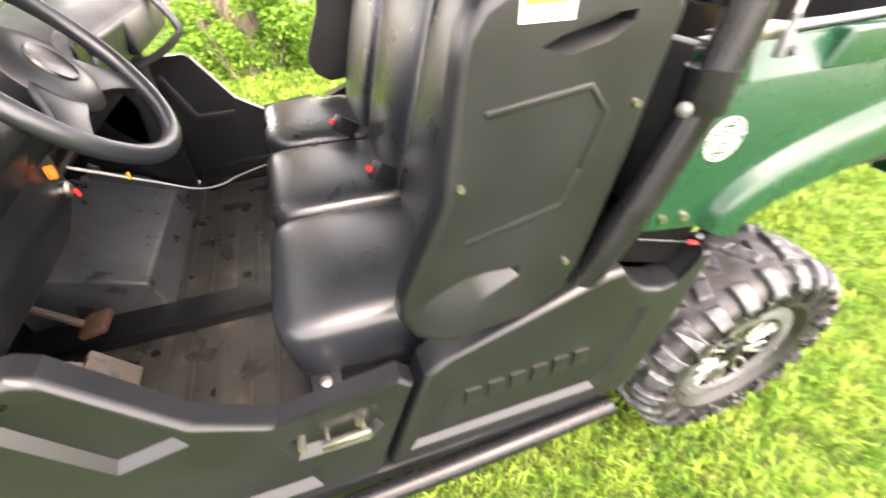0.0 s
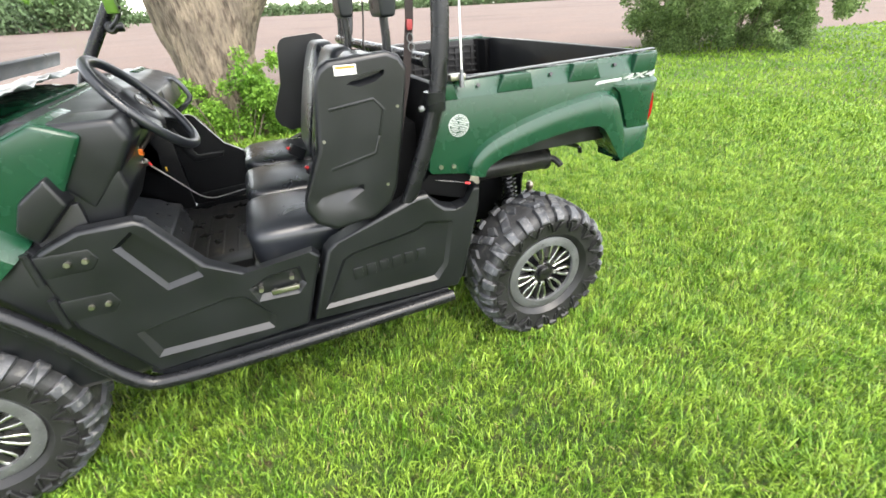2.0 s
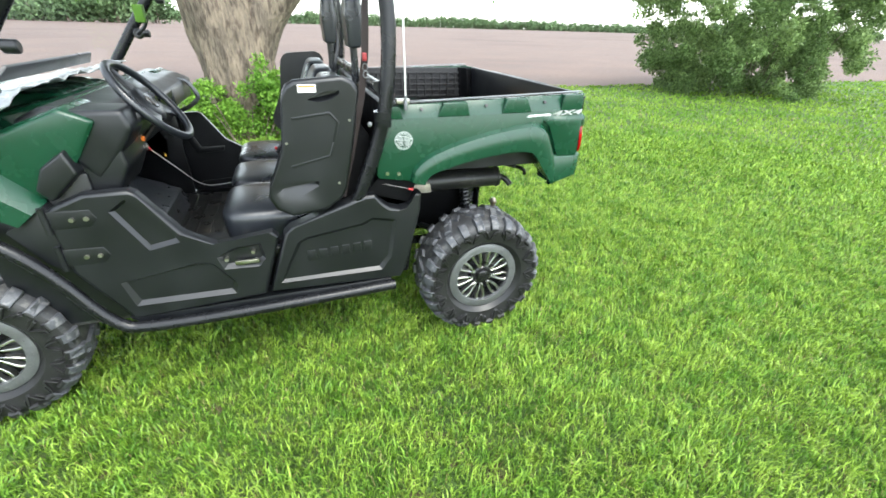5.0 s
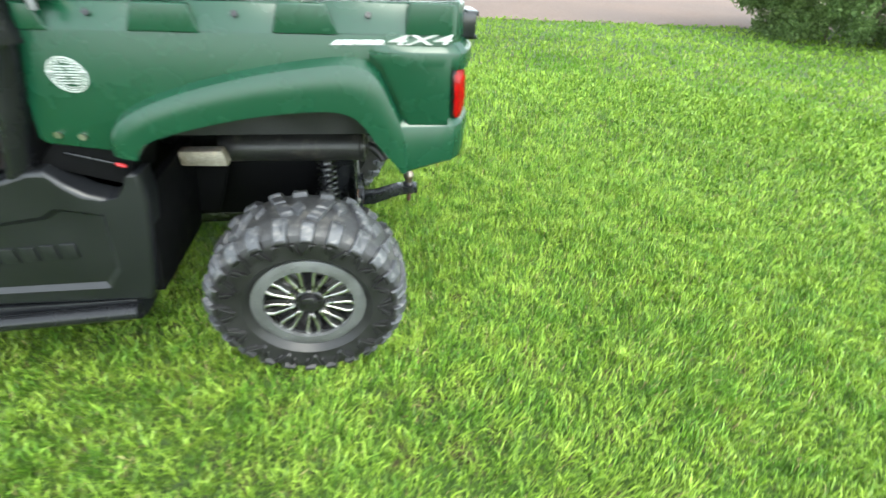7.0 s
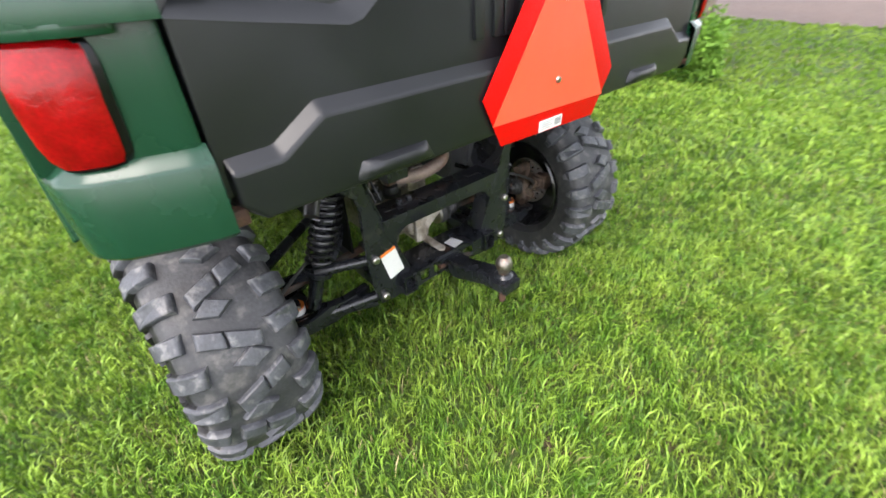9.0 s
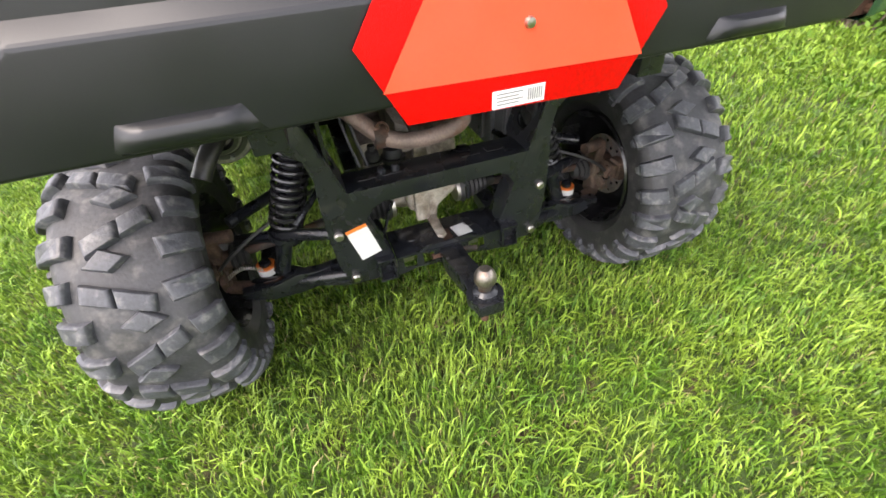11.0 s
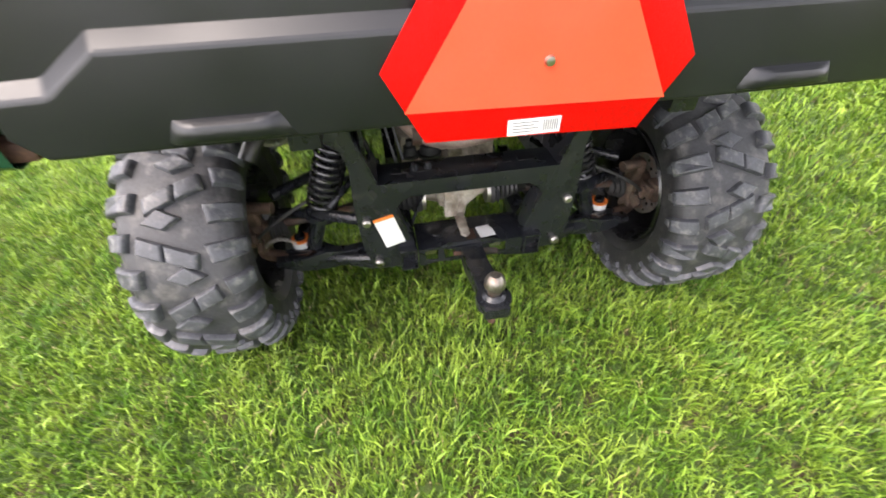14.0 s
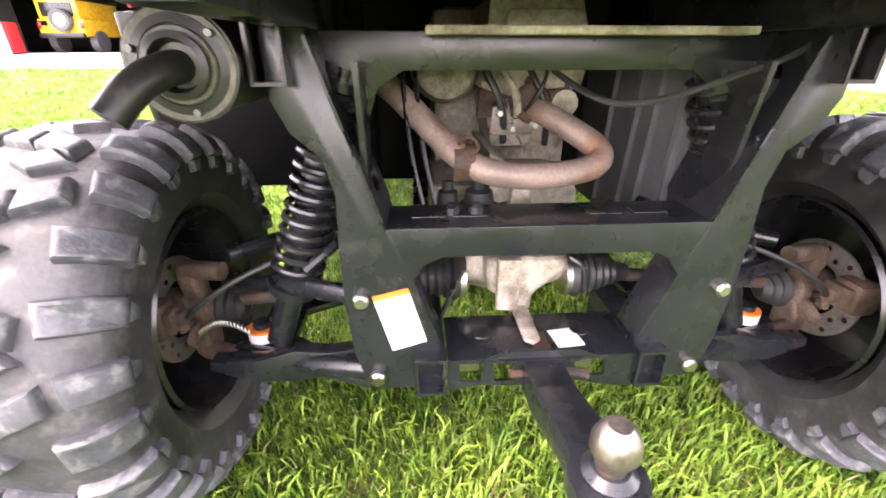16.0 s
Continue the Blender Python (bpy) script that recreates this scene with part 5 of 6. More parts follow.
    for z, cut, sink in ((0.980, 0.40, 0.010), (0.984, 0.26, 0.003), (0.994, 0.15, 0.0), (1.012, 0.09, -0.003), (1.045, 0.05, -0.004), (1.080, 0.03, -0.001), (1.096, 0.07, 0.003), (1.106, 0.16, 0.007), (1.110, 0.30, 0.012)):
        line, outer = [], []
        for k in range(13):
            f = (cut + (1 - cut * 1.6) * k / 12) * 4
            q = run[min(int(f), 3)].lerp(run[min(int(f), 3) + 1], f - min(int(f), 3))
            edge = 0.010 * (abs(k - 6) / 6) ** 6
            f2 = (cut - 0.05 + (1.1 - cut * 1.6) * k / 12) * 4
            i2 = max(0, min(int(f2), 3))
            q2 = run[i2].lerp(run[i2 + 1], f2 - i2)
            outer.append((q2.x - 0.005 - sink * 0.3 - edge * 0.5, q2.y + 0.004 + sink * 0.3 + edge * 0.6, 1.047 + (z - 1.047) * 1.05))
            line.append((q.x - sink * 0.7 - edge * 0.5, q.y + sink * 0.7 + edge * 0.6, z))
        rows.append(line)
        border.append(outer)
    bm = loft(rows)
    bmesh.ops.solidify(bm, geom=bm.faces, thickness=0.012)
    rim = loft(border)
    bmesh.ops.solidify(rim, geom=rim.faces, thickness=0.006)
    part("lamp_gasket", flip(rim, s), GLOSSBLACK, side)
    lamp = part("tail_lamp", flip(bm, s), LENS, side, "red ribbed tail lamp")
    part("lamp_hood", flip(prism([(0.43, -0.788), (0.455, -0.790), (0.482, -0.770), (0.502, -0.722), (0.504, -0.68), (0.44, -0.74)], "z", 1.108, 1.124, 0.004), s), GREEN, side)
# badge strip and lettering on the near flank, round seal
side = bpy.data.objects["bed_side"]
for s, flipx in ((-1, 1), (1, -1)):
    part("badge_strip", flip(prism([(0.150, 1.160), (0.276, 1.163), (0.276, 1.174), (0.165, 1.171)], "y", -0.786, -0.7895, 0.0008), s), SILVER, side)
    fc = bpy.data.curves.new("lettering", "FONT")
    fc.body, fc.size, fc.extrude, fc.shear = "4X4", 0.030, 0.0015, 0.25
    fc.space_character, fc.offset = 1.0, 0.0006
    t_ob = new("lettering_source", fc)
    dep = bpy.context.evaluated_depsgraph_get()
    tm = bpy.data.meshes.new_from_object(t_ob.evaluated_get(dep))
    bpy.data.objects.remove(t_ob)
    tm.materials.clear()
    tm.materials.append(SILVER)
    t_part = part("lettering", tm, SILVER, side, "silver italic 4X4 lettering")
    if s < 0:
        t_part.matrix_basis = pose(0.282, -0.7890, 1.163, 90, -2, 0) @ Matrix.Diagonal((3.0, 1, 1, 1))
    else:
        t_part.matrix_basis = pose(0.436, 0.7890, 1.163, 90, 2, 180) @ Matrix.Diagonal((3.0, 1, 1, 1))


def seal():
    bms = [lathe([(-0.7872, 0.0385), (-0.7888, 0.038), (-0.7888, 0.0358), (-0.7872, 0.0358)], "y", (-0.425, 0, 1.085), 40, True),
           lathe([(-0.7872, 0.0275), (-0.7884, 0.0275), (-0.7884, 0.0262), (-0.7872, 0.0262)], "y", (-0.425, 0, 1.085), 32, True)]
    for k in range(22):
        if k in (0, 11):
            continue
        a = 2 * math.pi * k / 22
        bms.append(box((-0.0016, -0.7884, -0.003), (0.0016, -0.7872, 0.003), 0, None))
        bms[-1].transform(Matrix.Translation((-0.425, 0, 1.085)) @ Matrix.Rotation(a, 4, "Y") @ Matrix.Translation((0.0318, 0.7878, 0)) @ Matrix.Translation((0, -0.7878 * 1, 0)))
    for w in (-1, 1):
        for k in range(7):
            reach = math.sqrt(0.025 ** 2 - (0.006 * (k - 3)) ** 2)
            x0, x1 = sorted((-0.425 + w * 0.002 * (k % 3), -0.425 + w * (reach + 0.016 * (k == 4))))
            bms.append(box((x0, -0.7892, 1.066 + 0.006 * k), (x1, -0.7874, 1.0685 + 0.006 * k), 0))
    return join(*bms)


part("round_decal", seal(), SILVER, side, "round silver winged seal decal")

# tailgate
gate = part("tailgate", lean(prism([(-0.638, 0.898), (-0.608, 0.868), (0.608, 0.868), (0.638, 0.898), (0.638, 1.252), (-0.638, 1.252)], "x", 0.482, 0.507, 0.006, 0, 3), 1.0, 0.03), BLACK, utv, "black grained plastic tailgate")
gate.location.x = -0.018
HOLLOW = [(0.637, 1.119), (0.425, 1.091), (0.404, 1.096), (0.365, 1.125), (0.358, 1.142), (0.380, 1.215), (0.386, 1.250)]
part("outer_face", creased(lean(prism([(-0.637, 0.91), (0.637, 0.91)] + HOLLOW + [(-y, z) for y, z in reversed(HOLLOW)], "x", 0.500, 0.520, 0.0015), 1.0, 0.03), 0.1), BLACK, gate)
LOWER = [(-0.632, 0.968), (-0.565, 0.970), (-0.497, 1.013), (0.497, 1.013), (0.565, 0.970), (0.632, 0.968), (0.632, 0.898), (0.604, 0.868), (-0.604, 0.868), (-0.632, 0.898)]


def sloped_panel(outline, drop, x0, x1):
    """A proud panel whose upper edge slopes back."""
    bm = bmesh.new()
    a = [bm.verts.new((x0, y, z)) for y, z in outline]
    b = [bm.verts.new((x1, y * 0.992, z - (drop if z > 0.93 else -0.004))) for y, z in outline]
    bm.faces.new(b)
    for i in range(len(a)):
        j = (i + 1) % len(a)
        bm.faces.new((a[i], a[j], b[j], b[i]))
    bmesh.ops.recalc_face_normals(bm, faces=bm.faces)
    soften(bm, 0.007, 4)
    return bm


part("lower_panel", creased(sloped_panel(LOWER, 0.024, 0.512, 0.537), 0.15), BLACK, gate)
for s in (-1, 1):
    ridge = [(0.5366, 0.927, 0.120), (0.5300, 0.922, 0.120), (0.5270, 0.915, 0.120), (0.5300, 0.910, 0.122), (0.5440, 0.908, 0.126), (0.5510, 0.904, 0.130), (0.5540, 0.897, 0.137), (0.5538, 0.889, 0.144), (0.5490, 0.882, 0.152), (0.5366, 0.877, 0.162)]
    rows = [[(0.5366 + (x - 0.5366) * (1 - (abs(k) / 8) ** 5), s * 0.384 + wide * k / 16, z) for k in range(-8, 9)] for x, z, wide in ridge]
    part("gate_pull", loft(rows), BLACK, gate)
    # the latch sits in a hollow of the outer face; a ledge falls inward all along its rim
    rim = [Vector((0, y, z)) for y, z in ((-0.637, 1.119), (-0.55, 1.108), (-0.425, 1.091), (-0.404, 1.096), (-0.365, 1.125), (-0.358, 1.142), (-0.380, 1.215), (-0.386, 1.250))]
    hollow = Vector((0, -0.52, 1.235))
    rows = [[p + (hollow - p).normalized() * deep + Vector((x - 0.03 * (p.z - 1.0), 0, 0)) for p in rim] for x, deep in ((0.5215, -0.004), (0.5205, 0.002), (0.5060, 0.026))]
    rows = [[Vector((p.x, max(p.y, -0.637), p.z)) for p in row] for row in rows]
    part("latch_recess", flip(creased(loft(rows), 0.3), s), BLACK, gate)
    latch = part("gate_latch", flip(box((0.500, -0.652, 1.166), (0.532, -0.588, 1.226), 0.005), s), STEEL, gate, "black steel tailgate latch")
    for z in (1.168, 1.224):
        part("latch_bar", flip(box((0.514, -0.682, z - 0.005), (0.546, -0.572, z + 0.005), 0.002), s), STEEL, latch)
    part("latch_cheek", flip(box((0.496, -0.690, 1.166), (0.540, -0.670, 1.226), 0.007), s), STEEL, latch)
    part("latch_handle", flip(prism([(-0.600, 1.186), (-0.500, 1.196), (-0.485, 1.206), (-0.490, 1.224), (-0.600, 1.214)], "x", 0.526, 0.548, 0.004), s), BLACK, latch)
    part("latch_bolt", flip(rod((0.530, -0.612, 1.20), (0.542, -0.612, 1.20), 0.014, 12), s), STEEL, latch)
    for y0 in (0.185, 0.140, 0.115, 0.07):
        part("raised_bar", flip(lean(box((0.514, -y0 - 0.011, 1.04), (0.526, -y0 + 0.011, 1.165), 0.003), 1.0, 0.03), s), BLACK, gate)
    part("bump_stop", flip(join(box((0.470, -0.668, 0.866), (0.522, -0.618, 0.892), 0.006), rod((0.50, -0.660, 0.878), (0.532, -0.660, 0.878), 0.008, 10)), s), RUST, gate, "rusty hinge bracket at the tailgate corner")
part("upper_edge", lean(prism([(-0.36, 1.252), (-0.33, 1.18), (0.33, 1.18), (0.36, 1.252)], "x", 0.512, 0.528, 0.005), 1.0, 0.03), BLACK, gate)
# slow-moving-vehicle triangle
EM = [(-0.196, 0.945), (-0.145, 0.849), (0.165, 0.840), (0.218, 0.937), (0.048, 1.198), (-0.024, 1.202)]
TRI = [(-0.170, 0.893), (0.192, 0.883), (0.021, 1.160), (0.001, 1.160)]
EMX = -0.024
emblem = part("warning_triangle", prism(EM, "x", 0.565, 0.568, 0.001), RED, gate, "red-bordered orange slow vehicle triangle")
emblem.location.x = EMX
part("orange_centre", prism(TRI, "x", 0.5675, 0.5692, 0), ORANGE, emblem, "fluorescent orange centre")
part("maker_label", prism([(-0.031, 0.847), (0.045, 0.847), (0.045, 0.870), (-0.031, 0.870)], "x", 0.5675, 0.5690, 0), WHITE, emblem, "white printed label")
for k in range(4):
    part("print_bar", box((0.5688, -0.025, 0.8510 + 0.0045 * k), (0.5694, 0.013 if k % 2 else 0.007, 0.8528 + 0.0045 * k), 0), GREYINK, emblem)
for k in range(7):
    part("code_bar", box((0.5688, 0.020 + 0.0032 * k, 0.8510), (0.5694, 0.0218 + 0.0032 * k, 0.867), 0), GREYINK, emblem)
for z in (0.945, 1.09):
    part("rivet", lathe([(0.5690, 0.0075), (0.5735, 0.006), (0.5745, 0.001)], "x", (0, 0.016, z), 10), ZINC, emblem)
part("emblem_bracket", box((0.520, -0.02, 0.90), (0.542, 0.03, 1.12), 0.004), STEEL, gate)

# -- chassis tail: two plates joined by cross members --
PLATE = [(-0.315, 0.790), (-0.358, 0.790), (-0.356, 0.700), (-0.338, 0.660), (-0.304, 0.630), (-0.292, 0.580), (-0.296, 0.500), (-0.296, 0.420), (-0.290, 0.330), (-0.272, 0.255), (-0.150, 0.250), (-0.158, 0.335), (-0.2305, 0.528)]


def holed_strip(p, q, x0, x1, holes, t=0.004):
    """A strip that runs from p to q in the y-z plane and from x0 to x1, with oval holes cut through it."""
    bm = bmesh.new()
    d = Vector((q[0] - p[0], q[1] - p[1]))
    cuts = [0.0] + [f for a, b in zip(holes, holes[1:]) for f in [(a[0] + b[0]) / 2]] + [1.0]

    def at(u, x):
        return bm.verts.new((x, p[0] + d.x * u, p[1] + d.y * u))
    for (c, half, wide), u0, u1 in zip(holes, cuts, cuts[1:]):
        xc, ring, rim = (x0 + x1) / 2, [], []
        for k in range(20):
            a = 2 * math.pi * k / 20
            cu, cx = math.cos(a), math.sin(a)
            m = max(abs(cu), abs(cx))
            eu, ex = cu / m, cx / m
            rim.append(at(c + eu * ((u1 - c) if eu > 0 else (c - u0)), xc + ex * (x1 - x0) / 2))
            ring.append(at(c + cu * half * 0.9, xc + cx * wide))
        for k in range(20):
            bm.faces.new((rim[k], rim[(k + 1) % 20], ring[(k + 1) % 20], ring[k]))
    bmesh.ops.remove_doubles(bm, verts=bm.verts, dist=0.0002)
    bmesh.ops.recalc_face_normals(bm, faces=bm.faces)
    bmesh.ops.solidify(bm, geom=bm.faces, thickness=t)
    return bm


chassis = part("chassis", box((-2.3, -0.20, 0.30), (-0.25, 0.20, 0.345), 0.006), STEEL, utv, "black powder coated steel chassis")
for y in (-0.24, 0.24):
    part("rail", box((-0.30, y - 0.02, 0.28), (0.19, y + 0.02, 0.32), 0.005), STEEL, chassis)
for s in (-1, 1):
    plate = part("tail_plate", prism([(s * -y if s > 0 else y, z) for y, z in PLATE], "x", 0.194, 0.203, 0.003), STEEL, chassis)
    part("plate_flange", flip(holed_strip((-0.2305, 0.528), (-0.317, 0.79), 0.075, 0.207, ((0.24, 0.10, 0.030), (0.68, 0.15, 0.034))), s), STEEL, chassis)
    part("plate_flange", flip(prism([(-0.2305, 0.528), (-0.158, 0.335), (-0.153, 0.335), (-0.225, 0.530)], "x", 0.140, 0.207, 0.001), s), STEEL, chassis)
    part("plate_web", flip(prism([(0.20, 0.34), (0.20, 0.25), (0.15, 0.25), (0.115, 0.45), (0.12, 0.74), (0.20, 0.74), (0.175, 0.55), (0.165, 0.45)], "y", -0.258, -0.250, 0.001), s), STEEL, chassis)
    for y, z, r in ((-0.276, 0.556, 0.005), (-0.276, 0.536, 0.006), (-0.252, 0.462, 0.004), (-0.272, 0.47, 0.006), (-0.272, 0.455, 0.006), (-0.246, 0.445, 0.004), (-0.330, 0.745, 0.006)):
        part("plate_hole", flip(rod((0.202, y, z), (0.2045, y, z), r, 10), s), GLOSSBLACK, plate)
    part("plate_bolt", flip(lathe([(0.203, 0.013), (0.212, 0.013), (0.217, 0.009), (0.217, 0.001)], "x", (0, -0.256, 0.280), 10), s), ZINC, plate)
    part("plate_bolt", flip(lathe([(0.203, 0.012), (0.212, 0.012), (0.216, 0.008), (0.216, 0.001)], "x", (0, -0.272, 0.424), 10), s), ZINC, plate)
    # open square tube ends above
    part("bed_pivot_tube", flip(square_tube(-0.45, 0.226, -0.366, -0.326, 0.716, 0.786, 0.0045), s), STEEL, chassis)
    part("receiver_tube", flip(square_tube(0.02, 0.228, -0.196 if s < 0 else -0.204, -0.148 if s < 0 else -0.156, 0.257, 0.325, 0.005), s), STEEL, chassis)
part("cross_member", prism([(0.11, 0.534), (0.206, 0.534), (0.206, 0.490), (0.199, 0.490), (0.199, 0.528), (0.117, 0.528), (0.117, 0.490), (0.11, 0.490)], "y", -0.2305, 0.2305, 0.0012), STEEL, chassis)
for y in (-0.17, -0.11, 0.09, 0.16):
    part("slot", box((0.14, y - 0.025, 0.5335), (0.165, y + 0.025, 0.5355), 0.001), GLOSSBLACK, chassis)
for y in (-0.135, -0.10):
    part("bolt", lathe([(0.534, 0.011), (0.545, 0.011), (0.55, 0.007), (0.55, 0.001)], "z", (0.15, y, 0), 8), STEEL, chassis)
for s in (-1, 1):
    part("gusset", flip(prism([(-0.2305, 0.492), (-0.15, 0.492), (-0.178, 0.478), (-0.200, 0.445)], "x", 0.198, 0.206, 0.001), s), STEEL, chassis)
part("upper_cross_member", prism([(-0.315, 0.775), (0.315, 0.775), (0.290, 0.66), (0.252, 0.66), (0.236, 0.705), (0.20, 0.728), (-0.20, 0.728), (-0.236, 0.705), (-0.252, 0.66), (-0.290, 0.66)], "x", 0.115, 0.122, 0.001), STEEL, chassis)
part("upper_ledge", box((0.112, -0.17, 0.770), (0.165, 0.25, 0.780), 0.001), CAST, chassis)
part("lower_plate", prism([(0.10, -0.145), (0.215, -0.145), (0.215, -0.09), (0.226, -0.06), (0.226, 0.06), (0.215, 0.09), (0.215, 0.158), (0.10, 0.158)], "z", 0.312, 0.318, 0.001), STEEL, chassis)
# front lip: a strip above, a wavy one below, and webs that leave windows between them
part("lower_lip", join(
    prism([(-0.145, 0.318), (-0.09, 0.318), (-0.06, 0.331), (0.06, 0.331), (0.09, 0.318), (0.158, 0.318), (0.158, 0.311), (-0.145, 0.311)], "x", 0.214, 0.220, 0.001),
    prism([(-0.145, 0.278), (-0.10, 0.272), (0.158, 0.278), (0.158, 0.250), (0.11, 0.256), (0.07, 0.266), (-0.05, 0.262), (-0.09, 0.266), (-0.145, 0.256)], "x", 0.213, 0.219, 0.001),
    prism([(-0.145, 0.31), (-0.128, 0.314), (-0.126, 0.27), (-0.145, 0.27)], "x", 0.2135, 0.2185, 0), prism([(-0.088, 0.31), (-0.074, 0.31), (-0.070, 0.27), (-0.092, 0.27)], "x", 0.2135, 0.2185, 0),
    prism([(-0.039, 0.32), (0.056, 0.32), (0.058, 0.27), (-0.043, 0.27)], "x", 0.2135, 0.2185, 0), prism([(0.104, 0.31), (0.158, 0.31), (0.158, 0.27), (0.108, 0.27)], "x", 0.2135, 0.2185, 0)), STEEL, chassis)
for y in (-0.085, 0.085):
    part("slot", lathe([(0.3175, 0.017), (0.3195, 0.016), (0.3195, 0.001)], "z", (0.152, y, 0), 14), GLOSSBLACK, chassis)
for y in (-0.108, 0.082):
    hook = part("hook_plate", box((0.188, y - 0.016, 0.272), (0.193, y + 0.016, 0.318), 0.006), ZINC, chassis, "zinc plated tie-down tab")
    part("bolt", lathe([(0.193, 0.009), (0.199, 0.009), (0.201, 0.006), (0.201, 0.001)], "x", (0, y, 0.300), 8), RING, hook)
part("rust_square", box((0.155, -0.005, 0.318), (0.20, 0.022, 0.3195), 0.0005), RUST, chassis)
part("data_sticker", box((0.15, 0.032, 0.318), (0.198, 0.078, 0.3195), 0.0005, pose(0, 0, 0, 0, 0, 8)), WHITE, chassis, "small white sticker")
part("warning_sticker", join(prism([(-0.256, 0.428), (-0.203, 0.441), (-0.177, 0.346), (-0.230, 0.330)], "x", 0.2035, 0.2045, 0)), WHITE, chassis, "white sticker with an orange band")
part("sticker_band", prism([(-0.256, 0.429), (-0.203, 0.442), (-0.2005, 0.433), (-0.2535, 0.420)], "x", 0.2046, 0.2052, 0), LABELRED, chassis)
# hitch
hitch = part("hitch_bar", join(prism([(0.12, 0.292), (0.30, 0.300), (0.42, 0.344), (0.515, 0.356), (0.515, 0.389), (0.42, 0.388), (0.31, 0.356), (0.12, 0.346)], "y", -0.030, 0.030, 0.004), lathe([(0.367, 0.042), (0.390, 0.042)], "z", (0.475, 0, 0), 24)), STEEL, utv, "black drop hitch bar")
part("hitch_ball", lathe([(0.404, 0.016), (0.412, 0.016), (0.418, 0.019), (0.430, 0.0248), (0.442, 0.0248), (0.454, 0.020), (0.463, 0.012), (0.464, 0.001)], "z", (0.475, 0, 0), 28), WORNBALL, hitch, "worn shiny hitch ball")
part("ball_collar", lathe([(0.390, 0.027), (0.398, 0.029), (0.406, 0.020), (0.407, 0.001)], "z", (0.475, 0, 0), 24), STEEL, hitch)
part("ball_nut", lathe([(0.300, 0.010), (0.340, 0.012), (0.344, 0.022), (0.367, 0.022)], "z", (0.475, 0, 0), 8), RUST, hitch)
part("hitch_pin", tube([(0.24, -0.05, 0.322), (0.24, 0.045, 0.322), (0.255, 0.075, 0.324)], 0.008, 8, 1), RUST, hitch)

# -- rear suspension and drive --
for s in (-1, 1):
    arm = part("lower_arm", flip(join(prism([(0.16, -0.265), (0.19, -0.265), (0.12, -0.44), (0.09, -0.50), (-0.06, -0.50), (-0.10, -0.44), (-0.16, -0.265), (-0.12, -0.265), (-0.04, -0.42), (0.05, -0.42)], "z", 0.245, 0.262, 0.004), tube([(0.175, -0.255, 0.275), (0.12, -0.42, 0.258), (0.08, -0.52, 0.25)], 0.018, 18, 2), prism([(-0.262, 0.296), (-0.34, 0.286), (-0.40, 0.292), (-0.46, 0.275), (-0.545, 0.276), (-0.548, 0.258), (-0.48, 0.228), (-0.40, 0.226), (-0.34, 0.236), (-0.262, 0.252)], "x", 0.112, 0.142, 0.004)), s), STEEL, utv, "black lower suspension arm")
    part("arm_bolt", flip(rod((0.11, -0.475, 0.262), (0.125, -0.48, 0.262), 0.010, 8), s), ZINC, arm)
    part("upper_arm", flip(join(tube([(0.19, -0.265, 0.424), (0.10, -0.42, 0.402), (0.04, -0.53, 0.375)], 0.016, 18, 2), tube([(-0.17, -0.265, 0.43), (-0.06, -0.42, 0.425), (0.02, -0.53, 0.42)], 0.016, 18, 2)), s), STEEL, utv, "black upper suspension arm")
    part("sway_link", flip(tube([(0.14, -0.36, 0.46), (0.10, -0.30, 0.50), (0.0, -0.24, 0.52)], 0.009, 8, 1), s), STEEL, utv)
    knuckle = part("knuckle", flip(join(
        lathe([(-0.64, 0.040), (-0.605, 0.042), (-0.60, 0.034), (-0.575, 0.034), (-0.57, 0.027), (-0.545, 0.025)], "y", (0, 0, 0.338), 20),
        prism([(-0.022, 0.245), (0.030, 0.245), (0.038, 0.285), (0.026, 0.315), (0.020, 0.365), (0.030, 0.405), (0.024, 0.438), (-0.012, 0.438), (-0.020, 0.395), (-0.028, 0.335)], "y", -0.605, -0.572, 0.010, 0.004, 3),
        rod((0.01, -0.59, 0.424), (0.02, -0.525, 0.424), 0.017, 14), rod((0.02, -0.585, 0.258), (0.05, -0.515, 0.258), 0.019, 14),
        prism([(0.02, 0.30), (0.062, 0.292), (0.070, 0.312), (0.03, 0.335)], "y", -0.592, -0.578, 0.003)), s), KNUCKLE, utv, "rusty wheel knuckle")
    part("brake_disc", flip(lathe([(-0.632, 0.055), (-0.632, 0.099), (-0.626, 0.099), (-0.626, 0.055)], "y", (0, 0, 0.338), 40, True), s), ROTOR, knuckle, "drilled worn steel brake disc")
    for a in range(20):
        r, g = (0.086, 0.314 * a) if a % 2 else (0.071, 0.314 * a)
        part("disc_hole", flip(rod((r * math.cos(g), -0.6275, 0.338 + r * math.sin(g)), (r * math.cos(g), -0.6248, 0.338 + r * math.sin(g)), 0.0052, 8), s), GLOSSBLACK, knuckle)
    caliper = part("brake_caliper", flip(join(box((0.052, -0.650, 0.335), (0.108, -0.600, 0.398), 0.012), box((0.048, -0.604, 0.345), (0.100, -0.586, 0.388), 0.008), rod((0.075, -0.588, 0.366), (0.075, -0.575, 0.366), 0.015, 14), box((0.030, -0.602, 0.325), (0.066, -0.590, 0.350), 0.004)), s), KNUCKLE, knuckle, "grimy cast brake caliper")
    part("caliper_bolt", flip(rod((0.052, -0.600, 0.340), (0.052, -0.578, 0.340), 0.007, 6), s), ZINC, caliper)
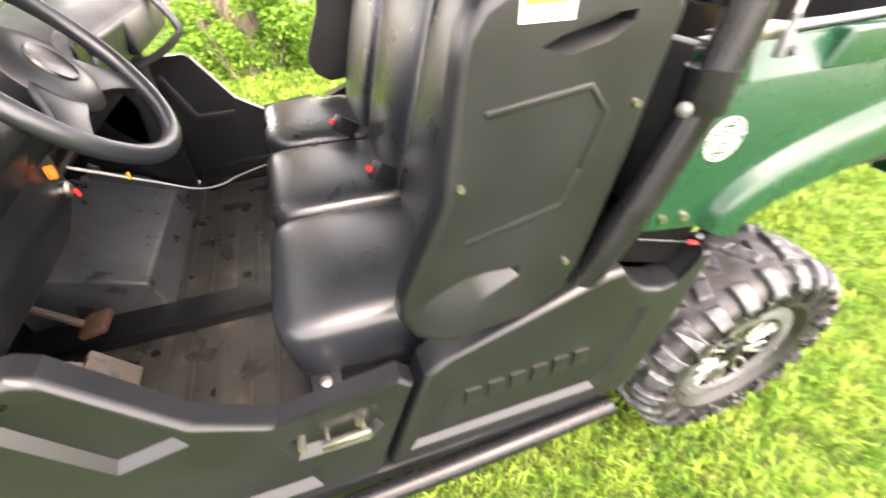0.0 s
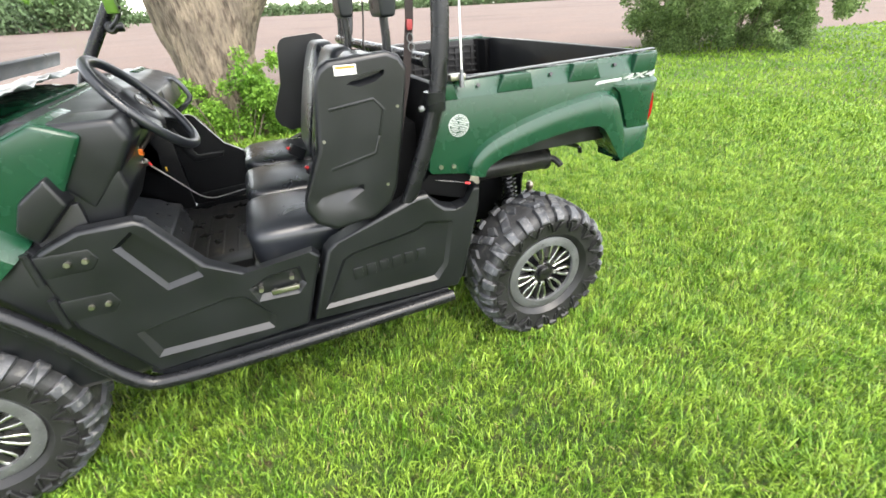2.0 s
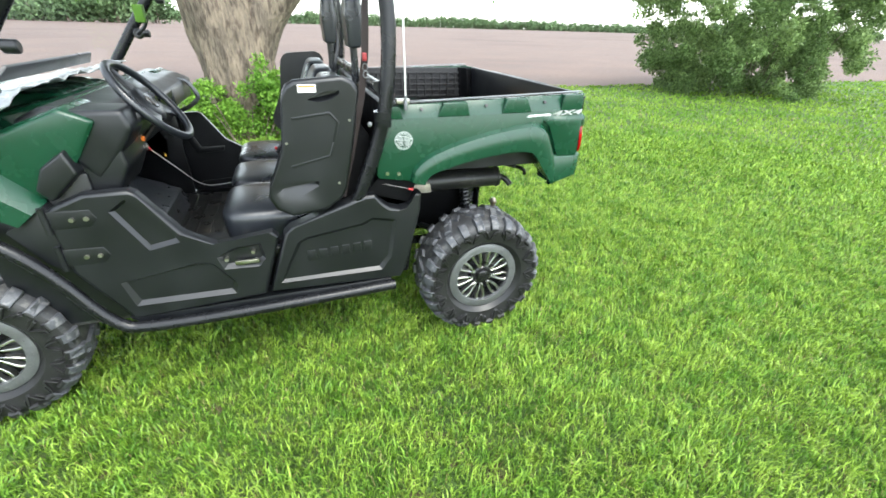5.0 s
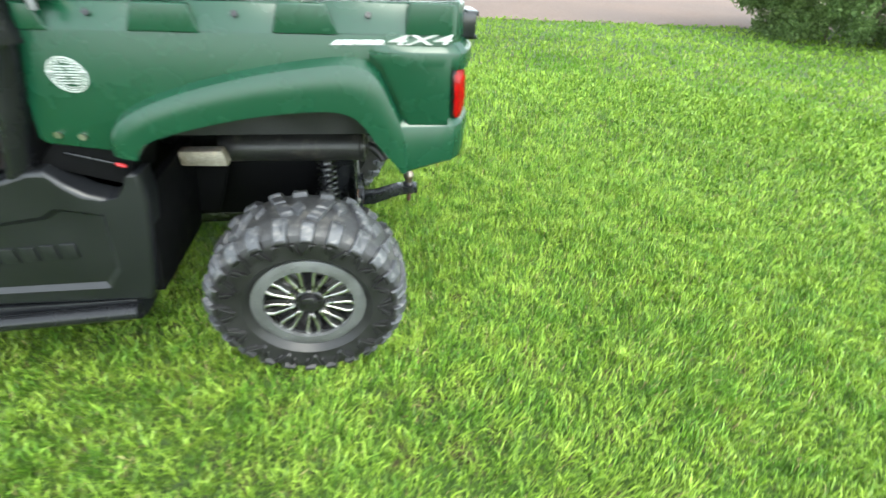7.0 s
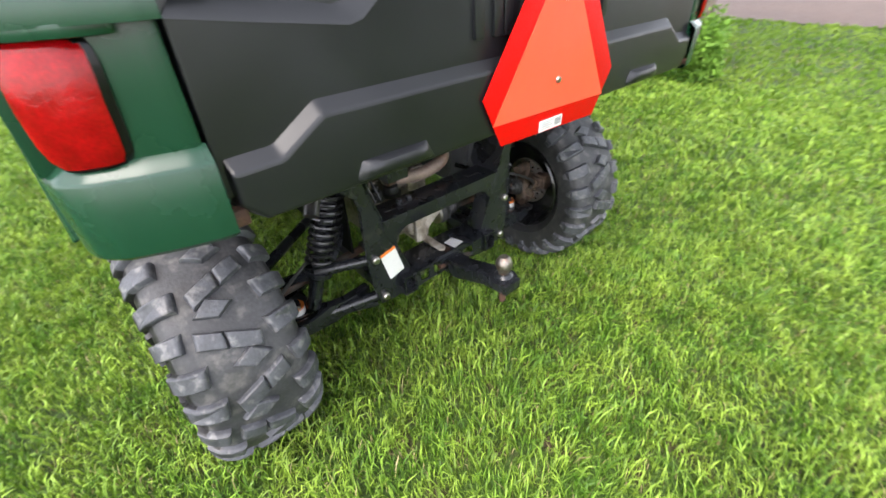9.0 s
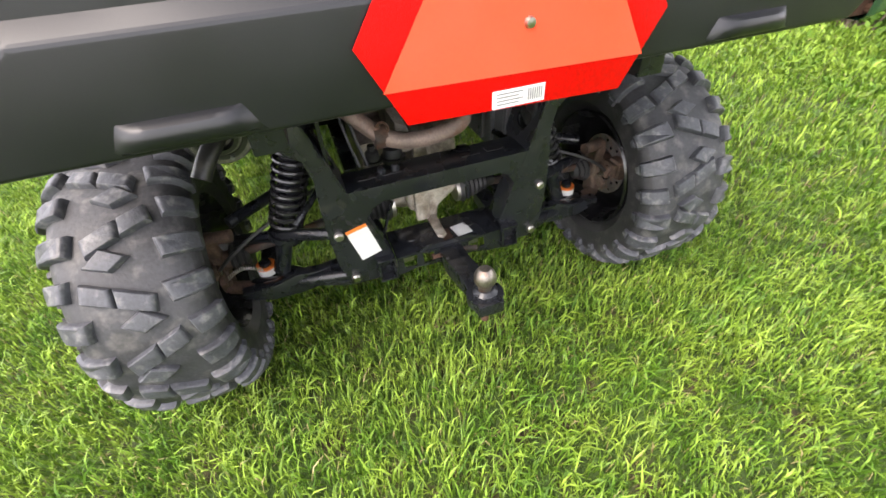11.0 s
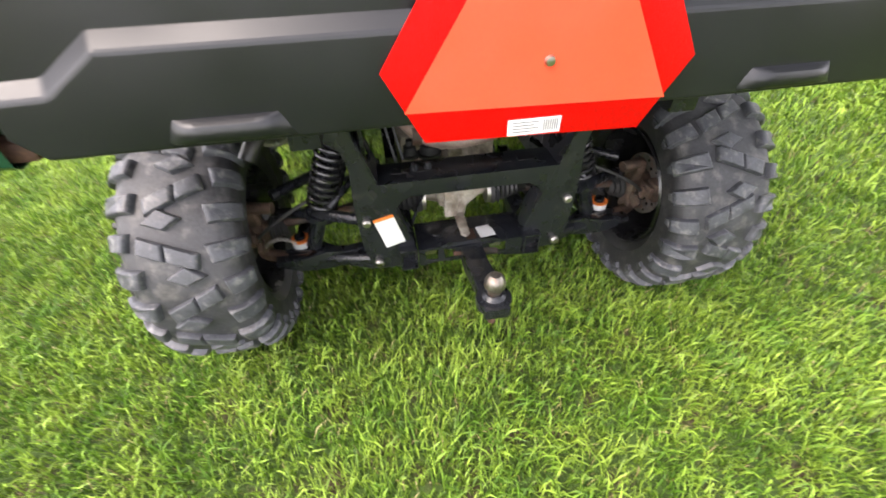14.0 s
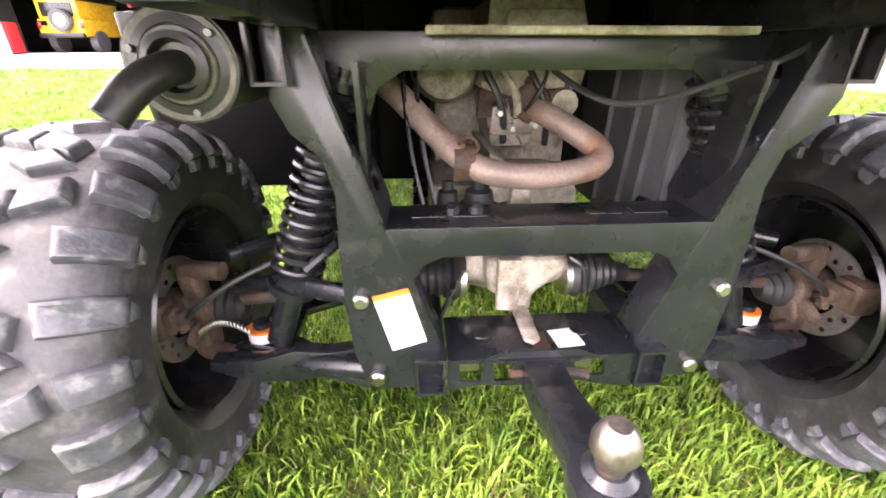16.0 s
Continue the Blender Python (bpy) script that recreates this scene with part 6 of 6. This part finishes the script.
    part("hub_boot", flip(lathe([(-0.552, 0.036), (-0.545, 0.040), (-0.538, 0.030), (-0.530, 0.034), (-0.523, 0.025), (-0.515, 0.028), (-0.505, 0.017)], "y", (0, 0, 0.340), 20), s), BOOT, knuckle, "ribbed rubber boot")
    part("brake_hose", flip(tube([(0.075, -0.572, 0.366), (0.085, -0.54, 0.40), (0.07, -0.47, 0.44), (0.04, -0.38, 0.47), (0.0, -0.27, 0.50)], 0.005, 8, 2), s), BOOT, knuckle)
    joint = part("ball_joint", flip(lathe([(0.262, 0.024), (0.285, 0.026), (0.292, 0.018), (0.315, 0.016), (0.318, 0.001)], "z", (0.055, -0.478, 0), 14), s), STEEL, utv)
    part("joint_label", flip(lathe([(0.280, 0.0268), (0.300, 0.0268)], "z", (0.055, -0.478, 0), 16), s), WHITE, joint, "white and orange tape round the ball joint")
    part("joint_band", flip(lathe([(0.300, 0.0270), (0.305, 0.0270)], "z", (0.055, -0.478, 0), 16), s), LABELRED, joint)
    if s < 0:
        part("return_spring", tube([(0.07 + 0.0055 * math.cos(k * 0.9), -0.478 - 0.0008 * k, 0.328 + 0.022 * math.sin(k * 0.0285) + 0.0055 * math.sin(k * 0.9)) for k in range(111)], 0.0014, 5, 0), ZINC, utv)
    axle = part("half_shaft", flip(rod((0.0, -0.20, 0.375), (0.0, -0.52, 0.345), 0.013, 12), s), RUST, utv, "rusty half shaft")
    prof = [(-0.10, 0.038)]
    for k in range(6):
        prof += [(-0.115 - 0.015 * k, 0.046 - 0.004 * k), (-0.1225 - 0.015 * k, 0.036 - 0.003 * k)]
    part("boot", flip(lathe(prof + [(-0.22, 0.015)], "y", (0, 0, 0.380), 24), s), BOOT, axle, "ribbed rubber boot")
    part("clamp_band", flip(lathe([(-0.093, 0.040), (-0.107, 0.040)], "y", (0, 0, 0.380), 24), s), ZINC, axle)
    # coil-over shock
    top, foot = Vector((0.062, -0.270 if s < 0 else -0.258, 0.755)), Vector((0.055, -0.436 if s < 0 else -0.42, 0.30))
    ax = (top - foot).normalized()
    u = ax.orthogonal().normalized()
    w = ax.cross(u)
    coil = []
    turns, n = 14, 18
    for k in range(turns * n + 1):
        f = k / (turns * n)
        a = 2 * math.pi * k / n
        coil.append(foot + (top - foot) * (0.30 + 0.63 * f) + 0.0385 * (math.cos(a) * u + math.sin(a) * w))
    shock = part("shock_absorber", flip(join(rod(foot, foot.lerp(top, 0.45), 0.022, 14), rod(foot.lerp(top, 0.4), top, 0.028, 14), rod(foot.lerp(top, 0.23), foot.lerp(top, 0.26), 0.042, 18), rod(foot.lerp(top, 0.94), foot.lerp(top, 0.97), 0.042, 18)), s), STEEL, utv, "black coil-over shock absorber")
    part("coil_spring", flip(tube(coil, 0.0060, 8, 0), s), SPRING, shock, "glossy black coil spring")
    part("inner_mudguard", flip(prism([(-0.45, 0.50), (-0.42, 0.90), (0.30, 0.95), (0.28, 0.86), (-0.22, 0.80), (-0.34, 0.50)], "y", -0.40, -0.39, 0.003), s), LINER, utv)
    part("mudflap", flip(prism([(-0.445, 0.45), (-0.39, 0.79), (-0.36, 0.79), (-0.415, 0.45)], "y", -0.79, -0.40, 0.004), s), LINER, utv)
diff = part("differential", join(prism([(-0.062, 0.43), (0.082, 0.43), (0.085, 0.402), (0.025, 0.355), (0.022, 0.318), (-0.03, 0.318), (-0.034, 0.35), (-0.060, 0.365)], "x", -0.08, 0.10, 0.014, 0, 3), lathe([(-0.095, 0.045), (-0.06, 0.055), (0.06, 0.055), (0.095, 0.045)], "y", (0, 0, 0.38), 20)), CAST, utv, "dusty cast aluminium rear differential")
part("casting_web", box((0.10, -0.045, 0.335), (0.118, -0.005, 0.435), 0.006), CAST, diff)
part("mount_tab", prism([(0.09, -0.014), (0.195, -0.012), (0.204, 0.0), (0.195, 0.014), (0.09, 0.015)], "z", 0.324, 0.334, 0.003), CAST, diff)
part("breather_hose", tube([(0.08, -0.10, 0.40), (0.10, -0.125, 0.36), (0.11, -0.14, 0.33), (0.12, -0.15, 0.31)], 0.005, 6, 2), STEEL, diff)
part("breather_hose", tube([(0.08, 0.09, 0.42), (0.10, 0.115, 0.41), (0.10, 0.12, 0.36)], 0.004, 6, 2), STEEL, diff)
# exhaust
part("exhaust_pipe", tube([(-0.20, -0.03, 0.672), (-0.10, 0.0, 0.668), (-0.03, 0.04, 0.655), (0.03, 0.09, 0.626), (0.062, 0.128, 0.600), (0.085, 0.110, 0.580), (0.10, 0.05, 0.572), (0.11, -0.03, 0.573), (0.095, -0.095, 0.585), (0.06, -0.15, 0.632), (0.0, -0.22, 0.70), (-0.10, -0.32, 0.75), (-0.15, -0.40, 0.75)], 0.0205, 16, 3), PIPE, utv, "heat-stained rusty exhaust pipe bend")
part("pipe_clamp", join(lathe([(-0.016, 0.028), (0.016, 0.028)], "y", (0.085, -0.105, 0.590), 18), tube([(0.09, -0.115, 0.618), (0.105, -0.10, 0.638), (0.11, -0.085, 0.623), (0.105, -0.09, 0.608)], 0.003, 5, 1)), RUST, utv)
muff = part("muffler", lathe([(-0.26, 0.03), (-0.255, 0.050), (0.205, 0.053), (0.212, 0.058), (0.222, 0.058), (0.226, 0.040), (0.218, 0.036), (0.218, 0.001)], "x", (0, -0.418, 0.748), 32), MUFFLER, utv, "dark round muffler")
part("end_plate", lathe([(0.2265, 0.0385), (0.2285, 0.037), (0.2285, 0.031), (0.2225, 0.030)], "x", (0, -0.418, 0.748), 32, True), MUFFLEREND, muff, "dusty olive muffler end plate")
part("end_face", lathe([(0.2222, 0.0565), (0.2240, 0.055), (0.2240, 0.040)], "x", (0, -0.418, 0.748), 32), MUFFLEREND, muff)
part("end_ring", lathe([(0.222, 0.030), (0.236, 0.033), (0.238, 0.026), (0.226, 0.022)], "x", (0, -0.418, 0.748), 24, True), MUFFLER, muff)
part("tail_pipe", tube([(0.21, -0.418, 0.748), (0.25, -0.424, 0.745), (0.275, -0.44, 0.732), (0.295, -0.458, 0.705)], 0.0165, 14, 2), MUFFLER, muff)
for a in (40, 160, 280):
    part("end_screw", rod((0.222, -0.418 + 0.047 * math.cos(radians(a)), 0.748 + 0.047 * math.sin(radians(a))), (0.230, -0.418 + 0.047 * math.cos(radians(a)), 0.748 + 0.047 * math.sin(radians(a))), 0.004, 8), RING, muff)
part("heat_shield", prism([(-0.36, 0.752), (-0.22, 0.748), (-0.23, 0.80), (-0.36, 0.80)], "y", -0.55, -0.50, 0.008), CAST, utv)
# engine seen through the tail
engine = part("engine", join(box((-0.46, -0.14, 0.46), (-0.30, 0.18, 0.86), 0.03), lathe([(-0.34, 0.066), (-0.15, 0.064), (-0.125, 0.054), (-0.11, 0.03), (-0.108, 0.001)], "x", (0, -0.122, 0.748), 20), prism([(-0.062, 0.715), (0.0, 0.698), (0.06, 0.712), (0.125, 0.715), (0.135, 0.78), (0.11, 0.86), (-0.05, 0.86)], "x", -0.30, -0.10, 0.010), prism([(-0.03, 0.60), (0.05, 0.60), (0.07, 0.66), (0.05, 0.71), (-0.05, 0.70)], "x", -0.30, -0.15, 0.012), prism([(-0.055, 0.62), (-0.02, 0.60), (0.0, 0.53), (-0.05, 0.52)], "x", -0.25, -0.02, 0.008), rod((-0.3, 0.09, 0.69), (-0.08, 0.09, 0.69), 0.024, 12)), ENGINE, utv, "dusty engine and gearbox castings")
for y, z, r in ((-0.05, 0.735, 0.010), (0.03, 0.725, 0.012), (0.09, 0.755, 0.009), (-0.02, 0.68, 0.011), (0.045, 0.665, 0.013), (0.10, 0.72, 0.008)):
    part("engine_bolt", lathe([(-0.15, r), (-0.085, r), (-0.08, r * 0.6), (-0.08, 0.001)], "x", (0, y, z), 8), RUST if r > 0.0105 else ZINC, engine)
part("rocker_cover", prism([(-0.03, 0.79), (0.11, 0.79), (0.10, 0.84), (-0.02, 0.84)], "x", -0.14, -0.085, 0.008), ENGINE, engine)
part("exhaust_flange", prism([(-0.06, 0.655), (0.03, 0.66), (0.035, 0.71), (-0.055, 0.715)], "x", -0.16, -0.148, 0.006), RUST, engine)
part("gearbox", join(box((-0.40, -0.15, 0.36), (-0.10, 0.15, 0.54), 0.03), lathe([(-0.10, 0.05), (0.0, 0.045)], "x", (0, -0.02, 0.47), 16)), ENGINE, engine)
part("prop_shaft", rod((-0.9, 0, 0.40), (-0.05, 0, 0.40), 0.018), STEEL, utv)
for y, z, r in ((-0.045, 0.66, 0.007), (0.035, 0.655, 0.006)):
    part("hose", tube([(-0.16, y, z + 0.14), (-0.08, y - 0.02, z + 0.10), (-0.06, y + 0.02, z + 0.03), (-0.10, y + 0.03, z - 0.04)], r, 8, 2), BOOT, engine)
part("pale_hose", tube([(-0.10, -0.035, 0.80), (-0.07, -0.030, 0.745), (-0.06, -0.005, 0.715), (-0.075, 0.004, 0.675), (-0.12, 0.01, 0.655)], 0.0075, 10, 2), CAST, engine, "dusty pale hose")
bracket = part("engine_bracket", join(prism([(-0.045, 0.640), (0.030, 0.636), (0.050, 0.655), (0.036, 0.672), (0.0, 0.664), (-0.02, 0.690), (-0.040, 0.686)], "x", -0.088, -0.078, 0.003), box((-0.12, -0.042, 0.636), (-0.078, 0.034, 0.643), 0.002)), ROTOR, engine, "worn steel engine bracket")
for y, z in ((-0.030, 0.676), (0.034, 0.655), (-0.006, 0.650)):
    part("bracket_bolt", lathe([(-0.08, 0.008), (-0.068, 0.008), (-0.066, 0.005), (-0.060, 0.005), (-0.060, 0.001)], "x", (0, y, z), 6), ZINC, bracket)
part("exhaust_spring", tube([(-0.062 + 0.006 * math.cos(k * 0.9), -0.020 + 0.00030 * k, 0.700 - 0.00085 * k + 0.002 * math.sin(k * 0.9)) for k in range(78)], 0.0013, 5, 0), ZINC, engine)
part("spring_hook", tube([(-0.062, 0.003, 0.636), (-0.05, 0.008, 0.628), (-0.03, 0.006, 0.620)], 0.002, 6, 1), ZINC, engine)
part("fuel_line", tube([(-0.10, 0.045, 0.79), (-0.06, 0.050, 0.745), (-0.05, 0.030, 0.705), (-0.07, 0.015, 0.680)], 0.0035, 6, 2), BOOT, engine)
part("exhaust_collar", lathe([(-0.012, 0.030), (-0.009, 0.034), (0.009, 0.034), (0.012, 0.030)], "x", (-0.085, 0.03, 0.690), 18), RUST, engine)
part("mount_foot", prism([(-0.020, 0.520), (0.022, 0.520), (0.016, 0.562), (0.004, 0.592), (-0.014, 0.590)], "x", -0.01, 0.012, 0.004), CAST, engine)
for y, r in ((-0.07, 0.028), (-0.125, 0.020)):
    part("engine_mount", lathe([(0.520, r * 1.25), (0.528, r * 1.25), (0.530, r), (0.552, r * 0.86), (0.556, 0.010), (0.570, 0.010), (0.570, 0.001)], "z", (-0.015, y, 0), 16), BOOT, engine)
# Right board toned as if lit, left one black as if in shade.
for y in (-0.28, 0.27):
    part("side_board", prism([(-0.45, 0.42), (0.06, 0.42), (0.06, 0.78), (-0.45, 0.80)], "y", y, y + 0.008, 0.003), LITPANEL if y > 0 else LINER, utv)
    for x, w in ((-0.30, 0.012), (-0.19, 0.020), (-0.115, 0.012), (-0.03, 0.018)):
        part("board_rib", prism([(x, 0.44), (x + w, 0.44), (x + w + 0.03, 0.77), (x + 0.03, 0.77)], "y", y - 0.012 if y > 0 else y + 0.007, y + 0.001 if y > 0 else y + 0.020, 0.003), LITPANEL if y > 0 else LINER, utv)
part("wiring_loom", tube([(0.16, 0.40, 0.85), (0.15, 0.35, 0.815), (0.15, 0.30, 0.771), (0.15, 0.236, 0.751), (0.15, 0.17, 0.728), (0.15, 0.10, 0.711), (0.14, 0.05, 0.72), (0.06, 0.02, 0.75)], 0.0042, 8, 2), BOOT, utv, "black cable across the tail frame")
for y in (-0.17, -0.15):
    part("brake_line", tube([(0.05, y, 0.55), (0.02, y - 0.02, 0.64), (-0.02, y - 0.03, 0.78)], 0.004, 6, 2), STEEL, utv)
part("bed_underside", box((-0.45, -0.60, 0.905), (0.46, 0.60, 0.93), 0.006), LINER, utv)
for y in (-0.32, 0.32):
    part("bed_runner", box((-0.45, y - 0.025, 0.80), (0.42, y + 0.025, 0.905), 0.004), STEEL, utv)
part("bed_hook", tube([(0.10, -0.56, 0.90), (0.24, -0.56, 0.86), (0.30, -0.56, 0.84), (0.31, -0.56, 0.81)], 0.010, 8, 1), STEEL, utv)
# bed latch lever behind the quarter panel
for s in (-1, 1):
    part("quarter_pocket", flip(prism([(-0.60, 0.858), (-0.40, 0.795), (-0.36, 0.90), (-0.54, 0.92)], "y", -0.60, -0.765, 0.01), s), LINER, utv)
part("bed_release", tube([(-0.52, -0.77, 0.895), (-0.45, -0.78, 0.880), (-0.40, -0.785, 0.868)], 0.0026, 6, 1), STEEL, utv)
part("release_knob", tube([(-0.405, -0.785, 0.869), (-0.385, -0.787, 0.864)], 0.005, 8, 0), BUTTON, utv)

# -- front suspension seen behind the near wheel --
for s in (-1, 1):
    part("front_arm", flip(tube([(-2.0, -0.25, 0.36), (-2.1, -0.45, 0.33), (-2.14, -0.58, 0.30)], 0.018, 10, 1), s), STEEL, utv)
    part("front_arm", flip(tube([(-2.25, -0.25, 0.50), (-2.18, -0.45, 0.46), (-2.14, -0.58, 0.43)], 0.016, 10, 1), s), STEEL, utv)
    coil = [Vector((-2.08 + 0.0 * k, -0.40, 0.40)) + Vector((0.04 * math.cos(k * 0.45), 0.04 * math.sin(k * 0.45) + 0.0008 * k, 0.0032 * k)) for k in range(140)]
    fs = part("front_shock", flip(rod((-2.08, -0.40, 0.36), (-2.08, -0.30, 0.92), 0.022, 12), s), STEEL, utv)
    part("coil_spring", flip(tube(coil, 0.006, 6, 0), s), SPRING, fs)
    part("front_knuckle", flip(box((-2.19, -0.60, 0.25), (-2.09, -0.55, 0.46), 0.012), s), RUST, utv)
part("nose", prism([(-2.68, 0.55), (-2.66, 0.86), (-2.30, 0.92), (-1.95, 0.90), (-1.95, 0.50), (-2.4, 0.45)], "y", -0.36, 0.36, 0.02), LINER, utv)

# -- near-side mirror, phone holder, antenna --
mirror = part("side_mirror", prism([(-0.042, -0.03), (-0.040, 0.070), (-0.020, 0.092), (0.014, 0.090), (0.030, 0.060), (0.034, -0.01), (0.022, -0.045)], "y", -0.022, 0.022, 0.012, 0, 3), BLACK, utv, "tall black folding side mirror")
mirror.location = (-1.735, -0.85, 1.52)
part("mirror_glass", prism([(-0.018, -0.03), (0.010, -0.04), (0.012, -0.125), (-0.012, -0.145)], "y", 0.004, 0.010, 0.002), ALLOY, mirror, "mirror glass")
part("mirror_arm", join(tube([(-0.030, 0.0, 0.0), (-0.032, 0.010, -0.10), (-0.026, 0.05, -0.19)], 0.014, 10, 2), tube([(0.022, 0.0, -0.02), (0.026, 0.015, -0.09), (0.010, 0.06, -0.165)], 0.014, 10, 2), box((-0.045, 0.03, -0.225), (0.030, 0.085, -0.165), 0.010)), BLACK, mirror)
light = part("spot_lamp", lathe([(-0.045, 0.02), (-0.03, 0.038), (0.02, 0.042), (0.024, 0.036), (0.018, 0.001)], "x", (-1.86, -0.86, 1.28), 18), BLACK, utv, "small black round spot lamp")
part("lamp_bracket", box((-1.88, -0.86, 1.20), (-1.84, -0.77, 1.25), 0.006), BLACK, light)
part("phone_holder", join(lathe([(-0.02, 0.02), (0.0, 0.03), (0.02, 0.02)], "y", (-1.66, 0.72, 1.43), 12), tube([(-1.66, 0.70, 1.43), (-1.60, 0.66, 1.47), (-1.58, 0.64, 1.52)], 0.010, 8, 1)), BLACK, utv)
part("green_box", box((-1.63, 0.60, 1.49), (-1.58, 0.66, 1.58), 0.008), BRIGHTLEAF, utv, "lime green accessory on the cage tube")
part("antenna_base", lathe([(1.215, 0.008), (1.245, 0.008), (1.25, 0.006), (1.27, 0.005)], "z", (-0.42, -0.81, 0), 12), RING, utv)
part("antenna_rod", rod((-0.42, -0.81, 1.27), (-0.435, -0.81, 2.05), 0.0036, 8), CORD, utv, "thin white whip antenna")
part("antenna_nut", box((-0.455, -0.80, 1.235), (-0.40, -0.77, 1.255), 0.004), ZINC, utv)

# crumpled sheet on the cowl
sheet_v, sheet_f = [], []
for j in range(31):
    for i in range(17):
        x, y = -2.08 + 0.35 * i / 16, -0.75 + 1.36 * j / 30
        q = Vector((x * 7, y * 7, 0.4))
        hump = 0.020 * noise.noise(q) + 0.012 * noise.noise(q * 2.7) + 0.006 * noise.noise(q * 6)
        sheet_v.append((x + 0.01 * noise.noise(q + Vector((3, 1, 2))), y + 0.012 * noise.noise(q * 0.8), 1.225 + 0.16 * (x + 2.08) + abs(hump) * 1.6 - 0.28 * max(0.0, -0.60 - y)))
for j in range(30):
    for i in range(16):
        a = j * 17 + i
        sheet_f.append((a, a + 1, a + 18, a + 17))
cover = tagged(raw("plastic_sheet", sheet_v, sheet_f, FILM, smooth=True), "crumpled pale plastic sheet lying on the green cowl", "plastic sheet")
thick = cover.modifiers.new("thickness", "SOLIDIFY")
thick.thickness, thick.offset = 0.004, -1

# loose thing in the bed
strap = root("tow_strap", "coiled yellow tow strap lying in the bed", "strap", (0.10, 0.30, 0.966))
part("webbing", tube([(0.16 * math.cos(a * 0.5) * (1 + 0.002 * a), 0.07 * math.sin(a * 0.5) * (1 + 0.004 * a), 0.013 + 0.0009 * a) for a in range(60)], 0.012, 7, 1), YELLOW, strap)

# the tail assembly sits a little ahead of the axle's drawn datum
TAIL = {"chassis": -0.034, "hitch_bar": -0.058, "lower_arm": -0.042, "upper_arm": -0.042, "sway_link": -0.042, "ball_joint": -0.036,
        "differential": -0.042, "exhaust_pipe": -0.040, "pipe_clamp": -0.040, "half_shaft": 0.0, "muffler": -0.012}
RAISE = {"chassis": 0.024, "hitch_bar": -0.012, "exhaust_pipe": 0.026, "pipe_clamp": 0.026, "lower_arm": 0.012, "upper_arm": 0.016, "differential": 0.022, "half_shaft": 0.008, "muffler": 0.014}
for ob in utv.children:
    ob.location.x += TAIL.get(ob.name.split(".")[0], 0.0)
    ob.location.y += {"chassis": 0.007, "hitch_bar": 0.010}.get(ob.name, 0.0)
    ob.location.z += RAISE.get(ob.name.split(".")[0], 0.0)
